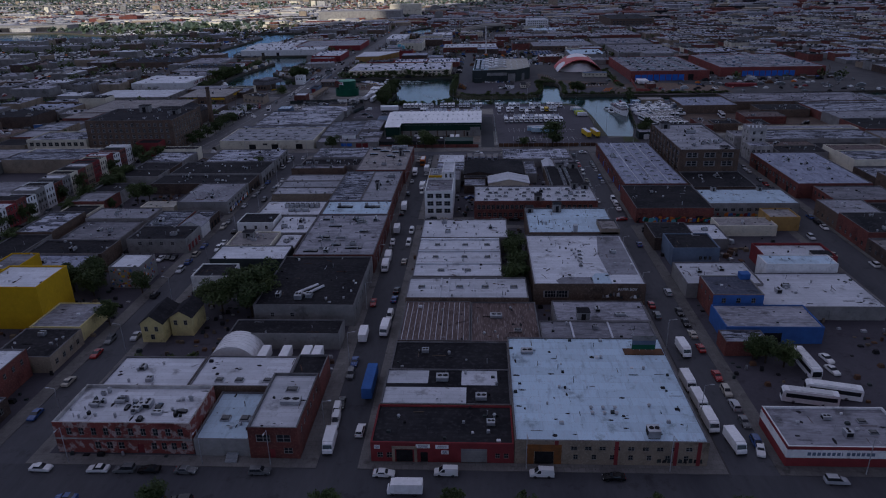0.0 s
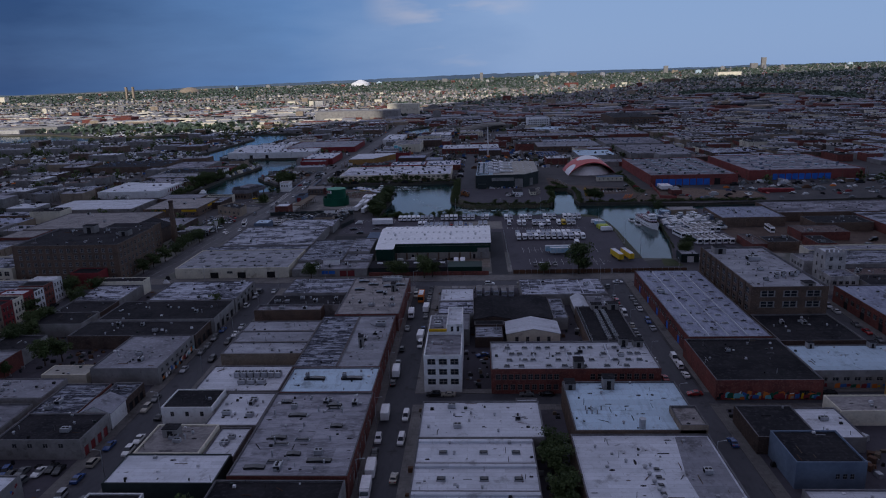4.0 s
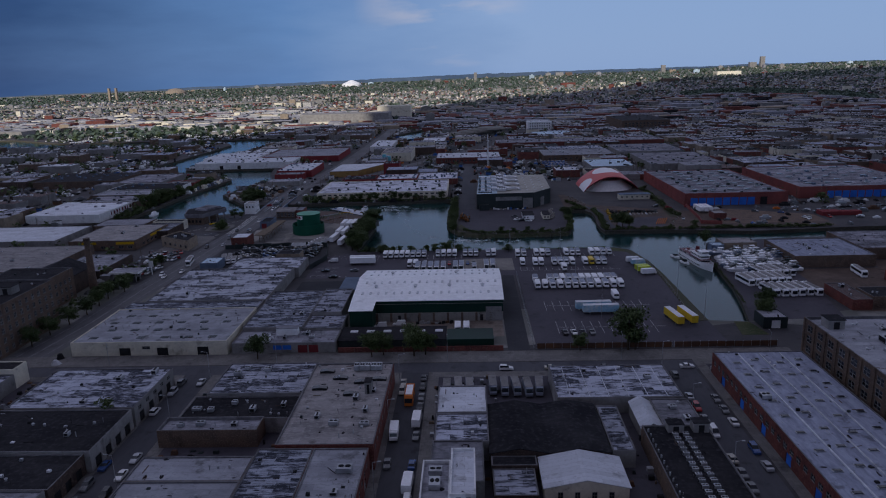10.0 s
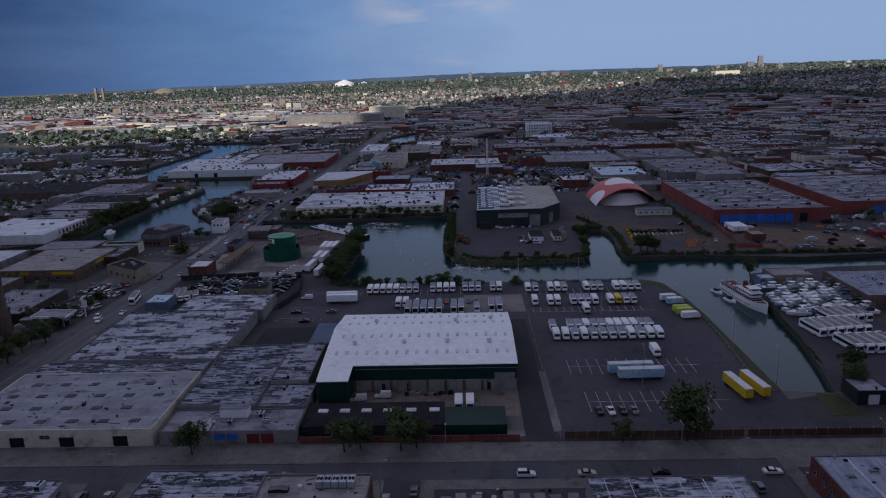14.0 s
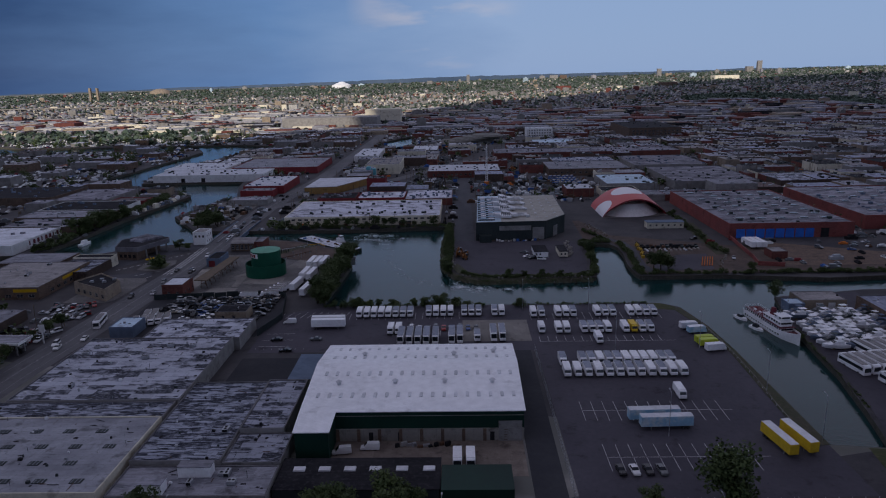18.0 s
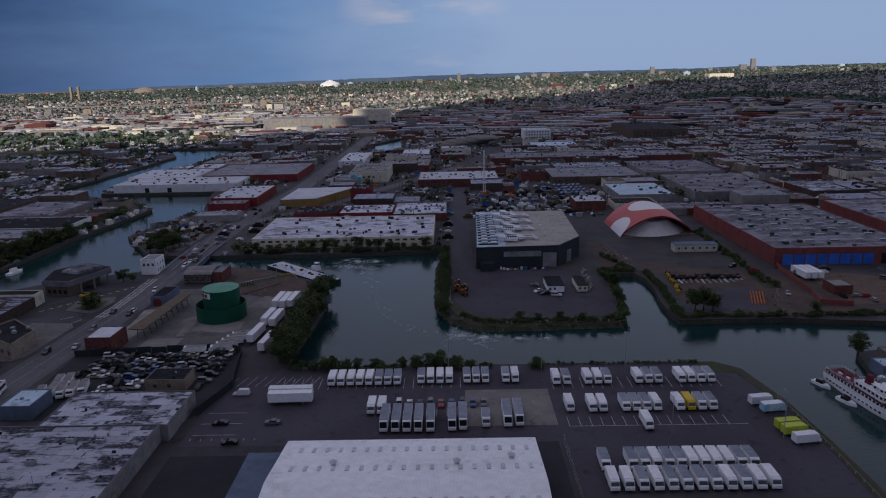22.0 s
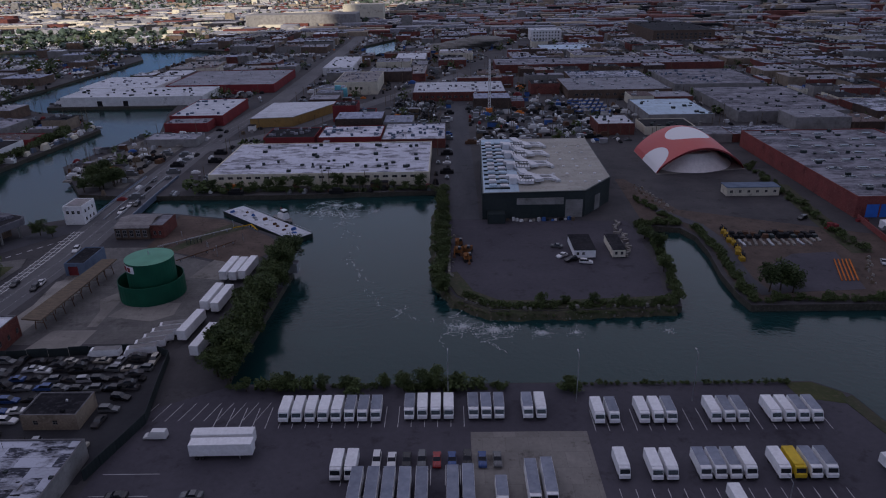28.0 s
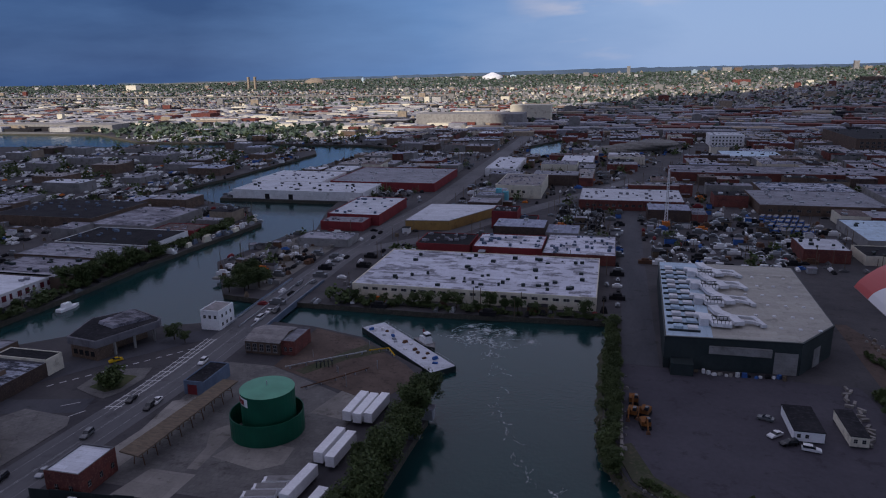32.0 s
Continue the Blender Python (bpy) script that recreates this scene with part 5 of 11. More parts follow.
for x0, x1, y0, y1 in ((-22.6, -3, 135.5, 142.5), (-22.6, -12.5, 144.2, 150), (-4.3, 4.5, 143.5, 150)):
    g = Geo()
    g.box(x0 + 23, x1 + 23, y0 - 135, y1 - 135, m["top"], m["top"] + 0.03)
    part("roof_sheet", g, R_WHITE, m, "white roofing sheet")
fit(m, "air_conditioner", -9, 146, 3, 2.4, 1.2), fit(m, "air_conditioner", 0.5, 138, 2.6, 2.2, 1.0)
clutter(m, -22, 7, 136, 150, 3, 0, 2)
m = building("workshop", "brown brick workshop with a black tar roof", -22.6, 7.8, 150.5, 165, 5.0, R_TAR, BRICK_BROWN, 0.3)
clutter(m, -22, 7, 151, 164, 3, 1, 3)
m = building("workshop", "old workshop under brown corrugated roofing", -22.2, -2.4, 165.2, 189.5, 5.2, R_BROWN, BRICK_DARK, 0.15)
for k in range(12):
    fit(m, "roof_seam", -21.3 + k * 1.55, 177, 0.12, 23.0, 0.12)
m = building("workshop", "low workshop with a dark brown roof", -2.3, 17, 165.2, 189.5, 5.0, R_BROWN, BRICK_DARK, 0.3)
fit(m, "air_conditioner", 5, 180, 3.5, 2.0, 1.0), fit(m, "skylight", 11, 172, 2, 1.5, 0.6)
clutter(m, -1, 16, 166, 188, 3, 0, 2)
m = building("warehouse", "warehouse with a grey-white roof and dark stains", 17.2, 48.4, 165.8, 177, 5.2, R_GREY, STUCCO, 0.3)
clutter(m, 18, 48, 166, 177, 2, 1, 1)
for x in (26, 36.5):
    fit(m, "roof_seam", x, 171.3, 0.5, 10.4, 0.25)
m = building("warehouse", "grey stucco warehouse with a patched grey roof", 22, 49, 177.1, 190, 5.2, R_GREY, STUCCO, 0.3)
fit(m, "stair_bulkhead", 30, 179.5, 3.5, 3, 2.4), fit(m, "air_conditioner", 41, 181, 3, 1.5, 0.8)
clutter(m, 23, 48, 178, 189, 2, 1, 2)
m = building("workshop", "narrow white-roofed workshop with roof hatches", -22.5, 15.2, 189.8, 205, 6.2, R_WHITE, BRICK_BROWN, 0.35)
for x in (-18, -6, 2, 11):
    fit(m, "skylight", x, 198, 2.4, 1.8, 0.6)
for x in (-12, -9.5, -1.6, 5.6):
    fit(m, "roof_seam", x, 197.4, 0.35, 14.4, 0.3)
clutter(m, -22, 15, 190, 204, 4, 0, 2)
for k, (y0, y1) in enumerate(((206, 217.5), (217.6, 229), (229.1, 240.5))):
    m = building("workshop", "white vaulted-roof workshop bay with skylights", -21.9, 7.8, y0, y1, 6.2, R_WHITE, STUCCO, 0.3)
    for x in (-12.5, -3.6) if k == 0 else (-15, -5, 3):
        fit(m, "skylight", x, y0 + 5, 2.2, 1.6, 0.6)
    fit(m, "roof_seam", -7, y1 - 1.0, 29, 1.2, 0.55)
    clutter(m, -21, 7, y0, y1, 2, 0, 1)
m = building("workshop", "white-roofed workshop with rows of vents", -21.9, 11, 240.6, 261, 6.6, R_WHITE, STUCCO, 0.4)
clutter(m, -21, 10, 242, 260, 10, 3, 6)
m = building("workshop", "small white-roofed annex of a workshop", 4.8, 11.0, 261.1, 266, 5.0, R_WHITE, STUCCO, 0.4)
m = building("warehouse", "warehouse with a broad worn white roof", 17.2, 52, 197.4, 241, 7.4, R_WHITE, BRICK_BROWN, 0.4, front=(("window", 2, 12, 1, 2.5, 8, 2.4),))
part_text(m, "PAPER BOX", 1.15, 26.2, 5.0, WHITEWALL)
for xa, xb, ya, yb, mt in ((24.6, 33.9, 8, 42.6, R_PALE), (19, 24.5, 0.8, 9, R_BLUE), (8, 18.8, 0.8, 6, R_PALE)):
    g = Geo()
    g.prism([(xa, ya), (xb, ya), (xb, yb), (xa + 1.5, yb), (xa - 0.8, (ya + yb) / 2)], m["roof_z"], m["roof_z"] + 0.02 + 0.004 * (xa > 20))
    part("roof_sheet", g, mt, m, "newer patch of roofing")
for k in range(9):
    g = Geo()
    g.prism([(0, 0), (rnd(0.6, 1.1), rnd(-0.1, 0.1)), (rnd(0.5, 1.0), rnd(0.7, 1.5)), (rnd(0, 0.2), rnd(0.6, 1.3))], 0, 0.012 + 0.003 * (k % 3))
    part("graffiti_shape", g, (STUCCO, WHITEWALL, CHARCOAL)[k % 3], m, "spray-painted shape", at=pose(21.4 + 1.1 * k + (2.0 if k > 5 else 0), -0.01, 2.6 + rnd(-0.5, 0.5), 90, 0, 0))
for k in range(9):
    g = Geo()
    g.box(-0.05, 0.05, -0.02, 0.12, 2.5, 4.9)
    part("mullion", g, STUCCO, m, at=pose(3.5 + 0.88 * k, 0, 0))
for k in range(5):
    fit(m, "roof_vent", 32.5 + 0.35 * k, 226 - 3 * k, 1.3, 1.3, 0.8)
    fit(m, "skylight", 35 - 0.3 * k, 225 - 3.2 * k, 1.4, 1.2, 0.5)
clutter(m, 18, 51, 198, 240, 6, 1, 4)
m = building("warehouse", "warehouse with a pale bluish roof and brick back wall", 18.6, 51.5, 241.2, 270.2, 8.2, R_BLUE, BRICK_BROWN, 0.5)
fit(m, "stair_bulkhead", 31.5, 267, 3.2, 3.2, 3.4), fit(m, "stair_bulkhead", 20.5, 267, 3.0, 3.5, 2.0), fit(m, "vent_pipe", 36, 243.5, 1.8, 1.8, 2.6)
for k in range(6):
    fit(m, "vent_pipe", 23 + 1.4 * (k % 4), 251 + 2.2 * (k // 3), 0.4, 0.4, 1.2)
clutter(m, 19, 51, 242, 266, 2, 0, 2)
m = building("warehouse", "tall brick annex with a grey flat roof", 45, 52, 241.2, 252, 9.6, R_TAN, BRICK_TAN, 0.6)
for k in range(7):
    tree(rnd(9.5, 15.5), 208 + 6.2 * k, rnd(0.85, 1.15), 0.15, "leafy green tree in a narrow back yard")

# ---- the middle block, second half ----
m = building("brick_building", "two-storey brick building with skylights on a white roof", -1.9, 50, 278.6, 301.3, 8.4, R_WHITE, BRICK, 0.5,
             front=(("window", 1, 21, 10, 4.6, 1.5, 1.9), ("window", 1, 21, 9, 1.2, 1.5, 1.9), ("window", 30, 50, 9, 4.6, 1.5, 1.9), ("window", 30, 50, 6, 1.2, 1.5, 1.9), ("dark", 23, 28, 1, 0, 2.4, 3)))
for y, xs in ((281.5, (2, 6.5, 15, 20, 26, 33, 39)), (286, (3, 8, 10.5, 18.5, 24, 29, 36.5, 40.5, 44)), (291, (4, 6.5, 11, 19, 22.5, 25, 33.5, 42, 44.5)), (296, (2.8, 8.5, 13, 16, 21, 27.5, 30, 38, 41))):
    for x in xs:
        fit(m, "skylight", x + 1, y, 1.9, 1.3, 0.7)
for x in (12, 22.6, 36):
    fit(m, "roof_seam", x, 292, 0.4, 13, 0.6)
fit(m, "stair_bulkhead", 25, 280.6, 3, 3.4, 2.8), fit(m, "stair_bulkhead", 47, 298, 3, 3, 2.2), fit(m, "stair_bulkhead", 42.5, 299.3, 3, 2.4, 2.4)
clutter(m, 0, 48, 280, 300, 5, 2, 5)
t = building("loft_building", "four-storey pale grey loft building with a roof terrace", -23, -11.1, 280, 300, 12.6, R_GREY, WHITEWALL, 0.9,
             front=(("window", 0.6, 11.4, 3, 9.2, 2.6, 2.0), ("window", 0.6, 11.4, 3, 5.8, 2.6, 2.0), ("window", 0.6, 11.4, 3, 2.5, 2.6, 2.0)),
             right=(("window", 1, 19, 4, 9.2, 1.6, 1.8), ("window", 1, 19, 4, 5.8, 1.6, 1.8), ("window", 1, 19, 4, 2.5, 1.6, 1.8)))
t2 = building("loft_building", "taller white stair tower of the loft building", -16.5, -11.1, 300.2, 318, 15.2, R_WHITE, WHITEWALL, 0.7,
              front=(("window", 0.8, 4.8, 2, 12.4, 0.9, 1.9),))
t3 = building("loft_building", "pale grey rear wing with a roof deck", -23, -16.6, 300.2, 318, 12.2, R_GREY, WHITEWALL, 0.9)
fit(t3, "air_conditioner", -20, 309, 2.4, 3.5, 1.4), fit(t3, "air_conditioner", -20, 314, 3.0, 2.2, 1.2)
g = Geo()
g.box(-22.5, -16.5, 299.0, 299.9, 13.0, 13.8)
solid("awning", g, YELLOW, "yellow awning on the roof terrace", "awning")
for k in range(3):
    fit(t, "roof_vent", -21 + 3.2 * k, 292, 1, 1, 0.8)
m = building("shed", "small shed with a flaking roof", -7, 3.2, 316, 327, 4.2, R_MOTTLE, BRICK_DARK, 0.2)


def gabled(name, label, x0, x1, y0, y1, eave, ridge, roof, wall, along="y", category="building", runs=()):
    """A pitched-roof building: ridge along x or y."""
    b = thing(name, label, category, pose(x0, y0, 0.15))
    w, d = x1 - x0, y1 - y0
    g, r = Geo(), Geo()
    if along == "y":
        g.profile([(0, 0), (w, 0), (w, eave), (w / 2, ridge), (0, eave)], 0, d)
        for s, a, c in ((0, (-0.4, eave - 0.1), (w / 2, ridge + 0.15)), (1, (w / 2, ridge + 0.15), (w + 0.4, eave - 0.1))):
            r.profile([(a[0], a[1]), (c[0], c[1]), (c[0], c[1] + 0.15), (a[0], a[1] + 0.15)], -0.4, d + 0.4)
    else:
        g.profile([(0, 0), (d, 0), (d, eave), (d / 2, ridge), (0, eave)], 0, w, axis="y")
        for a, c in (((-0.4, eave - 0.1), (d / 2, ridge + 0.15)), ((d / 2, ridge + 0.15), (d + 0.4, eave - 0.1))):
            r.profile([(a[0], a[1]), (c[0], c[1]), (c[0], c[1] + 0.15), (a[0], a[1] + 0.15)], -0.4, w + 0.4, axis="y")
    part("wall", g, wall, b)
    part("roof", r, roof, b)
    for kind, u, z, ww, wh in runs:
        opening(b, kind, pose(u, -0.05, z) @ Matrix.Diagonal((ww, 1, wh, 1)))
    b["top"] = ridge
    return b


gabled("shed", "cream shed under a wide white gabled roof", 4.7, 24, 318.6, 331.4, 4.2, 6.0, R_WHITE, CREAM, runs=[("window", 3.6 + 3.9 * k, 1.2, 1.2, 1.9) for k in range(4)])
FEET.append((4, 24.6, 318, 332))
for x0, x1 in ((-7.2, 7.4), (7.5, 22.4)):
    gabled("warehouse", "low brick warehouse under a black tar pitched roof", x0, x1, 332.4, 358, 5.0, 6.1, R_TAR, BRICK_DARK)
    FEET.append((x0, x1, 332, 358.4))
building("shed", "low brick lean-to with a black tar roof", -7.2, 4.0, 327.4, 331.8, 4.8, R_TAR, BRICK_DARK, 0.2)
m = building("warehouse", "low warehouse strip under a flaking silver roof", 23.2, 29, 333.5, 357.5, 5.0, R_MOTTLE, STUCCO, 0.2)
m = building("warehouse", "grey stucco warehouse strip under a flaking roof", -21.6, -7.4, 337, 352, 6.0, R_MOTTLE, STUCCO, 0.35)
m = building("warehouse", "white-roofed warehouse strip with a clean roof", -21.6, -7.4, 352.1, 369, 6.2, R_WHITE, STUCCO, 0.35)
m = building("shed", "low roofs and ducts behind the loft building", -22, -9, 318.3, 336.8, 6.4, R_GREY, STUCCO, 0.4)
clutter(m, -21, -10, 319, 336, 5, 3, 6)
m = building("warehouse", "low warehouse with a flaking silver roof", 13, 49.4, 362.2, 385, 5.2, R_MOTTLE, STUCCO, 0.2)
for k in range(6):
    fit(m, "roof_seam", 17 + 5.6 * k, 373, 0.2, 21.5, 0.15)
clutter(m, 14, 48, 363, 384, 6, 1, 4)
m = building("workshop", "long dark-roofed workshop with rows of roof pipes", 33, 50, 305, 345, 5.6, R_TAR, BRICK_BROWN, 0.4)
for j in range(14):
    for x in (40.3, 43):
        fit(m, "air_conditioner", x, 310 + 2.3 * j, 1.5, 1.0, 0.9)
for j in range(15):
    fit(m, "vent_pipe", 34.0, 307 + 2.5 * j, 0.4, 0.4, 0.9)
fit(m, "stair_bulkhead", 41, 343, 4, 3, 2.2), fit(m, "stair_bulkhead", 47.5, 343, 4, 3, 2.6)
gabled("shed", "small white-roofed gabled shed", 33.5, 39, 345.5, 361, 4.0, 5.6, R_WHITE, STUCCO)
m = building("shed", "grey-roofed shed beside the workshop", 39.2, 50, 345.5, 361.5, 5.0, R_GREY, STUCCO, 0.3)
clutter(m, 40, 49, 346, 361, 3, 2, 3)
for k in range(9):
    tx = -19.5 + 3.6 * k
    if not -9 < tx < -6.4:
        put(("lorry",), lambda: truck_thing("dusty grey tipper lorry parked in the yard", TRUCKGREY, STUCCO, 9.0, "lorry", "lorry", 3.2), tx, 377 + rnd(-1, 1), 90 + rnd(-4, 4), 0.16)
for k in range(5):
    car(-4.5 + 6.5 * k, 309.5 + rnd(-2, 2.5), rnd(0, 360), z=0.16)

# ---- the west block ----
b = building("brick_building", "weathered two-storey brick corner building", -50, -39, 121.5, 143.5, 8.2, R_WHITE, BRICK, 0.7, front=(("window", 1, 10, 2, 4.2, 3.2, 2.0), ("red", 4, 6, 1, 0, 1.2, 2.4), ("window", 7, 10, 1, 1.2, 2, 1.6)), right=(("window", 2, 20, 6, 4.6, 1.4, 1.7),))
fit(b, "air_conditioner", -43, 132, 4.5, 2.5, 1.0), fit(b, "skylight", -44, 137, 3, 2, 0.6)
b = building("workshop", "low infill with a bluish-white roof and roller gate", -62.5, -50.2, 122, 140.5, 4.6, R_BLUE, STUCCO, 0.4, front=(("roller", 6, 10, 1, 0, 3.4, 3.2),))
fit(b, "skylight", -58, 130, 2.2, 2.2, 0.6), fit(b, "skylight", -53.5, 130, 2.2, 2.2, 0.6)
for k in range(6):
    g = Geo()
    g.box(0, 2.6, 0, 0.34, 0, 0.2)
    part("step", g, STEEL, b, "grey steel step", at=pose(7.2, -2.2 + 0.34 * k, 0.2 * k))
clutter(b, -62, -51, 123, 140, 3, 0, 2)
b = building("brick_building", "two-storey graffiti-marked brick building", -94, -63, 122.5, 137.6, 8.2, R_WHITE, PEELBRICK, 0.9, front=(("window", 2, 30, 10, 4.6, 1.2, 2.0), ("window", 8, 16, 3, 1.0, 1.4, 1.9), ("window", 21, 30, 4, 1.0, 1.2, 1.9), ("red", 17.5, 20.5, 1, 0, 1.6, 2.4)), coping=WEATHERED)
g = Geo()
g.box(-0.1, 31.0, -0.22, -0.01, 3.7, 4.0)
part("string_course", g, STUCCO, b, "grey stone string course")
for k in range(26):
    fit(b, random.choice(("vent_pipe", "air_conditioner", "skylight", "ridge_skylight", "roof_vent")), rnd(-90, -66), rnd(124.5, 136), rnd(0.5, 2.6), rnd(0.4, 1.6), rnd(0.4, 1.5), random.choice((0, 90)))
for k in range(4):
    fit(b, "air_conditioner", -88 + 5.2 * k, 130 + rnd(-3, 3), rnd(1.5, 3.5), rnd(1.2, 2), rnd(0.7, 1.3))
clutter(b, -92, -65, 124, 136, 6, 2, 6)
b = building("warehouse", "low warehouse with a stained white roof", -93, -71, 138, 154.5, 6.0, R_WHITE, BRICK_BROWN, 0.4)
clutter(b, -92, -72, 139, 154, 5, 2, 3)
b = building("warehouse", "low warehouse with a clean white roof", -70.8, -47, 140.8, 155, 6.0, R_WHITE, BRICK_BROWN, 0.3)
for x in (-64, -59, -52):
    fit(b, "skylight", x, 143.5, 2.2, 1.6, 0.7)
b = building("workshop", "dark tar-roofed brick annex", -46.8, -39, 143.8, 155, 6.6, R_TAR, BRICK, 0.5)
# quonset hut
q = thing("arched_hut", "white arched metal hut", "hut", pose(-67, 160, 0.15))
g = Geo()
arch = [(6.6 * math.cos(math.pi * k / 14), 5.6 * math.sin(math.pi * k / 14)) for k in range(15)]
g.profile(arch, 0, 9)
part("shell", g, TRUCKWHITE, q)
for k in range(7):
    g = Geo()
    g.profile([(u * 1.012, z * 1.012) for u, z in arch] + [(u * 0.99, z * 0.99) for u, z in reversed(arch)], 0.4 + k * 1.3, 0.5 + k * 1.3)
    part("rib", g, WHITEWALL, q)
for k in (0, 2, 4, 5):
    put(("mixer",), lambda: truck_thing("white box lorry parked tight in the yard", TRUCKWHITE, TRUCKWHITE, 8.0, "box_truck", "truck", 3.4), -58.5 + 2.9 * (k % 7), 161 + 9 * (k // 7), 90, 0.16)
b = building("workshop", "low grey workshop with a black strip roof", -70.5, -39, 168.5, 177, 5.2, R_TAR, STUCCO, 0.3)
b = building("warehouse", "warehouse with a cream front and a black tar roof", -67.5, -37, 182.5, 220.5, 7.2, R_TAR, STUCCO, 0.5, front=(("window", 3, 8, 1, 3, 1.2, 1.4), ("window", 9, 14, 1, 3, 1.2, 1.4)), right=(("window", 2, 36, 9, 3.4, 1.6, 1.6),))
ducts = (((-56, 191), (-51, 197)), ((-53, 190), (-49, 196)), ((-56, 191), (-53, 190)))
for p, q2 in ducts:
    g = Geo()
    g.rod((p[0] + 67.5, p[1] - 182.5, 7.1), (q2[0] + 67.5, q2[1] - 182.5, 7.1), 0.45, 8)
    part("duct", g, DUCT, b, "white ventilation duct")
fit(b, "air_conditioner", -55, 188, 2.2, 3, 1.6), fit(b, "air_conditioner", -52, 189, 2, 2.4, 1.4)
clutter(b, -66, -38, 184, 219, 4, 1, 3)
gabled("house", "yellow clapboard house with a dark gabled roof", -97.5, -91, 172, 184, 6.0, 8.4, R_TAR, CLAPBOARD, category="house", runs=[("window", 1.6, 3.6, 1, 1.5), ("window", 4.6, 3.6, 1, 1.5), ("window", 3.2, 1.0, 1.2, 1.6)])
gabled("house", "pale yellow row house with three gables", -90.5, -84, 176, 186, 6.0, 8.0, R_TAR, CLAPBOARD, category="house", runs=[("window", 1.6, 3.6, 1, 1.5), ("window", 4.6, 3.6, 1, 1.5)])
b = building("house", "white house with a black flat roof", -96, -83, 206, 217, 6.0, R_TAR, WHITEWALL, 0.4, category="house")
for x, y, s in ((-80, 190, 1.7), (-74, 194, 1.8), (-70, 188, 1.5), (-78, 200, 1.8), (-71, 203, 1.6), (-85, 195, 1.4), (-68, 196, 1.3)):
    tree(x, y, s, 0.15, "big spreading green tree in a back yard")
for k in range(5):
    bush(-93 + 3.4 * k, 160 + rnd(-2, 2), 1.0, 0.15, "green bush in a back yard")
b = building("workshop", "tan-roofed workshop with a graffiti-covered dark wall", -95, -68.2, 220.5, 233.5, 6.2, R_WHITE, CHARCOAL, 0.3)
b = building("workshop", "beige stepped workshop with a tan roof", -94, -77, 234, 249, 6.0, R_TAN, CREAM, 0.5)
fit(b, "stair_bulkhead", -88, 244, 4, 3, 2.4)
clutter(b, -93, -78, 235, 248, 3, 2, 2)
b = building("shed", "small white shed with air units on its roof", -76.5, -68, 234, 249, 5.0, R_WHITE, STUCCO, 0.4)
clutter(b, -76, -69, 235, 248, 3, 2, 2)
b = building("house", "white house with a dark flat roof", -97.5, -82.5, 258, 270, 6.4, R_TAR, WHITEWALL, 0.3, category="house", front=(("window", 1, 14, 3, 3.4, 1.1, 1.5),))
b = building("workshop", "pale-roofed workshop with caged air units", -93.5, -66.8, 271, 290, 5.2, R_WHITE, STUCCO, 0.35)
for k in range(7):
    fit(b, "air_conditioner", -83 + 2.2 * k, 282, 1.8, 2.6, 1.8)
for k in range(3):
    fit(b, "air_conditioner", -80 + 3 * k, 277, 2.4, 2.0, 1.4)
clutter(b, -92, -68, 272, 289, 4, 0, 3)
b = building("shed", "white-roofed shed with air units", -82, -67, 250, 270.5, 5.0, R_WHITE, STUCCO, 0.35)
clutter(b, -81, -68, 251, 270, 5, 4, 3)
for k in range(3):
    b = building("warehouse", "warehouse bay with a plain pale roof", -94.5, -66.3, 298 + 10.9 * k, 308.8 + 10.9 * k, 6.0, R_LIGHT, BRICK_TAN, 0.35)
    clutter(b, -93, -67, 299 + 10.9 * k, 308 + 10.9 * k, 2, 0, 2)
b = building("warehouse", "long grey-roofed warehouse with scattered ducts", -65.5, -36.8, 222, 265.5, 7.2, R_GREY, BRICK, 0.4, right=(("window", 2, 42, 11, 3.4, 1.8, 1.8), ("roller", 4, 40, 4, 0, 3, 3)))
clutter(b, -64, -38, 223, 264, 8, 6, 10)
for k in range(5):
    fit(b, "skylight", rnd(-62, -42), rnd(228, 262), 4, 1.2, 0.6)
for x, y, w_ in ((-60, 226, 5), (-52, 232, 3.4), (-58, 240, 4), (-45, 229, 6), (-44, 246, 3.2), (-56, 252, 5), (-47, 258, 4.2), (-61, 260, 3)):
    fit(b, "ridge_skylight", x, y, w_, 1.5, 0.7)
for k in range(12):
    fit(b, "vent_pipe", rnd(-63, -39), rnd(224, 263), 0.5, 0.5, rnd(0.8, 2.0))
b = building("warehouse", "warehouse with a bluish-white roof and two skylight slots", -65, -37.2, 266, 283.6, 7.2, R_BLUE, BRICK, 0.4, right=(("window", 2, 16, 4, 3.4, 1.8, 1.8),))
for x in (-56.5, -45):
    fit(b, "ridge_skylight", x, 275.5, 6.4, 1.6, 0.9)
    fit(b, "air_conditioner", x - 2.5, 276.8, 1.2, 1.2, 1.5)
b = building("warehouse", "warehouse with a sooty streaked silver roof", -65.5, -51.5, 284, 332, 7.2, R_STREAK, BRICK, 0.3)
b2 = building("warehouse", "warehouse with a stained pale roof and a chimney", -51.4, -37.6, 284, 332, 7.2, R_LIGHT, BRICK, 0.3, right=(("window", 2, 46, 11, 3.6, 2.0, 1.8), ("roller", 4, 44, 5, 0, 3, 3)))
fit(b2, "air_conditioner", -42, 322, 3.5, 2.5, 1.4), fit(b2, "stair_bulkhead", -46, 301, 1.6, 2.2, 4.0)
clutter(b2, -50, -39, 286, 330, 4, 2, 4)
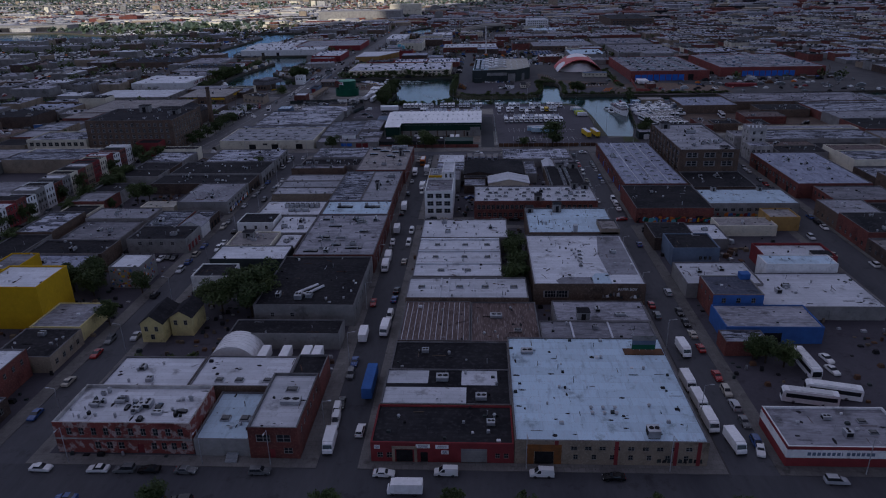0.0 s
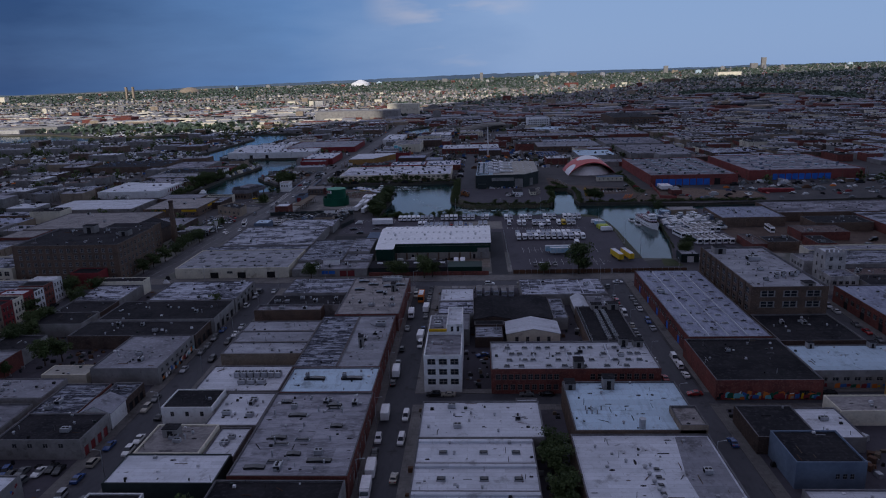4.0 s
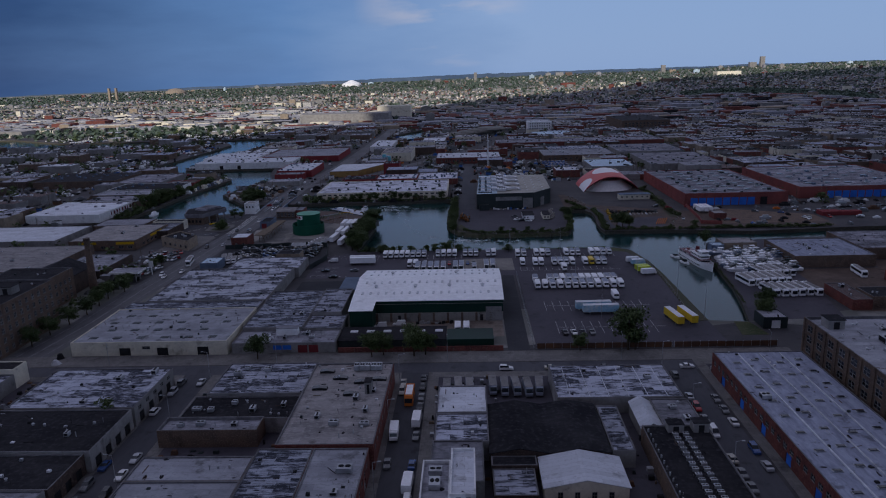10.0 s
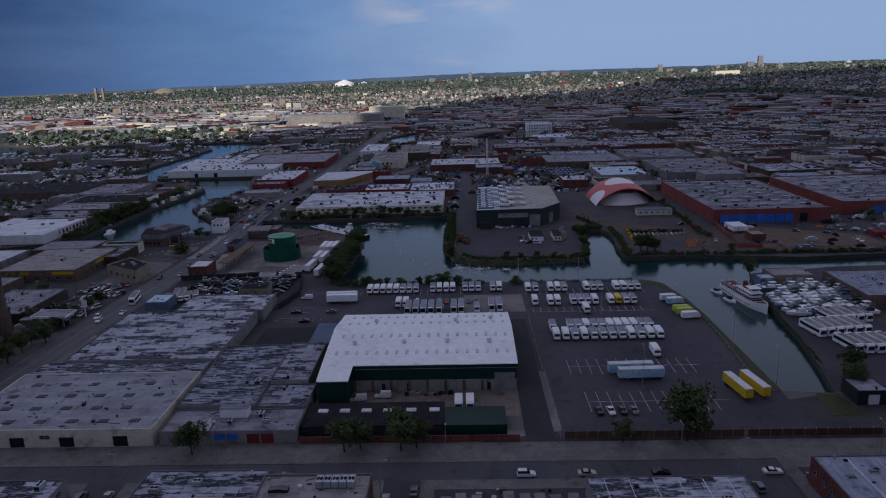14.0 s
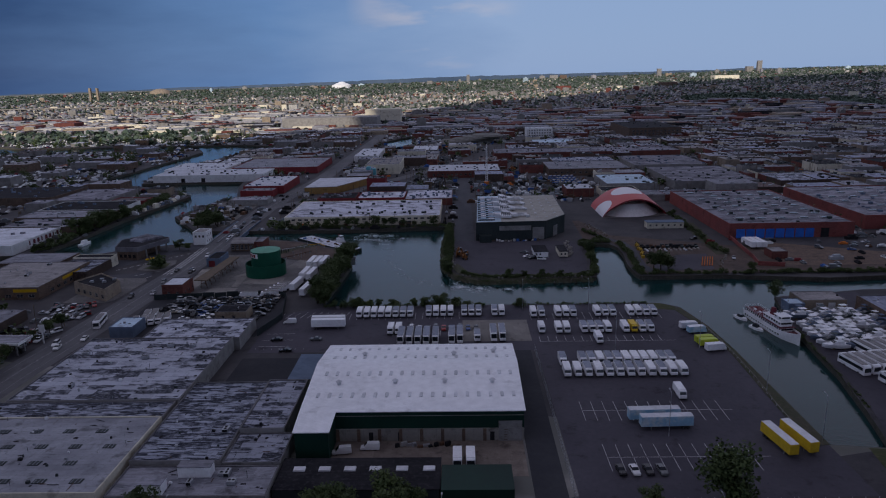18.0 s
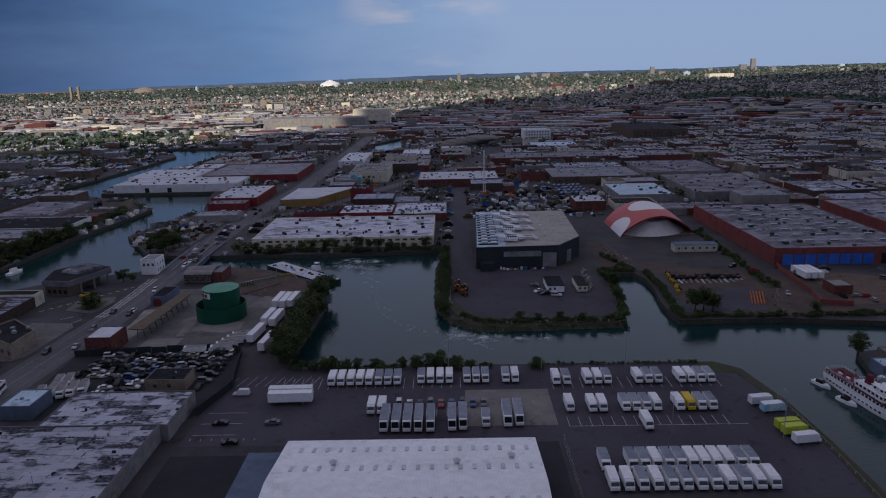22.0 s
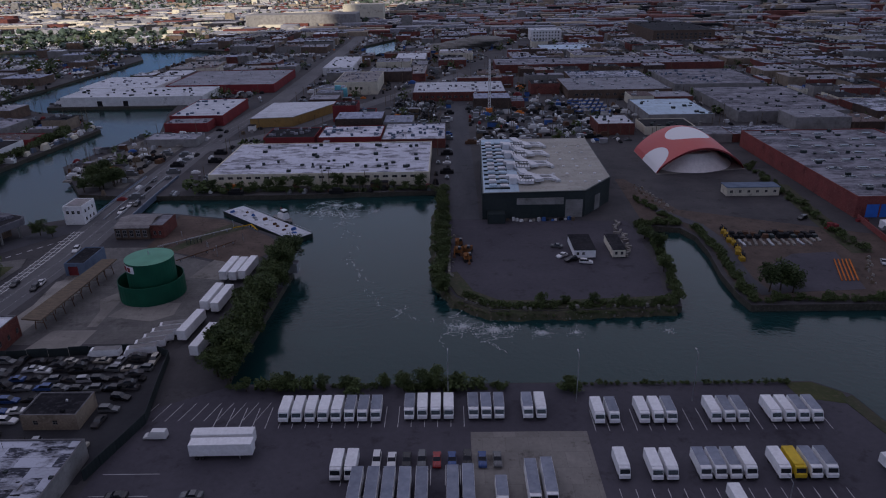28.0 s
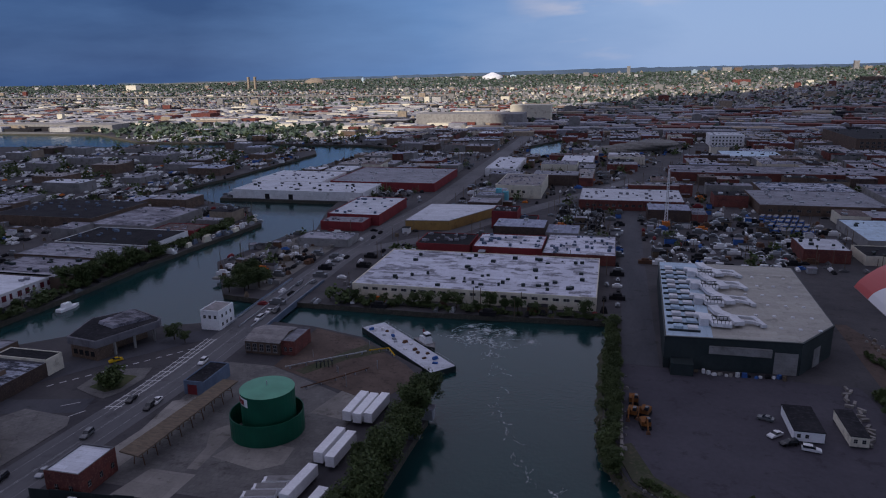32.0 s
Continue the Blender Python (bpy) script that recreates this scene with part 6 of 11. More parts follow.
b = building("warehouse", "warehouse with a tan roof crowded by ducts and skylights", -61.8, -36.6, 333.4, 384, 7.4, R_TAN, BRICK, 0.5, right=(("window", 2, 48, 12, 3.6, 2.0, 1.8),))
for x, y in ((-57, 378), (-52, 373), (-45, 370), (-40, 372), (-57, 366), (-47, 362)):
    fit(b, "ridge_skylight", x, y, 4.5, 1.8, 0.9)
for k in range(5):
    fit(b, "air_conditioner", -48 + 1.8 * k, 380, 1.6, 3, 1.7)
fit(b, "stair_bulkhead", -42, 364, 2, 3, 3.6)
clutter(b, -60, -38, 335, 382, 8, 6, 10)
b = building("warehouse", "low warehouse with a blotchy silver roof", -91.6, -62, 366.5, 389, 5.6, R_MOTTLE, STUCCO, 0.3)
clutter(b, -90, -63, 368, 388, 5, 3, 4)
b = building("workshop", "low workshop with a graffiti-covered parapet", -97.5, -70, 344.8, 352.4, 5.4, R_GREY, BRICK_BROWN, 0.9)
clutter(b, -96, -71, 346, 352, 3, 3, 3)
b = building("workshop", "low dark workshop roof with pipes", -95, -62, 352.6, 366.3, 4.8, R_TAR, STUCCO, 0.4)
clutter(b, -94, -63, 353, 366, 6, 5, 6)

# ---- the east block ----
b = building("warehouse", "corner shop building with a red and white banded front", 64.4, 91, 121.5, 136, 5.2, R_GREY, RED, 0.5, coping=WHITEWALL)
for x0, x1, dx in ((0, 26.6, 0),):
    g = Geo()
    g.box(-0.06, 26.66, -0.06, 0.0, 2.2, 4.2)
    part("sign_band", g, WHITEWALL, b, "white sign band")
    for k in range(14):
        g = Geo()
        g.box(4.2 + 1.0 * k, 4.2 + 1.0 * k + (0.7 if k != 7 else 0.2), -0.09, -0.06, 2.8, 3.6)
        part("letter_bar", g, BLUEGREY, b)
g = Geo()
g.box(-0.06, 0.0, 0, 14.5, 2.2, 4.2)
part("sign_band", g, WHITEWALL, b, "white sign band")
clutter(b, 66, 90, 123, 135, 2, 2, 2)
fit(b, "skylight", 84, 131, 2, 1.4, 0.6), fit(b, "skylight", 84.5, 127, 2, 1.4, 0.6)
b = building("workshop", "blue-walled workshop with a grey roof", 68.7, 95.4, 173.4, 187.4, 5.4, R_GREY, BLUE, 0.3, front=(("dark", 10, 16, 1, 0, 5, 3.4),))
b = building("shed", "small red-brick shed with a pale corrugated roof", 66.5, 78, 166.5, 173.3, 4.6, R_STREAK, BRICK, 0.2)
b = building("house", "two-storey brick house with a bright blue front and slate-blue roof", 69.5, 84.3, 188.4, 202.4, 8.2, R_SLATE, BRICK, 0.3, category="house", coping=STUCCO, left=(("window", 1, 13, 3, 4.8, 1.2, 1.6),), front=(("window", 1, 14, 3, 5.2, 1.2, 1.6),))
g = Geo()
lattice(g, (0, 2.57, 3.77, 6.9, 8.1, 11.23, 12.43, 14.74), (0, 5.2, 6.8, 7.8), lambda i, k: i % 2 == 0 or k != 1, -0.05, -0.003)
part("painted_front", g, BLUE, b, "bright blue painted front")
g = Geo()
g.box(11.6, 14.6, 11.2, 13.8, 7.8, 9.6)
part("stair_hut", g, BLUE, b, "small blue roof hut")
b = building("warehouse", "flat pale-roofed warehouse behind the blue house", 84.6, 120, 187.6, 212.5, 4.6, R_WHITE, STUCCO, 0.3, front=(("roller", 14, 20, 1, 0, 4, 3.2),))
clutter(b, 86, 119, 189, 211, 5, 2, 3)
b = building("workshop", "white-roofed workshop with a painted parapet", 66, 89.8, 202.6, 220.4, 5.2, R_WHITE, STUCCO, 0.4)
clutter(b, 67, 89, 204, 219, 4, 2, 3)
b = building("workshop", "plain white painted block with a bluish roof", 94.4, 117.5, 213.2, 221.4, 7.4, R_BLUE, WHITEWALL, 0.3)
b = building("workshop", "red-painted workshop with a pale roof", 97.8, 122, 222.8, 236, 6.0, R_WHITE, RED, 0.9)
fit(b, "stair_bulkhead", 117, 225, 6, 3.5, 1.6)
b = building("workshop", "blue-grey workshop with a black roof", 68, 84.3, 228, 243, 7.2, R_TAR, BLUEGREY, 0.4, front=(("window", 9, 14, 3, 2.5, 1.0, 1.4),))
b = building("workshop", "dark brick corner workshop with a tar roof", 65.4, 80.8, 243.2, 260.6, 5.2, R_TAR, BRICK_DARK, 0.3)
b = building("workshop", "low workshop under a pale flat roof", 81, 93, 244, 260.6, 4.4, R_WHITE, STUCCO, 0.3)
clutter(b, 82, 92, 245, 260, 3, 1, 2)
b = building("workshop", "cream low workshop with a ribbed parapet", 93.5, 116, 258, 268, 4.6, R_TAN, CREAM, 0.4)
b = building("workshop", "yellowish two-storey workshop with a flat roof", 115, 127, 264, 275.3, 6.0, R_TAN, OCHRE, 0.5)
for k in range(30):
    g = Geo()
    g.box(-rnd(0.5, 1.6), rnd(0.5, 1.6), -rnd(0.4, 1.2), rnd(0.4, 1.2), 0, rnd(0.4, 1.6), shrink=rnd(0.6, 0.95))
    solid("scrap_mound", g, random.choice((RUST, STUCCO, TIMBER, STEEL)), "heap of scrap and building rubble in a yard", "scrap", at=pose(rnd(85, 96), rnd(229, 255), 0.15, 0, 0, rnd(0, 180)), group="scrap heaps")
b = building("workshop", "pale blue roofed hall with grey clerestory wall", 96.6, 134, 281, 301.6, 6.2, R_BLUE, STUCCO, 0.3, front=(("window", 2, 35, 10, 2.6, 2.0, 1.2),))
fit(b, "stair_bulkhead", 104, 300, 2, 2, 2.0), fit(b, "stair_bulkhead", 124, 300, 2, 2, 2.0)
b = building("warehouse", "brick warehouse with a black roof and graffiti wall", 65, 96.4, 273.8, 307, 6.6, R_TAR, BRICK, 0.4, front=(("dark", 24, 28, 1, 0, 3, 3),))
clutter(b, 66, 95, 275, 306, 3, 1, 3)
long_b = building("warehouse", "long red-brick warehouse under a bleached blue roof", 66.6, 95, 307.2, 389.6, 7.2, R_LONG, BRICK, 0.25, left=(("window", 1, 80, 22, 3.2, 2.2, 1.8), ("blue", 3, 78, 5, 0, 3.0, 3.0)), front=(), right=(("window", 1, 80, 20, 3.2, 2.2, 1.8),))
for x in (74, 80.6, 87.2):
    fit(long_b, "roof_seam", x, 348, 0.35, 80, 0.35)
for j in range(9):
    for x in (71, 77.2, 84, 91):
        fit(long_b, "skylight", x + rnd(-0.4, 0.4), 312 + 8.6 * j + (2 if x in (77.2, 91) else 0), 2.4, 1.2, 0.4)
fit(long_b, "air_conditioner", 70, 357, 2.6, 2.4, 1.4)
b = building("loft_building", "big four-storey brown brick loft building", 98.4, 126.6, 335.2, 397, 16.0, R_LIGHT, BRICK_BROWN, 0.9,
             front=tuple(("pale", 1.5, 27, 3, z, 5.6, 2.5) for z in (7.6, 11.8)), left=tuple(("window", 1, 60, 9, z, 3.4, 2.4) for z in (1.4, 4.9, 8.4, 11.9)))
for k in range(10):
    g = Geo()
    g.box(-0.35, 0.0, 0, 0.9, 0, 16.0)
    part("pilaster", g, BRICK_BROWN, b, at=pose(0, 0.2 + 6.7 * k, 0))
fit(b, "stair_bulkhead", 104, 390, 5, 5, 3), fit(b, "stair_bulkhead", 121, 340, 4, 4, 1.2), fit(b, "air_conditioner", 114, 376, 5, 4, 2)
for k in range(7):
    fit(b, "air_conditioner", 113 + 1.7 * k + rnd(-0.4, 0.4), 352 + rnd(-3, 3), 1.4, 1.6, rnd(0.9, 1.6))
clutter(b, 100, 125, 338, 395, 6, 4, 6)
b = building("warehouse", "dark flat-roofed annex of the loft building", 98, 127, 308, 334.9, 5.2, R_TAR, BRICK_DARK, 0.5)
clutter(b, 99, 126, 309, 334, 4, 2, 3)
b = building("loft_building", "tall narrow white tower with a notched parapet", 149, 158, 384, 395, 16, R_WHITE, WEATHERED, 0.8, front=tuple(("window", 0.5, 8.5, 2, z, 1.4, 1.8) for z in (4, 8, 12)), left=tuple(("window", 1, 10, 2, z, 1.4, 1.8) for z in (4, 8, 12)))
for k in range(5):
    g = Geo()
    g.box(0, 0.9, 0, 0.9, 0, 1.2)
    part("parapet_block", g, WEATHERED, b, at=pose(2.0 * k, 0, 15.85))
b = building("loft_building", "lower white wing of the tower building", 145.4, 158, 396, 410, 9, R_GREY, WEATHERED, 0.6, left=tuple(("window", 1, 13, 4, z, 1.4, 1.6) for z in (1.6, 5)))
b = building("loft_building", "white front wing of the tower building", 146, 158, 372, 383.8, 8.5, R_MOTTLE, WEATHERED, 0.6, front=(("window", 0.6, 11, 4, 4.6, 1.6, 1.6),), left=(("window", 1, 11, 3, 4.6, 1.4, 1.6),))
# graffiti as painted shapes on the street wall
for k in range(16):
    g = Geo()
    u, z = 6 + 1.55 * k, rnd(0.4, 1.0)
    g.prism([(u + rnd(0, 0.3), z), (u + 1.2 + rnd(0, 0.5), z + rnd(-0.2, 0.3)), (u + 1.5, z + rnd(1.2, 2.4)), (u + 0.3, z + rnd(1.0, 2.2))], 0, 0.02)
    ob = solid("graffiti_patch", g, random.choice((ORANGE, RED, BLUE, TANKGREEN, YELLOW, WHITEWALL, CHARCOAL)), "spray-painted colour patch on a brick wall", "graffiti", at=pose(65, 273.79, 0.2, 90, 0, 0), group="graffiti")

# buses in the corner lot
for x, y, a in ((85.2, 160.4, 91), (86.2, 147.6, -15), (79.4, 144.8, -13)):
    put(("coach",), lambda: bus_thing("white coach parked in a small lot", TRUCKWHITE, WHITEWALL), x, y, a, 0.16)
for x, y in ((92.6, 164.6), (91.4, 158.8)):
    car(x, y, 100, 1, "saloon", 0.16)
for x, y, s in ((76, 163, 1.2), (80, 161, 1.1), (73.5, 165, 0.9), (58.5, 178, 0.01)):
    if s > 0.1:
        tree(x, y, s, 0.15, "leafy tree in a parking lot")

# ---- blocks further west and east, along the same streets ----
ROOFS = (R_GREY, R_PALE, R_TAR, R_MOTTLE, R_TAN, R_GREY, R_STREAK, R_TAR, R_BROWN)
WALLS = (BRICK, BRICK_BROWN, STUCCO, BRICK_TAN, BRICK_DARK, BRICK, STUCCO, CREAM)
WORDS = {R_PALE: "pale grey", R_GREY: "grey", R_WHITE: "stained white", R_TAR: "black tar", R_MOTTLE: "flaking silver", R_TAN: "tan", R_STREAK: "streaked silver", R_BROWN: "brown", R_BLUE: "bluish-white"}
WWORDS = {BRICK: "red-brick", BRICK_BROWN: "brown-brick", STUCCO: "grey stucco", BRICK_TAN: "tan-brick", BRICK_DARK: "dark-brick", CREAM: "cream-painted", WHITEWALL: "white-painted", RED: "red-painted"}


def filler(x0, x1, y0, y1, lo=4.5, hi=8, detail=1, base=0.15, big=26, roofs=ROOFS):
    """Fill a strip of a block with a row of workshops of varying depth."""
    y = y0
    while y < y1 - 6:
        d = min(rnd(0.5, 1.0) * big, y1 - y)
        if y1 - y - d < 6:
            d = y1 - y
        roof, wall, h = random.choice(roofs), random.choice(WALLS), rnd(lo, hi)
        if random.random() > 0.06:
            runs = (("window", 1, d - 1, max(1, int(d / 4)), 1.4, 1.4, 1.6),) if detail else ()
            bb = building("workshop", WWORDS[wall] + " workshop with a " + WORDS[roof] + " flat roof", x0, x1, y, y + d, h, roof, wall, rnd(0.2, 0.6), base, right=runs if detail == 1 else (), left=runs if detail == 2 else ())
            if detail:
                clutter(bb, x0, x1, y, y + d, random.randint(1, 4), random.randint(0, 2), random.randint(0, 3))
        y += d


y_b = building("yellow_building", "tall bright yellow block with a pale roof", -150, -131, 179.5, 196, 14.2, R_WHITE, YELLOW, 0.5)
building("yellow_building", "second bright yellow block further off", -160, -150.2, 198, 212, 12, R_GREY, YELLOW, 0.4)
building("workshop", "low annex with a pale yellow wall", -130.8, -115.5, 172, 188, 5.0, R_GREY, CLAPBOARD, 0.3)
bb = building("house", "dark red brick corner house", -135, -119.5, 138, 154, 8.2, R_WHITE, BRICK, 0.4, category="house", right=(("window", 1, 15, 4, 4.8, 1.2, 1.6),))
filler(-131, -114.5, 119.5, 137, 4, 5)
filler(-131, -114.5, 155, 171, 4.5, 5.5)
for x, y in ((-112.5, 182), (-113, 205)):
    tree(x, y, rnd(0.9, 1.2), 0.15)
for x, y in ((-130, 205), (-131, 211), (-134, 214), (-128.6, 203)):
    tree(x, y, 1.2, 0.15, "leafy tree behind a graffiti-covered house")
g_house = building("house", "small house covered in bright painted murals", -125.5, -114.5, 209, 221, 8.0, R_WHITE, STUCCO, 0.4, category="house")
for k in range(90):
    g = Geo()
    u, z = rnd(0.1, 9.8), rnd(0.3, 6.6)
    g.prism([(u, z), (u + rnd(0.4, 0.9), z + rnd(-0.2, 0.2)), (u + rnd(0.4, 0.9), z + rnd(0.4, 1.0)), (u, z + rnd(0.4, 0.8))], 0, 0.02 + 0.004 * (k % 5))
    part("mural_patch", g, random.choice((ORANGE, RED, BLUE, TANKGREEN, YELLOW, WHITEWALL, RED)), g_house, at=pose(0, -0.01, 0, 90, 0, 0) if k % 2 else pose(10.97, 0.1, 0, 90, 0, 90))
bb = building("workshop", "stucco workshop with a black tar roof", -135, -111.6, 240.6, 255.6, 6.0, R_TAR, STUCCO, 0.4, right=(("red", 1, 14, 4, 0, 2.2, 2.8),), front=(("window", 3, 20, 4, 3.4, 1.4, 1.2),))
clutter(bb, -134, -113, 242, 254, 2, 1, 2)
bb = building("workshop", "brick workshop with a streaked silver roof and pipes", -136, -121.4, 256, 276, 5.6, R_STREAK, BRICK, 0.5)
clutter(bb, -135, -122, 257, 275, 5, 2, 4)
gabled("workshop", "small white gabled workshop on the street", -121, -112, 257, 266, 5.0, 7.0, R_PALE, WHITEWALL, along="y", runs=[("window", 2.0, 3.0, 1.2, 1.2)])
bb = building("workshop", "low street workshop with a streaked roof", -121, -112, 266.4, 278, 5.0, R_STREAK, BRICK_DARK, 0.5, right=(("dark", 0.6, 11, 3, 0, 2.4, 2.6),))
bb = building("shed", "long low shed with a pale tan roof", -151, -135.6, 286, 294, 4.0, R_CREAM, CREAM, 0.2)
bb = building("workshop", "grey stucco workshop with a pale flat roof and graffiti wall", -134, -111, 286, 316, 6.2, R_PALE, STUCCO, 0.4, right=(("dark", 1, 29, 6, 0, 2.6, 2.8), ("window", 1, 29, 7, 3.6, 1.6, 1.2)))
clutter(bb, -132, -113, 287, 315, 5, 2, 3)
bb = building("workshop", "low workshop with a dark patched tar roof", -160, -111, 317, 332.8, 5.6, R_TAR, BRICK_DARK, 0.4, right=(("dark", 1, 15, 3, 0, 2.6, 2.8),))
clutter(bb, -158, -113, 318, 332, 6, 3, 5)
bb = building("workshop", "workshop with a long pale roof", -165, -138, 266, 280, 5.6, R_PALE, STUCCO, 0.3)
clutter(bb, -164, -139, 267, 279, 4, 2, 3)
bb = building("workshop", "workshop with a pale grey roof in a yard", -162, -138, 241, 262, 5.8, R_GREY, STUCCO, 0.4)
clutter(bb, -161, -139, 242, 261, 5, 2, 3)
bb = building("workshop", "brown-brick workshop with a black tar roof", -166, -137, 226, 240.4, 6.0, R_TAR, BRICK_BROWN, 0.5)
clutter(bb, -165, -138, 227, 239, 2, 1, 2)
bb = building("workshop", "workshop with a grey patched roof behind the murals", -162, -138, 213, 225.4, 6.0, R_LONG, STUCCO, 0.4)
clutter(bb, -161, -139, 214, 225, 4, 1, 2)
for k in range(9):
    car(-133 + 2.3 * k + rnd(-0.3, 0.3), 231 + rnd(-5, 5), 90 + rnd(-12, 12), None, None, 0.17)
for x, y, s_ in ((-141, 208, 1.4), (-137, 206, 1.2), (-181, 318, 1.2), (-180, 326, 1.1), (-160, 302, 1.3), (-156, 306, 1.1), (-168, 292, 0.9), (-200.5, 262, 1.3), (-200.6, 276, 1.2), (-200.5, 268, 1.1)):
    tree(x, y, s_, 0.15, "leafy dark green tree in a back yard")
for k in range(26):
    g = Geo()
    w_, h_ = rnd(0.7, 2.0), rnd(0.6, 1.6)
    g.prism([(0, 0), (w_, rnd(-0.2, 0.2)), (w_ * rnd(0.8, 1.1), h_), (w_ * 0.5, h_ * rnd(0.8, 1.2)), (0.1, h_ * rnd(0.7, 1.0))], 0, 0.012 + 0.004 * (k % 6))
    solid("graffiti", g, random.choice((WHITEWALL, BLUE, ORANGE, TURQ, RED, STUCCO, WHITEWALL)), "bold spray-painted graffiti on a street wall", "graffiti", at=pose(-111.02, 287.5 + 1.05 * k, 0.6 + rnd(0, 1.2), 90, 0, 90), group="graffiti")
bb = building("warehouse", "big warehouse with a nearly black roof", -157, -109.6, 333, 356, 6.2, R_TAR, STUCCO, 0.3, right=(("dark", 1, 22, 4, 0, 3, 3),))
clutter(bb, -156, -111, 334, 355, 5, 1, 2)
bb = building("warehouse", "grey stucco warehouse with a flaking silver roof", -148, -109.4, 357, 384.5, 6.2, R_MOTTLE, STUCCO, 0.3, right=(("dark", 1, 26, 4, 0, 3, 3), ("window", 1, 26, 5, 3.8, 2, 1.2)))
clutter(bb, -147, -110, 358, 384, 4, 3, 3)
bush(-118, 357.5, 1.4, 5.6, "leafy bush growing on a roof edge")
filler(-183, -168, 119.5, 318, 4.5, 7, 0)
filler(-183, -162, 330, 390, 5, 7, 0)
filler(-166, -153, 119.5, 176, 5, 8)
for k in range(22):
    bb = building("row_house", random.choice(("pink", "cream", "grey", "green", "red brick")) + " painted three-storey row house", -211, -199.4, 225 + 7.1 * k, 232 + 7.1 * k, rnd(9.5, 11), R_TAR if k % 3 else R_WHITE,
                  random.choice((CREAM, BRICK, STUCCO, RED, WHITEWALL, BRICK_TAN)), 0.4, category="house", right=tuple(("window", 0.4, 6.6, 3, z, 1.0, 1.7) for z in (1.2, 4.2, 7.2)), group="row houses")
filler(-262, -213, 119.5, 390, 5, 8, 0)
filler(-298, -263, 119.5, 390, 6, 10, 0)
for k in range(40):
    tree(random.choice((-199, -184.6, -184.6, -263)) + rnd(-1, 1), rnd(130, 390), rnd(0.8, 1.3), 0.15)
# east of the far street
bb = building("warehouse", "long brick warehouse with a patched silver-blue roof", 143.4, 176, 306, 364, 7.2, R_LONG, BRICK, 0.4, left=(("window", 1, 57, 14, 3, 2.4, 2), ("dark", 4, 54, 4, 0, 3, 3)))
clutter(bb, 145, 175, 308, 362, 6, 4, 5)
bb = building("warehouse", "brick corner workshop with a grey roof", 150, 179, 285, 305.6, 6.2, R_GREY, BRICK, 0.4, left=(("window", 1, 19, 5, 3, 1.6, 1.6),))
filler(141.5, 160, 119.5, 284, 5, 8, 2)
filler(160.2, 185, 119.5, 284, 5, 8, 0)
filler(185.2, 215, 119.5, 390, 5, 9, 0)
filler(159, 184, 365, 391, 6, 9, 2)
filler(215.5, 258, 119.5, 390, 5, 9, 0)

# ---- cars along the streets ----
for x in (-94.6, -81.9, -76.1, -70.6, -62.6, -46.6, -20, 27.9, 72.8, 88, 99):
    car(x, 116.6, rnd(-3, 3) + random.choice((0, 180)))
for x in (-66, -60, -84, 20, 38, 92):
    car(x, 107.6, rnd(-3, 3))
car(-6.9, 117.2, 0, 1, "van"), car(13.1, 117.3, 0, 1, "van"), car(61.1, 126.2, 75, 1), car(-34.2, 138.5, 92, 1, "van")
truck(-15, 111.5, 0, "white"), truck(52.6, 152, 92, "white"), truck(52.9, 143.5, 92, "white"), truck(53.0, 135.5, 92, "white"), truck(56.2, 128, 96, "white"), truck(56.0, 168.5, 93, "white")
g_blue = put(("blue trailer",), lambda: trailer_thing("blue semi-trailer parked in the street", BLUE, BLUE, 12), -27.6, 149, 90, 0.02)
for side, turn in ((-33.7, 92), (-27.3, 88)):
    y = 123 + rnd(0, 6)
    while y < 388:
        if not 266 < y < 284 and not (side > -30 and 138 < y < 160) and random.random() < 0.62:
            r_ = random.random()
            if r_ < 0.22:
                truck(side + (0.3 if side < -30 else -0.3), y + 1, turn + 180 * (random.random() < 0.5), "white")
                y += 3
            elif r_ < 0.34:
                car(side, y, turn, 1, "van")
            else:
                car(side, y, turn + 180 * (random.random() < 0.4))
        y += rnd(5.8, 7.5)
for side, turn in ((53.9, 90), (61.2, 90)):
    y = (176 if side < 60 else 126) + rnd(0, 4)
    while y < 388:
        if not 266 < y < 284 and random.random() < 0.55:
            r_ = random.random()
            if r_ < 0.12:
                truck(side, y + 1, turn, "white")
                y += 3
            else:
                car(side, y, turn + 180 * (random.random() < 0.4), None if r_ < 0.8 else 1, None if r_ < 0.85 else "van")
        y += rnd(5.8, 8.0)
for side in (-107.6, -101, -196.6, -187.4, 128.2, 138.2):
    y = 126 + rnd(0, 4)
    while y < 388:
        if random.random() < 0.36:
            car(side, y, 90 + 180 * (random.random() < 0.4))
        y += rnd(6, 9)
for x in (-20, -15.5, 9, 15, 33, 40, 60, 100):
    car(x, 277.4, 0)
for x in (0, 15, 33, 60, 84, -60, -80):
    car(x, 393.6, 180)
# the orange school bus in the street
put(("orange bus",), lambda: bus_thing("orange bus with a white roof standing in the street", ORANGE, TRUCKWHITE, 9.5, "school_bus"), -30.8, 372, 90, 0.02)
# street trees at the front, and lamp posts
for x in (-29.7, -5.3, 8.6, 34, 49.8, -64):
    tree(x, 104.5, 0.85, 0.15)


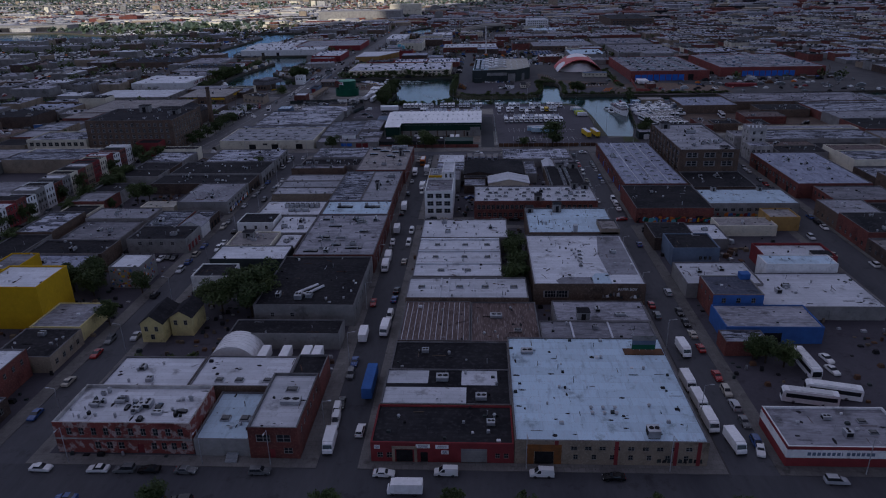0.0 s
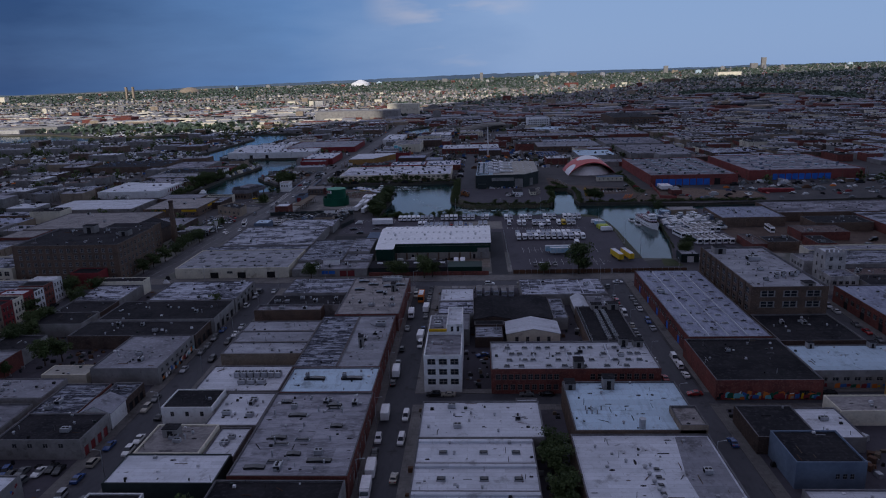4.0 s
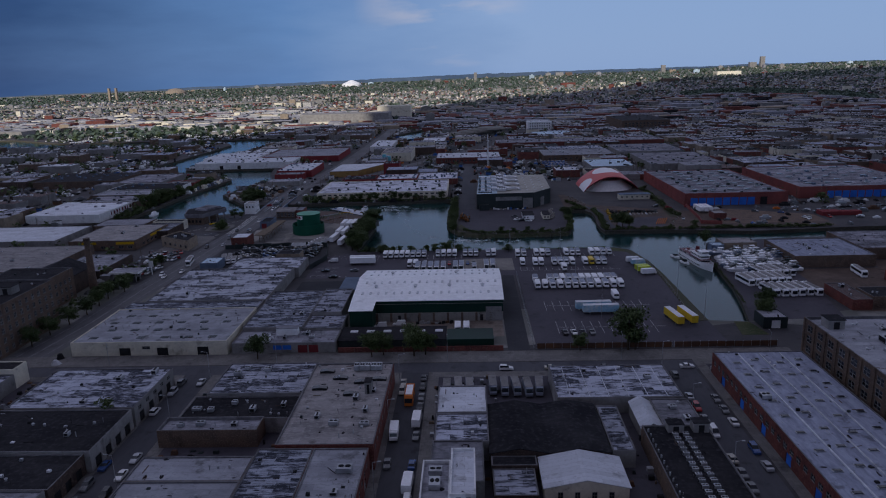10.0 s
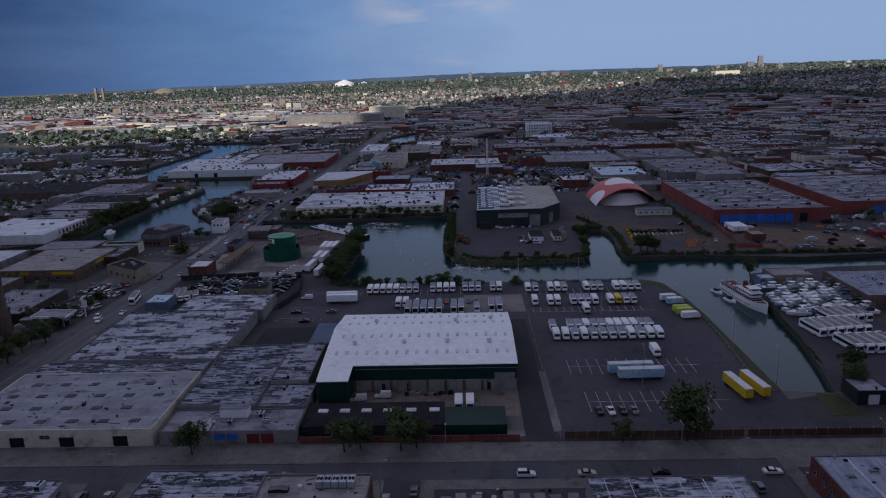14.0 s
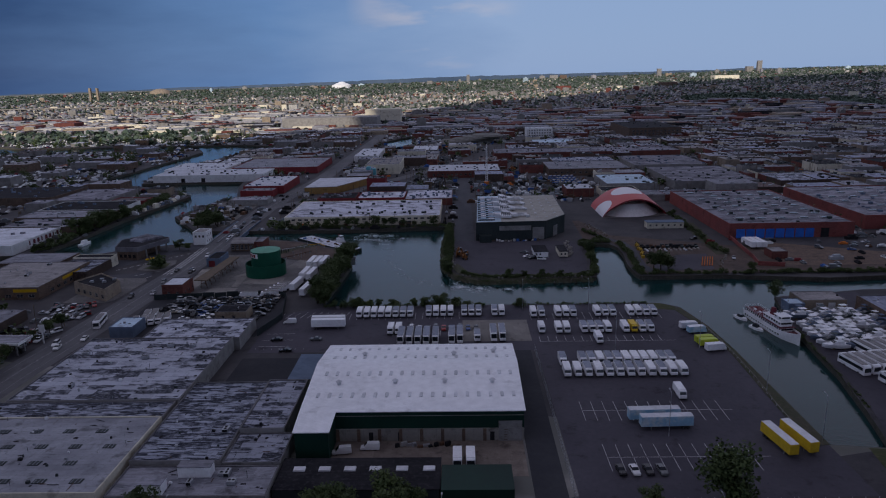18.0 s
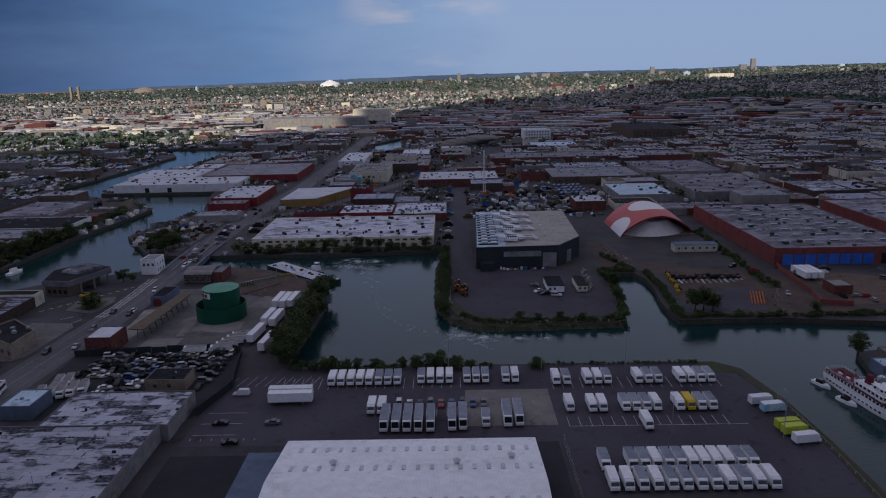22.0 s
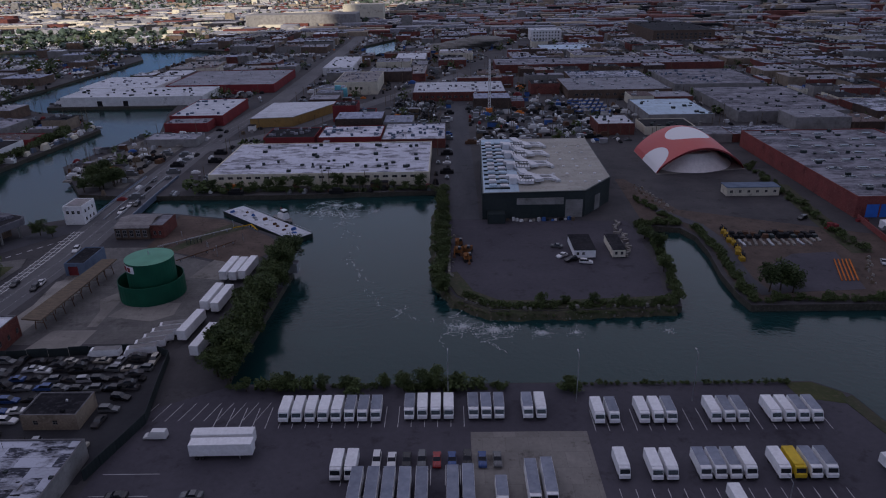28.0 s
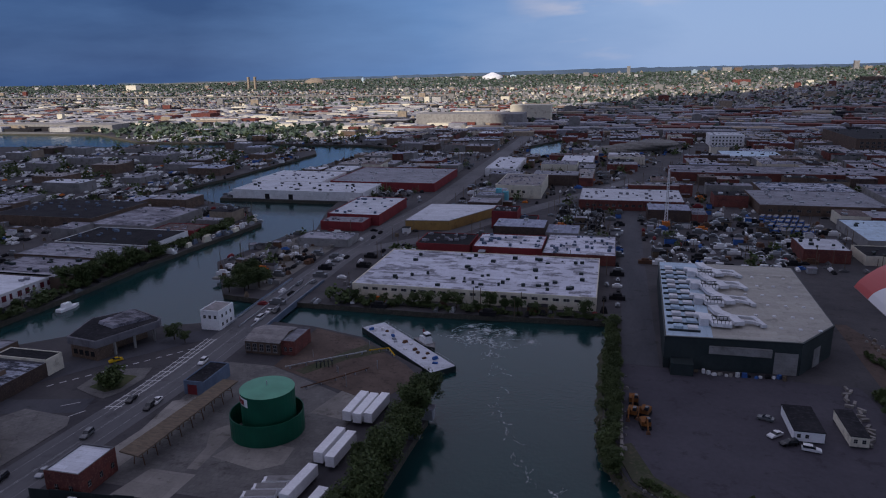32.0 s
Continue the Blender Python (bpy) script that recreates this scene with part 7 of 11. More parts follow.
def pole_thing(h=9.0):
    c = thing("street_lamp", "grey steel street lamp with a curved arm", "street lamp", group="street lamps")
    g = Geo()
    g.rod((0, 0, 0), (0, 0, h), 0.11, 6, 0, 0.07)
    part("post", g, STEEL, c)
    g = Geo()
    g.rod((0, 0, h), (1.6, 0, h + 0.3), 0.05)
    part("arm", g, STEEL, c)
    g = Geo()
    g.box(1.4, 2.1, -0.15, 0.15, h + 0.2, h + 0.35)
    part("lamp_head", g, STEEL, c)
    return c


for k in range(9):
    put(("lamp",), pole_thing, -35.3, 130 + 32 * k, 0, 0.15)
    put(("lamp",), pole_thing, 51.8, 138 + 32 * k, 0, 0.15)
    put(("lamp",), pole_thing, -99.8, 134 + 32 * k, 180, 0.15)
for x in (-90, -60, -45, 10, 40, 80):
    put(("lamp",), pole_thing, x, 119.2, -90, 0.15)
for x in (-140, -80, -20, 40, 90):
    put(("lamp",), pole_thing, x, 401, 90, 0.15)


# ---- the garages and flat roofs by the depot ----
gar = building("garage", "long cream garage with dock doors and a pale roof", -158.5, -100.4, 409.8, 447, 5.4, R_LIGHT, CREAM, 0.3, front=(("dark", 17, 23, 1, 0, 4.2, 3.0), ("dark", 31, 37, 1, 0, 4.2, 3.0), ("dark", 46, 52, 1, 0, 4.2, 3.2), ("window", 26, 30, 1, 2.4, 3, 1.2)), base=0.05)
for j, n_c in ((0, 6), (1, 5), (2, 6), (3, 5)):
    for i in range(n_c):
        x, y = 6.0 + 9.0 * i + 3 * (j % 2), 5.2 + 8 * j
        g = Geo()
        g.box(x - 1.5, x + 1.5, y - 1.0, y + 1.0, 5.0, 5.22, shrink=0.94)
        sk = part("skylight", g, CHARCOAL, gar, "dark glazed roof light with a pale rim")
        g = Geo()
        for k in (-0.95, 0, 0.95):
            g.box(x + k - 0.07, x + k + 0.07, y - 0.95, y + 0.95, 5.22, 5.26)
        part("glazing_bar", g, R_PALE, sk)
bb = building("garage", "low hall with a darker streaked strip roof", -158, -100.4, 447.2, 457, 5.0, R_STREAK, STUCCO, 0.2, base=0.05)
flat1 = building("garage", "big flat hall with a flaking silver roof", -152, -99.5, 457.2, 508, 5.4, R_PATCH, STUCCO, 0.35, base=0.05)
clutter(flat1, -150, -101, 459, 506, 18, 6, 10)
bb = building("garage", "low hall with a patched roof beside the scrapyard", -134, -97.4, 508.3, 529.6, 5.0, R_PATCH, STUCCO, 0.3, base=0.05)
flat2 = building("garage", "flat hall with a wind-streaked silver roof", -99.2, -76, 424, 470, 5.0, R_STREAK, STUCCO, 0.3, base=0.05)
clutter(flat2, -98, -77, 426, 468, 6, 1, 4)
flat3 = building("garage", "small hall with a patched pale roof", -75.8, -63.5, 439, 470, 5.6, R_MOTTLE, STUCCO, 0.3, base=0.05)
clutter(flat3, -75, -64, 440, 469, 3, 0, 2)
flat4 = building("garage", "small low hall with a mottled roof", -75.8, -61, 424, 438.8, 4.4, R_MOTTLE, STUCCO, 0.3, base=0.05)
bb = building("workshop", "low frontage with blue and red shutters", -99, -61, 410.5, 423.5, 4.0, R_GREY, STUCCO, 0.3, base=0.05, front=(("roller", 2, 12, 2, 0, 3.5, 3), ("blue", 15, 22, 2, 1.2, 3.2, 1.8), ("red", 24, 32, 2, 0, 3.5, 3)))
clutter(bb, -98, -62, 412, 422, 3, 4, 3)

# ---- the white-roofed warehouse ----
wh = thing("warehouse", "big dark green metal warehouse with a low white roof", "warehouse", pose(0, 0, 0))
WH_FOOT = [(-59, 431.6), (-50.2, 431.6), (-50.2, 442), (1.4, 442), (1.6, 472), (1.8, 496), (-60.9, 496), (-60.4, 472)]


def wh_top(y):
    """Height of the warehouse's roof: a low ridge, with the back slope falling further."""
    return 8.9 + (y - 442) * 0.036 if y < 472 else 9.98 - (y - 472) * 0.155


g = Geo()
for (xa, ya), (xb, yb) in zip(WH_FOOT, WH_FOOT[1:] + WH_FOOT[:1]):
    g.face([(xa, ya, 0), (xb, yb, 0), (xb, yb, wh_top(yb) - 0.25), (xa, ya, wh_top(ya) - 0.25)])
part("wall", g, GREEN, wh)
g = Geo()
for ring in ([(-59.4, 431.2), (-49.8, 431.2), (-49.8, 441.6), (-59.9, 441.6)], [(-59.9, 441.6), (1.8, 441.6), (2.0, 472), (-60.9, 472)], [(-60.9, 472), (2.0, 472), (2.2, 496.5), (-61.3, 496.5)]):
    i = len(g.v)
    g.v += [(x, y, wh_top(y) - 0.25) for x, y in ring] + [(x, y, wh_top(y)) for x, y in ring]
    g.f += [(i, i + 3, i + 2, i + 1), (i + 4, i + 5, i + 6, i + 7)] + [(i + j, i + (j + 1) % 4, i + 4 + (j + 1) % 4, i + 4 + j) for j in range(4)]
    g.m += [0] * 6
part("roof", g, R_METAL, wh)
for y, n_, tilt in ((449.6, 9, 2), (463.2, 9, 2), (477.5, 9, -8.8), (488.5, 9, -8.8)):
    for i in range(n_):
        for dx in (0, 3.3):
            g = Geo()
            g.profile([(-0.5, 0), (0.5, 0), (0.3, 0.24), (-0.3, 0.24)], 0, 2.6)
            part("skylight", g, DUCT, wh, at=pose(-56.5 + 6.55 * i + dx, y, wh_top(y), tilt, 0, 0))
for x, y in ((-51.6, 457.8), (-35, 458.2), (-20.5, 458.5), (-6.5, 458.2), (-47, 481), (-18, 481), (-5, 484)):
    g = Geo()
    g.tube(0, 0, 0, 0.9, 0.6, 0.6, 10)
    g.tube(0, 0, 0.9, 1.4, 1.0, 0.3, 10)
    part("roof_vent", g, DUCT, wh, at=pose(x, y, wh_top(y) - 0.05))
g = Geo()
g.box(-50.2, 1.4, 441.6, 441.98, 0, 3.6)
part("plinth", g, PALE, wh, "pale concrete wall base")
for k in range(9):
    g = Geo()
    g.box(-0.45, 0.45, 0, 0.35, 0, 3.6)
    part("pier", g, BRICK_BROWN, wh, "dark brown wall pier", at=pose(-49.6 + 5.75 * k, 441.25, 0))
for x in (-30.0, -4.8, -38.0):
    part("door", ROLL_ME["dark"], None, wh, "dark personnel door", at=pose(x - 2.5, 441.52, 0.05) @ Matrix.Diagonal((1.2, 1, 2.6, 1)))
part("roller_door", ROLL_ME["roller"], None, wh, "big grey roller door", at=pose(-2.4, 441.2, 0.05) @ Matrix.Diagonal((6.4, 1, 6.0, 1)))
g = Geo()
g.box(-50, 1.3, 441.9, 442.02, 7.3, 7.45)
part("gutter", g, STUCCO, wh, "pale gutter line")
cn = thing("canopy", "long low dark-roofed shed with white roof lights", "shed", pose(0, 0, 0))
g = Geo()
g.box(-60.6, -21, 414, 427.6, 0, 3.0)
part("wall", g, CHARCOAL, cn)
g = Geo()
g.box(-60.8, -20.8, 413.8, 427.8, 3.0, 3.2)
part("roof", g, R_TAR, cn)
for x in (-55.9, -49.6, -43.3, -37.0, -30.4, -23.7):
    g = Geo()
    g.box(-1.5, 1.5, -1.0, 1.0, 0, 0.3, shrink=0.9)
    part("skylight", g, DUCT, cn, at=pose(x, 422.6, 3.2))
g = Geo()
g.box(-20.6, -3.4, 413.2, 424, 0, 3.4)
solid("shed", g, GREEN, "dark green metal shed at the gate", "shed")
for k in range(12):
    g = Geo()
    g.box(-0.7, rnd(0.4, 1.4), -0.4, 0.4, 0, rnd(0.4, 1.2), shrink=0.85)
    solid("crate", g, random.choice((STEEL, TIMBER, RUST, WEATHERED, DARK)), "crate stacked along the warehouse wall", "crate", at=pose(-33 + 1.5 * k, 438.6 + rnd(-0.6, 0.9), 0.04, 0, 0, rnd(0, 40)), group="loading yard crates")
ln_ = thing("lean_to", "low dark blue sheet-roofed lean-to beside the warehouse", "shed", pose(0, 0, 0))
g = Geo()
g.box(-71.5, -63.6, 476, 496, 0, 2.8)
part("wall", g, STUCCO, ln_)
g = Geo()
g.box(-71.8, -63.3, 475.7, 496.3, 2.8, 3.0)
part("roof", g, BLUEGREY, ln_)
for x, y, a in ((-47.6, 435.3, 10), (-40.3, 437.3, 0)):
    car(x, y, a, 1, "van", 0.04)
truck(-16.8, 430, 90, "white"), truck(-13.4, 430, 90, "white")
# fence along the street
for x0, x1 in ((12, 60), (61, 98)):
    f = thing("fence", "rusty red sheet fence on steel posts", "fence", pose(x0, 411.2, 0.0))
    nn = int((x1 - x0) / 3)
    for k in range(nn + 1):
        g = Geo()
        g.box(-0.06, 0.06, -0.06, 0.06, 0, 2.3)
        part("post", g, STEEL, f, at=pose(3 * k, 0.1, 0))
        if k < nn:
            g = Geo()
            g.box(0.06, 2.94, -0.03, 0.03, 0.1, 2.1)
            part("panel", g, RUST, f, at=pose(3 * k, 0, 0))
f = thing("fence", "brick wall along the warehouse street front", "wall", pose(-60, 410.2, 0))
for k in range(10):
    g = Geo()
    g.box(0, 5.9, 0, 0.3, 0, 1.9)
    part("wall_bay", g, BRICK, f, at=pose(6 * k, 0, 0))
for k in range(15):
    g = Geo()
    f = thing("fence", "chain-link fence bay beside the driveway", "fence", pose(11, 412 + 6.2 * k, 0), group="chain-link fence")
    for z in (0.1, 1.2, 2.3):
        g.rod((0, 0, z), (0, 6.2, z), 0.03, 4)
    part("rail", g, STEEL, f)
    g = Geo()
    g.rod((0, 0, 0), (0, 0, 2.5), 0.05, 5)
    part("post", g, STEEL, f)
tree(44.0, 409.2, 1.95, 0.15, "big dark green tree at the lot fence"), tree(27, 408.6, 0.95, 0.15), tree(46.5, 409, 1.1, 0.15, "dark green tree at the lot fence")
for x, y, s in ((-32, 406, 1.4), (-28, 407, 1.3), (-88, 405, 1.2), (-47, 405.5, 1.2), (-43, 407, 1.1), (-15, 424, 0.01), (73, 424, 0.01)):
    if s > 0.1:
        tree(x, y, s, 0.15, "leafy dark green street tree by the depot wall")

# ---- trucks in the depot lot ----
def row(y, xs, styles, turn=90):
    for x, s in zip(xs, styles):
        truck(x, y + 3.6, turn + rnd(-0.8, 0.8), {"w": "white", "g": "grey", "y": "yellow", "l": "lime"}[s])


row(540.4, [-57.9 + 3.03 * k for k in range(8)], "wwwwwggg")
row(541.0, [-29, -26, -22.9, -19.9], "gwww")
row(541.0, [-14.2, -11.2, -8.2], "ggg")
row(541.0, [-1.6, 1.4], "gw")
row(538.8, [14.3, 17.6], "wg")
row(538.8, [24.4, 27.6, 30.6], "wwg")
row(538.8, [40.5, 43.6, 46.7], "wgg")
row(538.8, [54, 57.1, 60.2, 63.3], "wwgg")
row(520.9, [-43, -40], "ww")
row(520.6, [15.6], "w")
row(520.2, [22.1, 25.2], "ww")
row(520.4, [31.9, 34.9, 37.9, 41], "gggw")
row(520.4, [47.7, 50.8, 54, 57.2], "wygg")
row(509.5, [35.5], "w")
for x, y in ((-38.3, 510.2), (-35, 510.2), (-31.8, 510.1), (-28.6, 510.1), (-25.2, 510), (-19.1, 510.4), (-16, 510.8), (-9.5, 512.3), (-3.3, 512.2), (0, 512.6)):
    if x == -9.5:
        truck(x, y + 3.6, 90, "grey")
    else:
        put(("long truck",), lambda: truck_thing("long white box truck with a grey roof", TRUCKWHITE, TRUCKGREY, 11.5, "box_truck", "truck", 3.6), x, y + 5.75, 90, 0.02)
row(480.8, [19.4 + 3.45 * k for k in range(12)], "wwgwggggwgww")
row(489.5, [19.2] + [26 + 3.0 * k for k in range(11)], "gggwggwwwwgg")
row(464, [51.5], "w")
for k in range(9):
    car(-35.1 + 3.18 * k, 527, 90, (1, 1, 0, 3, 5, 4, 0, 4, 3)[k], "saloon" if k % 3 else "suv", 0.04)
for x, y, s in ((72.5, 524.6, "white"), (74, 520, "blue"), (73.6, 510, "lime"), (74.0, 507, "lime"), (74.8, 502.4, "white")):
    truck(x, y, 188, s)
put(("pale trailer",), lambda: trailer_thing("pale blue painted semi-trailer in the lot", PALEBLUE, DUCT, 14.5), 41.5, 447.6, 2, 0.02)
put(("pale trailer",), None, 39.2, 451.9, 2, 0.02, "pale blue semi-trailer beside another in the lot")
put(("yellow trailer",), lambda: trailer_thing("yellow semi-trailer with a grey roof beside the slip", TRUCKYELLOW, DUCT, 13), 68.2, 437.5, 99, 0.02)
put(("yellow trailer",), None, 73.8, 438.6, 99, 0.02)
put(("white trailer",), lambda: trailer_thing("white semi-trailer parked in a yard", TRUCKWHITE, TRUCKWHITE, 13.4), -93.8, 584.4, 84, 0.02)
put(("white trailer",), None, -68.4, 529.5, 181, 0.02), put(("white trailer",), None, -69, 533, 181, 0.02)
car(-85.5, 536, 0, 1, "van"), car(-86, 517, 2, 0), car(-71, 517, 0, 3), car(-80, 506, 4, 0)
for k in range(4):
    car(24 + 3.4 * k, 425.6, 95, (0, 1, 0, 3)[k])

gr = thing("guard_rail", "pale steel guard rail along the slip edge", "guard rail", pose(0, 0, 0))
RAIL = [(79.0, 528), (79.6, 514), (79.8, 499), (79.2, 480), (77.6, 460), (77.0, 440)]
g = Geo()
band(RAIL, -0.05, 0.05, 0.75, 0.95, g)
part("rail", g, PALE, gr)
for (xa, ya), (xb, yb) in zip(RAIL, RAIL[1:]):
    for k in range(5):
        g = Geo()
        g.box(-0.08, 0.08, -0.08, 0.08, 0, 0.75)
        part("post", g, STEEL, gr, at=pose(xa + (xb - xa) * k / 5, ya + (yb - ya) * k / 5, 0.02))
# painted bay lines
def bays(x0, x1, y0, y1, step, lean=0.0, z=0.02):
    g = Geo()
    x = x0
    while x <= x1:
        g.prism([(x, y0), (x + 0.14, y0), (x + 0.14 + lean, y1), (x + lean, y1)], z, z + 0.006)
        x += step
    solid("bay_lines", g, LINE, "white painted parking bay lines", "marking", "structure")


bays(20, 62, 452, 458, 3.4), bays(20, 62, 458.5, 464, 3.4), bays(22, 62, 426, 432, 3.4), bays(22, 62, 433, 439, 3.4), bays(14, 62, 513, 518.5, 3.2)
bays(-74, -16, 539, 547, 3.03), bays(-92, -62, 542, 549, 3.03, 2), bays(13, 66, 537, 545, 3.1), bays(-92, -72, 508, 509, 3.0), bays(-42, 2, 520, 526, 3.05)
g = Geo()
for y in (511, 517.5, 524):
    g.box(-92, -80, y, y + 0.14, 0.02, 0.026)
solid("bay_lines", g, LINE, "white painted parking bay lines", "marking", "structure")
g = Geo()
for x0, x1, y in ((20, 64, 458.2), (22, 64, 432.4), (14, 64, 513)):
    g.box(x0, x1, y, y + 0.14, 0.026, 0.032)
solid("bay_lines", g, LINE, "white painted parking bay lines", "marking", "structure")
for x, y in ((41, 443), (40, 505), (38, 548), (70, 505), (79, 470), (81, 440), (10.5, 548), (-20, 549)):
    put(("mast",), lambda: pole_thing(13), x, y, 90, 0.02)

# ---- creek banks, trees and quay ----
BOULDERS = Geo()
for k in range(46):
    u = k / 45
    x = -72 - 5.5 * u + rnd(-1.5, 2.0) if u < 0.9 else -74
    bx, by = (-77.6 + rnd(-2.0, 2.4), 559 + 76 * u)
    tree(bx, by, rnd(0.6, 1.5), 0, "leafy green tree leaning over the creek bank", "creekside trees")
for k in range(14):
    bush(-77 + rnd(-2, 3), 560 + 4.6 * k, rnd(0.9, 1.4))
for x in (-66, -58, -55, -44, -30, -27, -24, -20, -17, 9, 11):
    bush(x + rnd(-1, 1), 553.5 + rnd(-0.8, 1), rnd(0.8, 1.5), 0.0)
for k in range(46):
    bush(-75 + 1.55 * k + rnd(-1, 1), 554.6 + rnd(-0.9, 1), rnd(0.3, 0.95) * (0.6 + 0.6 * math.sin(k * 0.9) ** 2), 0.0)
for x, y, s in ((-70, 554, 0.55), (-62, 553.5, 0.7), (-60, 555, 0.6), (-51, 554.6, 0.55), (-45, 554.4, 0.5), (-36, 554.6, 0.6), (-31, 554, 0.62), (-26, 554, 0.7), (-23, 554, 0.75), (-18, 554.4, 0.55), (10, 553, 0.6)):
    tree(x, y, s)
for k in range(30):
    bush(14 + 1.7 * k + rnd(-0.5, 0.5), 555.2, rnd(0.25, 0.5), 0.0)
for k in range(96):
    y = 610 + 1.12 * k
    bush(-22.4 + rnd(-1.8, 1.6), y, rnd(0.6, 1.3), -0.3)
    if k % 4 == 0:
        tree(-22 + rnd(-1, 1), y, rnd(0.5, 0.75), -0.2, "leafy green tree leaning over the creek bank", "creekside trees")
for k in range(110):
    bush(-14 + 0.58 * k, 597.4 + rnd(-0.8, 2.6) + (max(0, 8 - 0.58 * k)), rnd(0.28, 0.62) if k % 9 else rnd(0.7, 1.1), -0.3)
for k in range(5):
    tree(8 + rnd(-2, 2) + 9 * k, 599, rnd(0.35, 0.6), -0.2, "small green tree on the stony creek bank", "creekside trees")
for k in range(34):
    bush(-138 + 3.4 * k + rnd(-1, 1), 715 + rnd(0, 4), rnd(0.7, 1.3), -0.2)
    if k % 2 == 0:
        tree(-136 + 3.2 * k + rnd(-1, 1), 719 + rnd(-1, 2), rnd(0.45, 1.05), 0, "leafy green tree leaning over the creek bank", "creekside trees")
for x0, y0, x1, y1, n_b in ((51, 600, 55.5, 628, 26), (55.5, 629, 57, 649, 20), (57, 650, 55.5, 667, 16), (56, 668, 72, 667, 16), (76, 662, 77, 640, 24), (77, 640, 73.5, 602, 38), (73, 600, 210, 598, 90)):
    for k in range(n_b):
        u = k / n_b
        bush(x0 + (x1 - x0) * u + rnd(-1, 1), y0 + (y1 - y0) * u + rnd(-1, 1.4), rnd(0.45, 1.0), -0.2)
for x, y, s in ((52.6, 622, 0.8), (55.4, 640, 0.9), (54, 652, 0.8), (81, 606, 1.2), (85, 607, 1.3), (88, 605, 1.0), (90, 610, 0.9), (128, 601, 0.7), (105, 441, 1.1), (108, 448, 1.2), (103, 437.5, 1.0)):
    tree(x, y, s, 0, "leafy green tree leaning over the creek bank", "creekside trees")
for k in range(90):
    g = Geo()
    s = rnd(0.4, 1.1)
    g.prism([(s * rnd(0.7, 1.1) * math.cos(a), s * rnd(0.7, 1.1) * math.sin(a)) for a in (0.2, 1.3, 2.3, 3.4, 4.4, 5.5)], -s * 0.5, s * 0.6, shrink=0.6)
    u = k / 90
    if u < 0.5:
        px, py = -19.5 + rnd(-0.8, 0.8), 618 + 100 * u
    else:
        px, py = -16 + 130 * (u - 0.5), 596.4 + max(0, (0.58 - u) * 90)
    jx, jy, k_ = rnd(-1.2, 1.2), rnd(-0.5, 1.6), rnd(0.4, 1.3)
    BOULDERS.prism([(px + jx + q[0] * k_, py + jy + q[1] * k_) for q in g.v[:6]], -0.4, 0.1 + s * 0.6 * k_, shrink=0.6)

slab("verge", WEEDS, "weedy stony verge along the point", [(-22, 622), (-17, 606), (-7, 596.5), (15, 596.3), (50, 599.3), (50.6, 604), (14, 601.5), (-4, 602), (-12, 609), (-17, 624)], -0.3, 0.22, category="verge")
EDGE = [Vector(p) for p in ((-25, 690), (-25, 656), (-24.5, 622), (-18, 604), (-7, 595), (15, 595), (50, 597))]
SLOPE, rows_ = Geo(), []
for a, b in zip(EDGE, EDGE[1:]):
    nn = int((b - a).length / 1.1)
    d = (b - a).normalized()
    for k in range(nn):
        p, out = a + (b - a) * (k / nn), Vector((d.y, -d.x))
        w = 1.9 + 1.3 * noise.noise((p.x * 0.25, p.y * 0.25, 0.0)) + rnd(-0.3, 0.3)
        rows_.append([(p - out * 0.6).to_tuple() + (0.16,), (p + out * w * 0.35).to_tuple() + (-0.5 + rnd(-0.3, 0.3),), (p + out * w * 0.75).to_tuple() + (-1.5 + rnd(-0.3, 0.3),), (p + out * w * 1.15).to_tuple() + (-2.7,)])
        q = p + out * w * rnd(0.2, 0.7)
        if p.y < 640:
            bush(q.x, q.y, rnd(0.12, 0.4), -1.6 + rnd(0, 0.8))
        for _ in range(1 if p.y < 640 else 0):
            u, s = rnd(0.3, 1.1), rnd(0.12, 0.5)
            x, y = p.x + out.x * w * u + rnd(-0.5, 0.5), p.y + out.y * w * u
            BOULDERS.prism([(x + s * rnd(0.7, 1.5) * math.cos(t_), y + s * rnd(0.5, 1.0) * math.sin(t_)) for t_ in (0.2, 1.3, 2.3, 3.4, 4.4, 5.5)], -2.4, -2.2 * u + s * rnd(0.2, 0.7), shrink=0.6)
for r0, r1 in zip(rows_, rows_[1:]):
    for c0, c1, e1, e0 in zip(r0, r1, r1[1:], r0[1:]):
        SLOPE.face([c0, e0, e1, c1])
solid("bank_slope", SLOPE, WEEDS, "rough weedy earth bank sloping to the water", "bank", "structure")
solid("boulders", BOULDERS, STONE, "pale boulders along the bank edge", "rocks", "stuff")
# foam swirling on the water
rg = random.Random(5)
g = Geo()


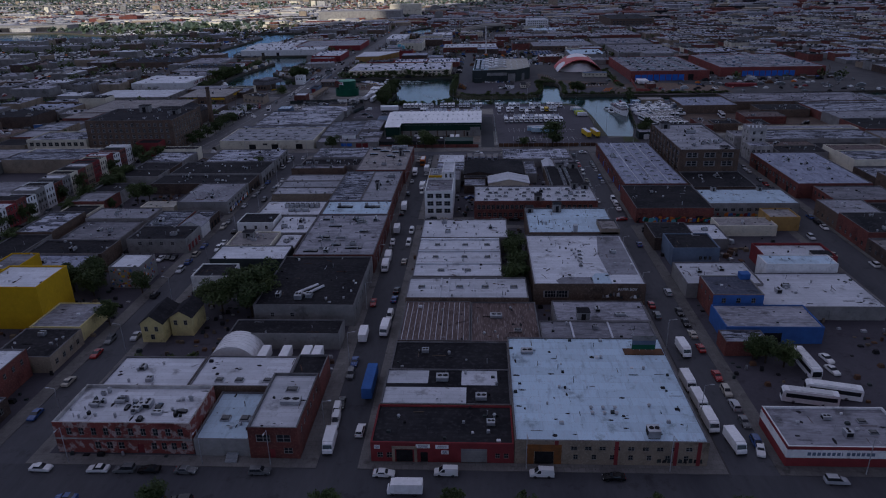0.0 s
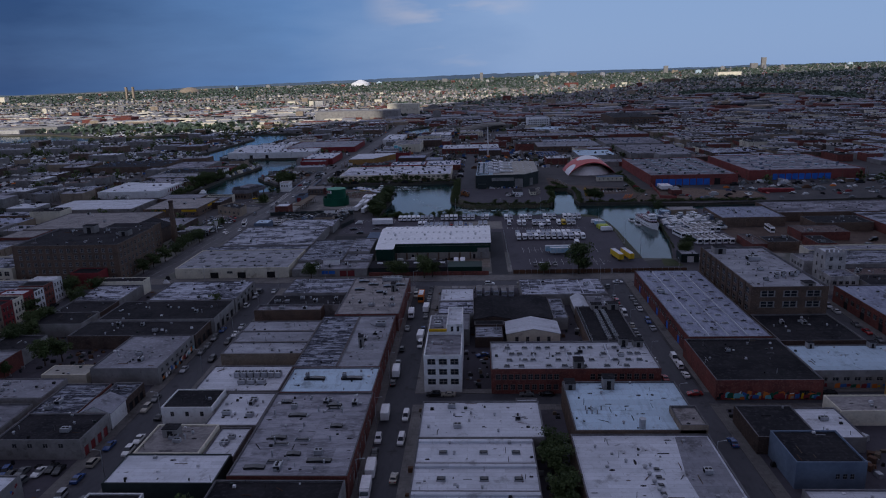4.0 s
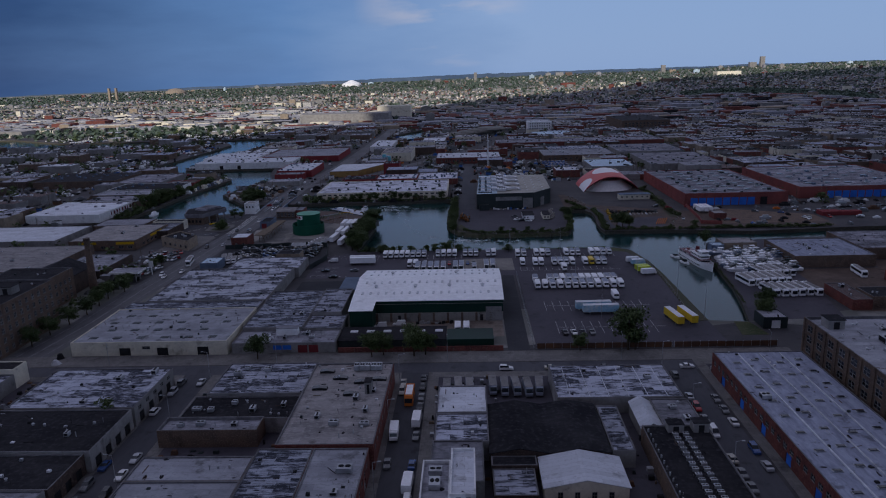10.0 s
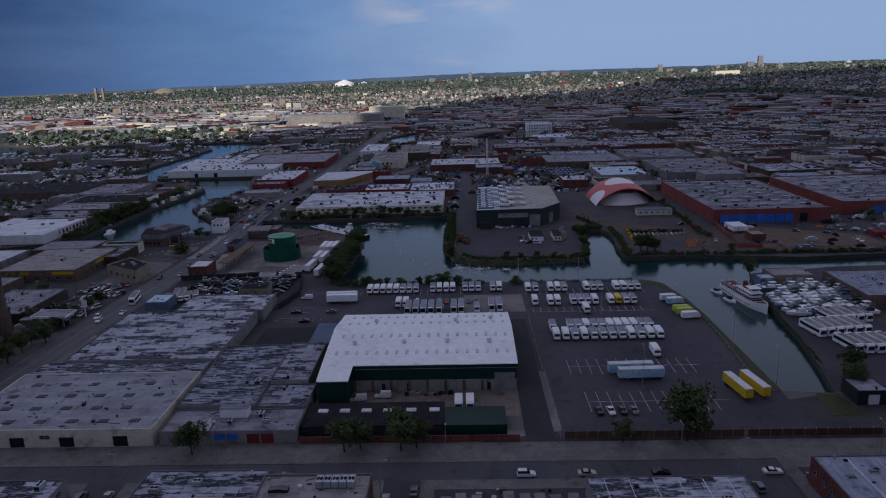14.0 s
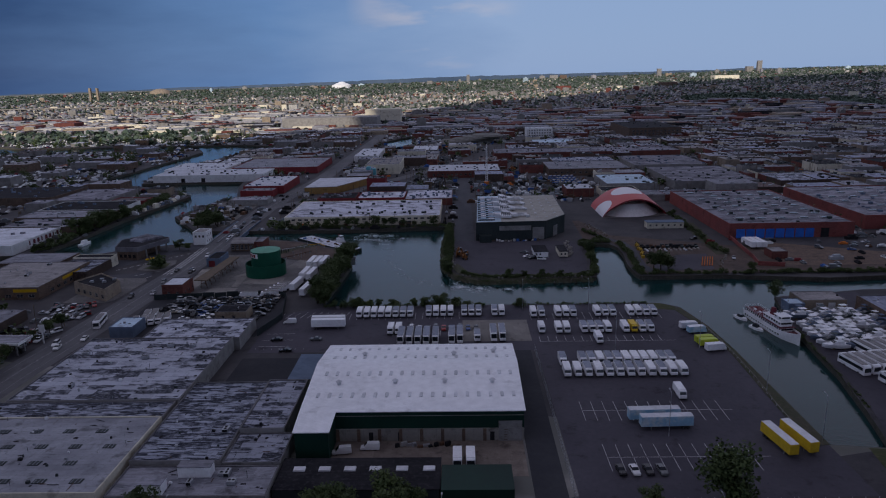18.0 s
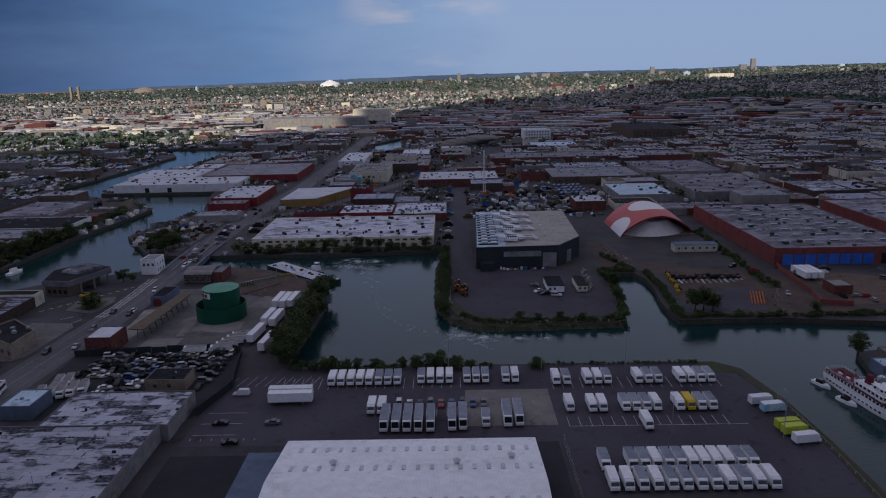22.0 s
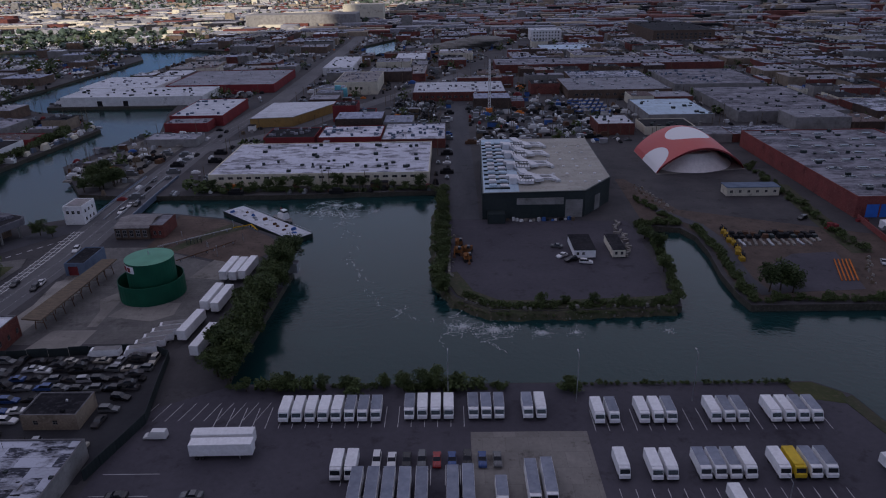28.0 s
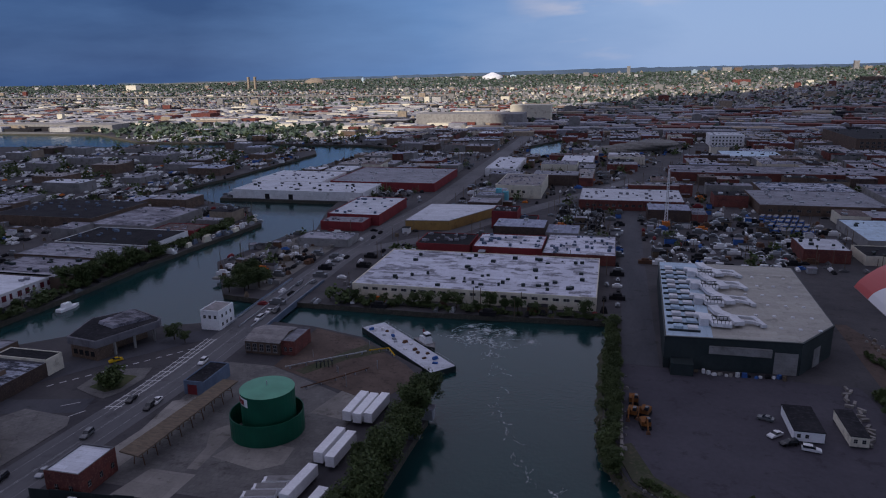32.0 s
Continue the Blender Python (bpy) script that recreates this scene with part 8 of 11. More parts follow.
def streak(x, y, tw, steps, w_, fork=0.22):
    """A thin broken line of foam that wanders and forks."""
    line = [(x, y)]
    for _ in range(steps):
        tw += rg.uniform(-0.75, 0.75)
        x, y = x + math.cos(tw) * 0.75, y + math.sin(tw) * 0.75
        line.append((x, y))
        if fork > 0.04 and rg.random() < fork:
            streak(x, y, tw + rg.choice((-1, 1)) * rg.uniform(0.5, 1.3), max(2, steps // 2), w_ * 0.7, fork * 0.5)
    if len(line) > 2 and all(inside(px, py, CREEK) and py < 711 for px, py in line):
        for (xa_, ya_), (xb_, yb_) in zip(line, line[1:]):
            for _ in range(rg.randint(3, 7)):
                u_, s_ = rg.random(), w_ * rg.uniform(0.5, 1.5)
                px, py = xa_ + (xb_ - xa_) * u_ + rg.gauss(0, 0.10), ya_ + (yb_ - ya_) * u_ + rg.gauss(0, 0.10)
                g.prism([(px - s_, py), (px, py - s_ * 0.6), (px + s_ * 1.2, py + s_ * 0.2), (px, py + s_ * 0.7)], -2.23, -2.17)


HEARTS = [(-15.6, 589.5, 1.0), (-6.5, 587.6, 1.15), (7, 585.6, 0.8), (17.5, 585.4, 0.45), (44, 586, 0.3), (-70, 703, 0.9), (-60, 702, 0.9), (-52, 694, 0.6), (-77, 706, 0.6)]
for cx_, cy_, rad in HEARTS:
    for _ in range(int(420 * rad)):
        dx_, dy_, s_ = rg.gauss(0, 0.95 * rad), rg.gauss(0, 0.8 * rad), rg.uniform(0.05, 0.17)
        g.prism([(cx_ + dx_ - s_, cy_ + dy_), (cx_ + dx_, cy_ + dy_ - s_ * 0.5), (cx_ + dx_ + s_, cy_ + dy_), (cx_ + dx_, cy_ + dy_ + s_ * 0.6)], -2.23, -2.17)
    for _ in range(int(170 * rad)):
        dx_, dy_, s_ = rg.gauss(0, 3.0 * rad), rg.gauss(0, 2.4 * rad), rg.uniform(0.03, 0.08)
        g.prism([(cx_ + dx_ - s_, cy_ + dy_), (cx_ + dx_, cy_ + dy_ - s_ * 0.5), (cx_ + dx_ + s_, cy_ + dy_), (cx_ + dx_, cy_ + dy_ + s_ * 0.6)], -2.23, -2.17)
    for _ in range(int(22 * rad)):
        a = rg.uniform(0, 6.28)
        q = rg.uniform(0.8, 3.0) * rad
        streak(cx_ + q * math.cos(a), cy_ + q * math.sin(a), a + rg.uniform(-0.4, 0.4), rg.randint(2, 4), rg.uniform(0.02, 0.06), 0.1)
for xa, ya, tw, n_s in ((-21, 591, -0.2, 6), (-12, 589, -0.3, 7), (-9, 586, -1.9, 7), (-11, 580.5, 0.1, 14), (-22, 585, -0.6, 10), (-2, 591, -0.9, 8), (-1.6, 590, -1.4, 6), (-20, 596, -0.5, 8)):
    for _ in range(3):
        streak(xa + rg.gauss(0, 0.3), ya + rg.gauss(0, 0.3), tw + rg.gauss(0, 0.15), n_s, rg.uniform(0.04, 0.10), 0.08)
for k in range(46):
    # wash thrown out round the tug in long arcs
    a = rg.uniform(0.1, 1.25)
    d = rg.uniform(7, 26)
    streak(-88 + d * math.cos(a) * 1.15, 686 + d * math.sin(a), a + rg.uniform(-0.9, 0.6), rg.randint(6, 13), rg.uniform(0.04, 0.13), 0.12)
TRAIL = [(-64, 690), (-64, 677), (-57, 650), (-52, 630), (-41, 606), (-31, 596), (-18, 590), (-6, 586)]
for (xa, ya), (xb, yb) in zip(TRAIL, TRAIL[1:]):
    for _ in range(9):
        u = rg.random()
        streak(xa + (xb - xa) * u + rg.gauss(0, 1.2), ya + (yb - ya) * u + rg.gauss(0, 1.2), math.atan2(yb - ya, xb - xa), rg.randint(2, 6), rg.uniform(0.03, 0.10))
solid("foam", g, FOAM, "white foam streaks drifting on the creek", "foam", "stuff")

# barge with its tug
bg = thing("barge", "flat steel barge moored in the basin", "barge", pose(-95.5, 677.4, -2.2, 0, 0, -43.5))
g = Geo()
g.box(-25.5, 25.5, -5, 5, -0.6, 1.9)
part("hull", g, CHARCOAL, bg)
g = Geo()
g.box(-25.3, 25.3, -4.8, 4.8, 1.9, 1.96)
part("deck", g, R_WHITE, bg, "pale grey steel deck")
for k in range(16):
    g = Geo()
    g.box(-0.6, rnd(0.4, 1.5), -0.5, 0.5, 0, rnd(0.4, 1.1), shrink=0.8)
    part("deck_gear", g, random.choice((BLUE, STEEL, RUST, WHITEWALL)), bg, at=pose(-21 + 2.7 * k, rnd(-3.6, 3.6), 1.96, 0, 0, rnd(0, 90)))
for y in (-4.9, 4.9):
    g = Geo()
    for k in range(18):
        g.rod((-25 + 2.9 * k, y, 1.9), (-25 + 2.9 * k, y, 2.8), 0.04, 4)
    g.rod((-25, y, 2.8), (25, y, 2.8), 0.03, 4)
    part("railing", g, STEEL, bg)
# pipelines, valve rack and marker posts on the dirt behind the barge
for pts, mat_, words, r_ in ((((-129, 648.4), (-118, 657.5), (-106.6, 666.6)), STEEL, "grey steel pipeline on low supports", 0.22), (((-106, 667.4), (-99.8, 671), (-95.6, 664.8)), YELLOW, "yellow gas pipeline by the barge", 0.24), (((-117, 634.8), (-108, 645), (-101, 653.6)), RUST, "rusty pipeline on low supports", 0.2)):
    pl = thing("pipeline", words, "pipeline", pose(pts[0][0], pts[0][1], 0.05), group="dock pipelines")
    x0, y0 = pts[0]
    for (xa, ya), (xb, yb) in zip(pts, pts[1:]):
        g = Geo()
        g.rod((xa - x0, ya - y0, 0.9), (xb - x0, yb - y0, 0.9), r_, 7)
        part("pipe", g, mat_, pl)
        for u in (0.12, 0.5, 0.88):
            g = Geo()
            x, y = xa - x0 + (xb - xa) * u, ya - y0 + (yb - ya) * u
            g.box(x - 0.25, x + 0.25, y - 0.25, y + 0.25, 0, 0.8, shrink=0.8)
            part("support", g, STEEL, pl)
vr = thing("valve_rack", "dark steel valve rack with pipes and wheels", "pipework", pose(-117, 653.4, 0.05, 0, 0, 22))
for k in range(5):
    g = Geo()
    g.rod((-2.6 + 1.3 * k, -0.9, 0), (-2.6 + 1.3 * k, -0.9, 1.7), 0.12, 6)
    g.rod((-2.6 + 1.3 * k, -0.9, 1.7), (-2.6 + 1.3 * k, 0.9, 1.7), 0.12, 6)
    g.rod((-2.6 + 1.3 * k, 0.9, 1.7), (-2.6 + 1.3 * k, 0.9, 0), 0.12, 6)
    part("pipe", g, CHARCOAL, vr)
    g = Geo()
    g.tube(-2.6 + 1.3 * k, 0, 1.8, 1.9, 0.4, 0.4, 8)
    part("valve_wheel", g, DARK, vr)
for x, y, h_ in ((-104, 640.4, 4.4), (-111, 650, 2.2), (-110.2, 649, 2.2), (-98.6, 655, 3.2), (-124, 660, 2.6), (-107, 671, 3.0)):
    g = Geo()
    g.rod((0, 0, 0), (0, 0, h_), 0.13, 6)
    solid("post", g, STEEL, "grey steel marker post in the dirt", "post", at=pose(x, y, 0.04), group="marker posts")
tg = thing("tugboat", "small white tugboat beside the barge", "tugboat", pose(-89.2, 683.2, -2.2, 0, 0, -47))
g = Geo()
g.prism([(-6, -2.2), (2, -2.4), (6.5, 0), (2, 2.4), (-6, 2.2)], -0.6, 1.3)
part("hull", g, CHARCOAL, tg)
g = Geo()
g.prism([(-6, -2.1), (2, -2.3), (6.3, 0), (2, 2.3), (-6, 2.1)], 1.3, 1.36)
part("deck", g, STUCCO, tg)
g = Geo()
g.box(-3, 2, -1.5, 1.5, 1.36, 3.4, shrink=0.92)
part("cabin", g, TRUCKWHITE, tg)
g = Geo()
g.box(-0.8, 1.8, -1.1, 1.1, 3.4, 5.2, shrink=0.9)
part("wheelhouse", g, TRUCKWHITE, tg)
g = Geo()
g.box(-0.86, 1.86, -1.12, 1.12, 4.2, 4.9)
part("window_band", g, GLASS, tg)
g = Geo()
g.rod((-2, 0, 3.4), (-2, 0, 5.6), 0.35, 8)
part("funnel", g, RED, tg)

# the white excursion ship in the slip
def loft(g, stations, m=0):
    """A hull through stations (x, half width below, half width above, keel z, deck z)."""
    ring = [[(x, -wb, z0), (x, -(wb + wa) * 0.53, (z0 + z1) * 0.5), (x, -wa, z1), (x, wa, z1), (x, (wb + wa) * 0.53, (z0 + z1) * 0.5), (x, wb, z0)] for x, wb, wa, z0, z1 in stations]
    for p, q in zip(ring, ring[1:]):
        for j in range(6):
            g.face([p[j], q[j], q[(j + 1) % 6], p[(j + 1) % 6]], m)
    g.face(ring[0], m)
    g.face(ring[-1][::-1], m)


sh = thing("ship", "white excursion ship with a maroon after deck moored in the slip", "ship", pose(106.4, 528.6, -2.2, 0, 0, -83) @ Matrix.Diagonal((0.87, 0.9, 0.87, 1)))
HULL = [(-19.5, 2.4, 3.1, -0.4, 2.7), (-17, 3.0, 3.6, -0.6, 2.6), (-8, 3.4, 3.7, -0.6, 2.5), (4, 3.4, 3.7, -0.6, 2.6), (11, 2.6, 3.4, -0.6, 3.0), (15.5, 1.3, 2.5, -0.6, 3.5), (18.5, 0.3, 1.2, -0.5, 4.0), (20.4, 0.03, 0.15, -0.2, 4.4)]
g = Geo()
loft(g, HULL)
part("hull", g, TRUCKWHITE, sh)
g = Geo()
loft(g, [(x * 1.002, wb + 0.06, wb + 0.10, -0.35, 0.3) for x, wb, wa, z0, z1 in HULL[:-1]])
part("waterline_band", g, RUST, sh, "rusty brown waterline band")
g = Geo()
loft(g, [(x, wa - 0.25, wa - 0.25, z1 - 0.1, z1 + 0.04) for x, wb, wa, z0, z1 in HULL[:-1]])
part("deck", g, MAROON, sh, "maroon main deck")
for s in (-1, 1):
    g = Geo()
    for (xa, _, wa, _, za), (xb, _, wb, _, zb) in zip(HULL, HULL[1:]):
        ya, yb = s * wa, s * wb
        g.face([(xa, ya, za), (xb, yb, zb), (xb, yb, zb + 0.95), (xa, ya, za + 0.95)])
        g.face([(xa, ya * 0.97, za), (xb, yb * 0.97, zb), (xb, yb * 0.97, zb + 0.95), (xa, ya * 0.97, za + 0.95)])
        g.face([(xa, ya, za + 0.95), (xb, yb, zb + 0.95), (xb, yb * 0.97, zb + 0.95), (xa, ya * 0.97, za + 0.95)])
    part("bulwark", g, TRUCKWHITE, sh)
    for k in range(15):
        g = Geo()
        x = -16.4 + 1.9 * k
        y = float(np.interp(x, [q[0] for q in HULL], [q[2] for q in HULL]))
        g.box(x - 0.5, x + 0.5, s * y - 0.06, s * y + 0.06, 1.5, 2.1)
        part("hull_window", g, GLASS, sh)
for name, z, x0, x1, w_, h_ in (("main_deckhouse", 2.6, -17.5, 11.0, 2.9, 2.2), ("upper_deckhouse", 4.95, -3.5, 10.0, 2.6, 2.1), ("wheelhouse", 7.2, 4.2, 9.2, 2.1, 2.0)):
    g = Geo()
    g.box(x0, x1, -w_, w_, z, z + h_)
    part(name, g, TRUCKWHITE, sh)
    g = Geo()
    g.box(x0 - 0.3, x1 + 0.7, -w_ - 0.55, w_ + 0.55, z + h_, z + h_ + 0.14)
    part("upper_deck" if z < 4 else "house_roof", g, MAROON if z < 4 else TRUCKWHITE, sh, "maroon upper deck" if z < 4 else "")
    nw = int((x1 - x0) / 1.7)
    for k in range(nw):
        x = x0 + 0.9 + (x1 - x0 - 1.8) * k / max(1, nw - 1)
        for s in (-1, 1):
            g = Geo()
            g.box(x - 0.55, x + 0.55, s * w_ - 0.04, s * w_ + 0.04, z + 0.9, z + 1.75)
            part("cabin_window", g, GLASS, sh)
    g = Geo()
    g.box(x1 - 0.04, x1 + 0.05, -w_ + 0.3, w_ - 0.3, z + 1.0, z + 1.75)
    part("front_window", g, GLASS, sh)
for x0, x1, z, w_ in ((-18.3, -3.6, 4.94, 3.3), (-3.6, 4.0, 7.2, 3.0)):
    g = Geo()
    for y in (-w_, w_):
        for zz in (0.5, 1.0):
            g.rod((x0, y, z + zz), (x1, y, z + zz), 0.05, 4)
        k = x0
        while k <= x1:
            g.rod((k, y, z), (k, y, z + 1.0), 0.05, 4)
            k += 1.6
    for zz in (0.5, 1.0):
        g.rod((x0, -w_, z + zz), (x0, w_, z + zz), 0.05, 4)
    part("railing", g, DUCT, sh, "white tubular railing")
for k in range(6):
    g = Geo()
    g.box(-0.9, 0.9, -0.35, 0.35, 0, 0.5, shrink=0.9)
    part("bench", g, TRUCKWHITE if k % 2 else RED, sh, at=pose(-15.5 + 2.1 * k, -0.9 if k % 2 else 0.9, 4.94))
g = Geo()
g.prism([(-1.5, -0.9), (0.9, -0.9), (1.5, 0), (0.9, 0.9), (-1.5, 0.9)], 7.2, 10.4, shrink=0.75)
part("funnel", g, MAROON, sh, "maroon funnel")
g = Geo()
g.rod((5, 0, 9.3), (5, 0, 15), 0.12, 6, 0, 0.05)
g.rod((5, -1.4, 12.4), (5, 1.4, 12.4), 0.05, 5)
part("mast", g, STEEL, sh)
for x, y in ((99, 541), (100.4, 529)):
    bo = thing("motorboat", "small white motorboat tied up by the ship", "boat", pose(x, y, -2.2, 0, 0, -70), "small boats")
    g = Geo()
    g.prism([(-3, -1.1), (1.5, -1.2), (3.6, 0), (1.5, 1.2), (-3, 1.1)], -0.2, 0.9)
    part("hull", g, TRUCKWHITE, bo)
    g = Geo()
    g.box(-1.6, 0.8, -0.8, 0.8, 0.9, 2.0, shrink=0.85)
    part("cabin", g, GLASS, bo)
# bus and boat yard across the slip
slab("yard", LOT, "dark asphalt yard packed with coaches and boats", [(99, 438), (135, 438), (160, 568), (126, 563), (117, 540), (112, 507), (108.6, 480), (104, 458)], -0.2, 0.026, category="yard")
for k in range(6):
    put(("yard coach",), lambda: bus_thing("white coach parked in a crowded yard", TRUCKWHITE, STUCCO), 114.2 + 3.5 * k, 485.5 + 0.5 * k + rnd(-0.6, 0.6), 99, 0.03)
    if k < 5:
        put(("yard coach",), None, 125 + 3.5 * k, 498.5 + 0.4 * k + rnd(-0.6, 0.6), 99, 0.03)
    put(("yard coach",), None, 119 + 3.6 * k, 471 + rnd(-0.6, 0.6), 99, 0.03)


def laid_boat(hull=TRUCKWHITE, top=TRUCKWHITE, words="white motorboat laid up ashore on blocks", ln=4.8):
    c = thing("laid_up_boat", words, "boat", group="boats ashore")
    g = Geo()
    loft(g, [(-ln, 1.0, 1.35, 0.6, 1.9), (-ln * 0.4, 1.0, 1.45, 0.45, 1.95), (ln * 0.35, 0.7, 1.4, 0.5, 2.1), (ln * 0.75, 0.25, 0.85, 0.7, 2.25), (ln * 1.05, 0.02, 0.05, 1.2, 2.4)])
    part("hull", g, hull, c)
    g = Geo()
    for x in (-ln * 0.6, ln * 0.2):
        g.box(x - 0.3, x + 0.3, -0.9, 0.9, 0, 0.75)
    part("blocks", g, TIMBER, c, "timber support blocks")
    g = Geo()
    g.profile([(-ln * 0.55, 1.9), (ln * 0.5, 2.1), (ln * 0.25, 2.75), (ln * 0.05, 3.2), (-ln * 0.5, 3.1)], -1.0, 1.0)
    part("cabin", g, top, c)
    g = Geo()
    g.profile([(ln * 0.06, 3.16), (ln * 0.26, 2.7), (ln * 0.30, 2.74), (ln * 0.10, 3.20)], -0.95, 0.95)
    part("windscreen", g, GLASS, c)
    g = Geo()
    for y in (-1.0, 1.0):
        g.rod((-ln * 0.5, y, 3.1), (-ln * 0.55, y, 4.3), 0.05, 4)
        g.rod((-ln * 0.05, y, 3.15), (-ln * 0.1, y, 4.3), 0.05, 4)
    g.box(-ln * 0.6, -ln * 0.05, -1.05, 1.05, 4.3, 4.4)
    part("canopy", g, top, c)
    return c


BOATS = ((("laid boat",), laid_boat), (("laid boat",), laid_boat), (("blue boat",), lambda: laid_boat(TRUCKWHITE, BLUEGREY, "white motorboat ashore under a blue-grey cover", 4.4)),
         (("covered boat",), lambda: laid_boat(TRUCKWHITE, CHARCOAL, "white motorboat ashore under a dark cover")), (("dark boat",), lambda: laid_boat(BLUEGREY, TRUCKWHITE, "dark-hulled motorboat laid up ashore", 5.2)))
for j in range(10):
    for i in range(4):
        if random.random() < 0.93:
            put(*random.choice(BOATS), 117.0 + 0.06 * j * 3.2 + 9.6 * i * (0.92 if i else 1) + rnd(-0.4, 0.4), 502.5 + 3.9 * j + rnd(-0.3, 0.3), 186 + rnd(-5, 5), 0.03)
for k in range(40):
    u = k / 40
    bush(103 + 10.5 * u ** 0.8 + rnd(-0.3, 0.5), 457 + 78 * u, rnd(0.15, 0.4), -0.3)
bb = building("shed", "small blue boat shed by the slip", 118, 124.6, 541, 548, 4.0, R_BLUE, BLUEGREY, 0.2, base=0.0)
bb = building("shed", "low brown boat workshop with pale doors", 125, 143, 544, 556, 4.4, R_TAN, BRICK_TAN, 0.2, base=0.0, front=(("white", 5, 9, 1, 0, 3.0, 3.2), ("white", 10, 14, 1, 0, 3.0, 3.2)))
tree(120, 558, 1.1, 0, "dark tree on the bank behind the boat sheds")
bb = building("hut", "small dark gatehouse with a pale shutter", 99, 108, 428, 437, 4.5, R_GREY, CHARCOAL, 0.2, base=0.05, front=(("white", 2.5, 7, 1, 0, 3.4, 3.2),))
bb = building("warehouse", "low red-brown warehouse across the slip", 147, 186, 509, 545, 6, R_LONG, BRICK_BROWN, 0.4, base=0.0)
clutter(bb, 149, 184, 511, 543, 6, 3, 4)
bb = building("warehouse", "long low brown warehouse beside the creek", 187, 290, 522, 560, 6, R_DEPOT, BRICK_BROWN, 0.4, base=0.0)
clutter(bb, 189, 288, 524, 558, 6, 3, 4)
put(("yard coach",), None, 171, 496, 84, 0.04)
slab("yard", DIRT, "reddish bare earth yard", [(142, 446), (300, 430), (300, 520), (187, 520), (187, 507), (145, 507)], -0.2, 0.03, category="yard")
for k in range(14):
    car(188 + rnd(0, 60), 450 + rnd(0, 64), rnd(0, 180), random.choice((0, 2, 3, 5)), "van", 0.04)
for x0, x1, y0, y1, h_, rf, wl_ in ((142, 150, 447, 470, 4.5, R_BROWN, BRICK), (151, 168, 449, 462, 5.0, R_TAR, BRICK_BROWN), (178, 205, 470, 488, 5.0, R_BROWN, BRICK), (176, 186, 446, 464, 4.6, R_TAR, BRICK), (196, 230, 492, 512, 5.5, R_TAR, BRICK_BROWN)):
    bb = building("workshop", WWORDS[wl_] + " workshop in the earth yard", x0, x1, y0, y1, h_, rf, wl_, 0.3, base=0.02)
    clutter(bb, x0, x1, y0, y1, 3, 1, 2)
filler(162, 230, 402, 437, 5, 8, 0, 0.02)
filler(232, 300, 402, 560, 5, 9, 0, 0.02, 40)

# ---- the point: grey hall, trailers, machines ----
hall = thing("hall", "large charcoal metal hall with a cut corner", "hall", pose(0, 0, 0))
FOOT = [(-6, 676), (36, 678), (50, 697), (52, 768), (-3, 768)]
g = Geo()
g.prism(FOOT, 0, 11)
part("wall", g, CHARCOAL, hall)
g = Geo()
g.prism([(-6.2, 675.8), (36.2, 677.8), (50.3, 697), (52.3, 768.2), (-3.2, 768.2)], 10.6, 11.15)
part("roof_edge", g, CHARCOAL, hall)
g = Geo()
g.prism([(-5.6, 676.4), (35.8, 678.4), (49.8, 697.2), (51.8, 767.6), (-2.7, 767.6)], 11.15, 11.25)
part("roof", g, R_CREAM, hall)
g = Geo()
g.prism([(-5.5, 676.6), (9, 677.3), (14, 767.4), (-2.6, 767.4)], 11.25, 11.29)
part("roof_sheet", g, R_BLUE, hall, "bluish roof strip under the ducts")
for k in range(12):
    g = Geo()
    g.box(-5, 5.2, -0.2, 0.2, 0, 0.7)
    part("beam", g, CHARCOAL, hall, at=pose(0.35 + 0.15 * k, 681 + 6.6 * k, 11.3))
    g = Geo()
    g.box(-3.6, -0.4, -1.3, 1.3, 0, 1.0, shrink=0.94)
    part("air_unit", g, DUCT if k % 3 else R_BLUE, hall, at=pose(0.8 + 0.15 * k, 684.4 + 6.6 * k, 11.3))
    g = Geo()
    g.box(1.0, 4.4, -1.5, 1.5, 0, 0.8, shrink=0.94)
    part("air_unit", g, R_BLUE if k % 2 else DUCT, hall, at=pose(0.8 + 0.15 * k, 684.4 + 6.6 * k, 11.3))


def flat_duct(pts, wide, z, tall):
    """A run of broad flat sheet-metal duct through points of the roof."""
    g = Geo()
    band(pts, -wide / 2, wide / 2, z, z + tall, g)
    part("duct", g, DUCT, hall, "broad white sheet-metal duct")


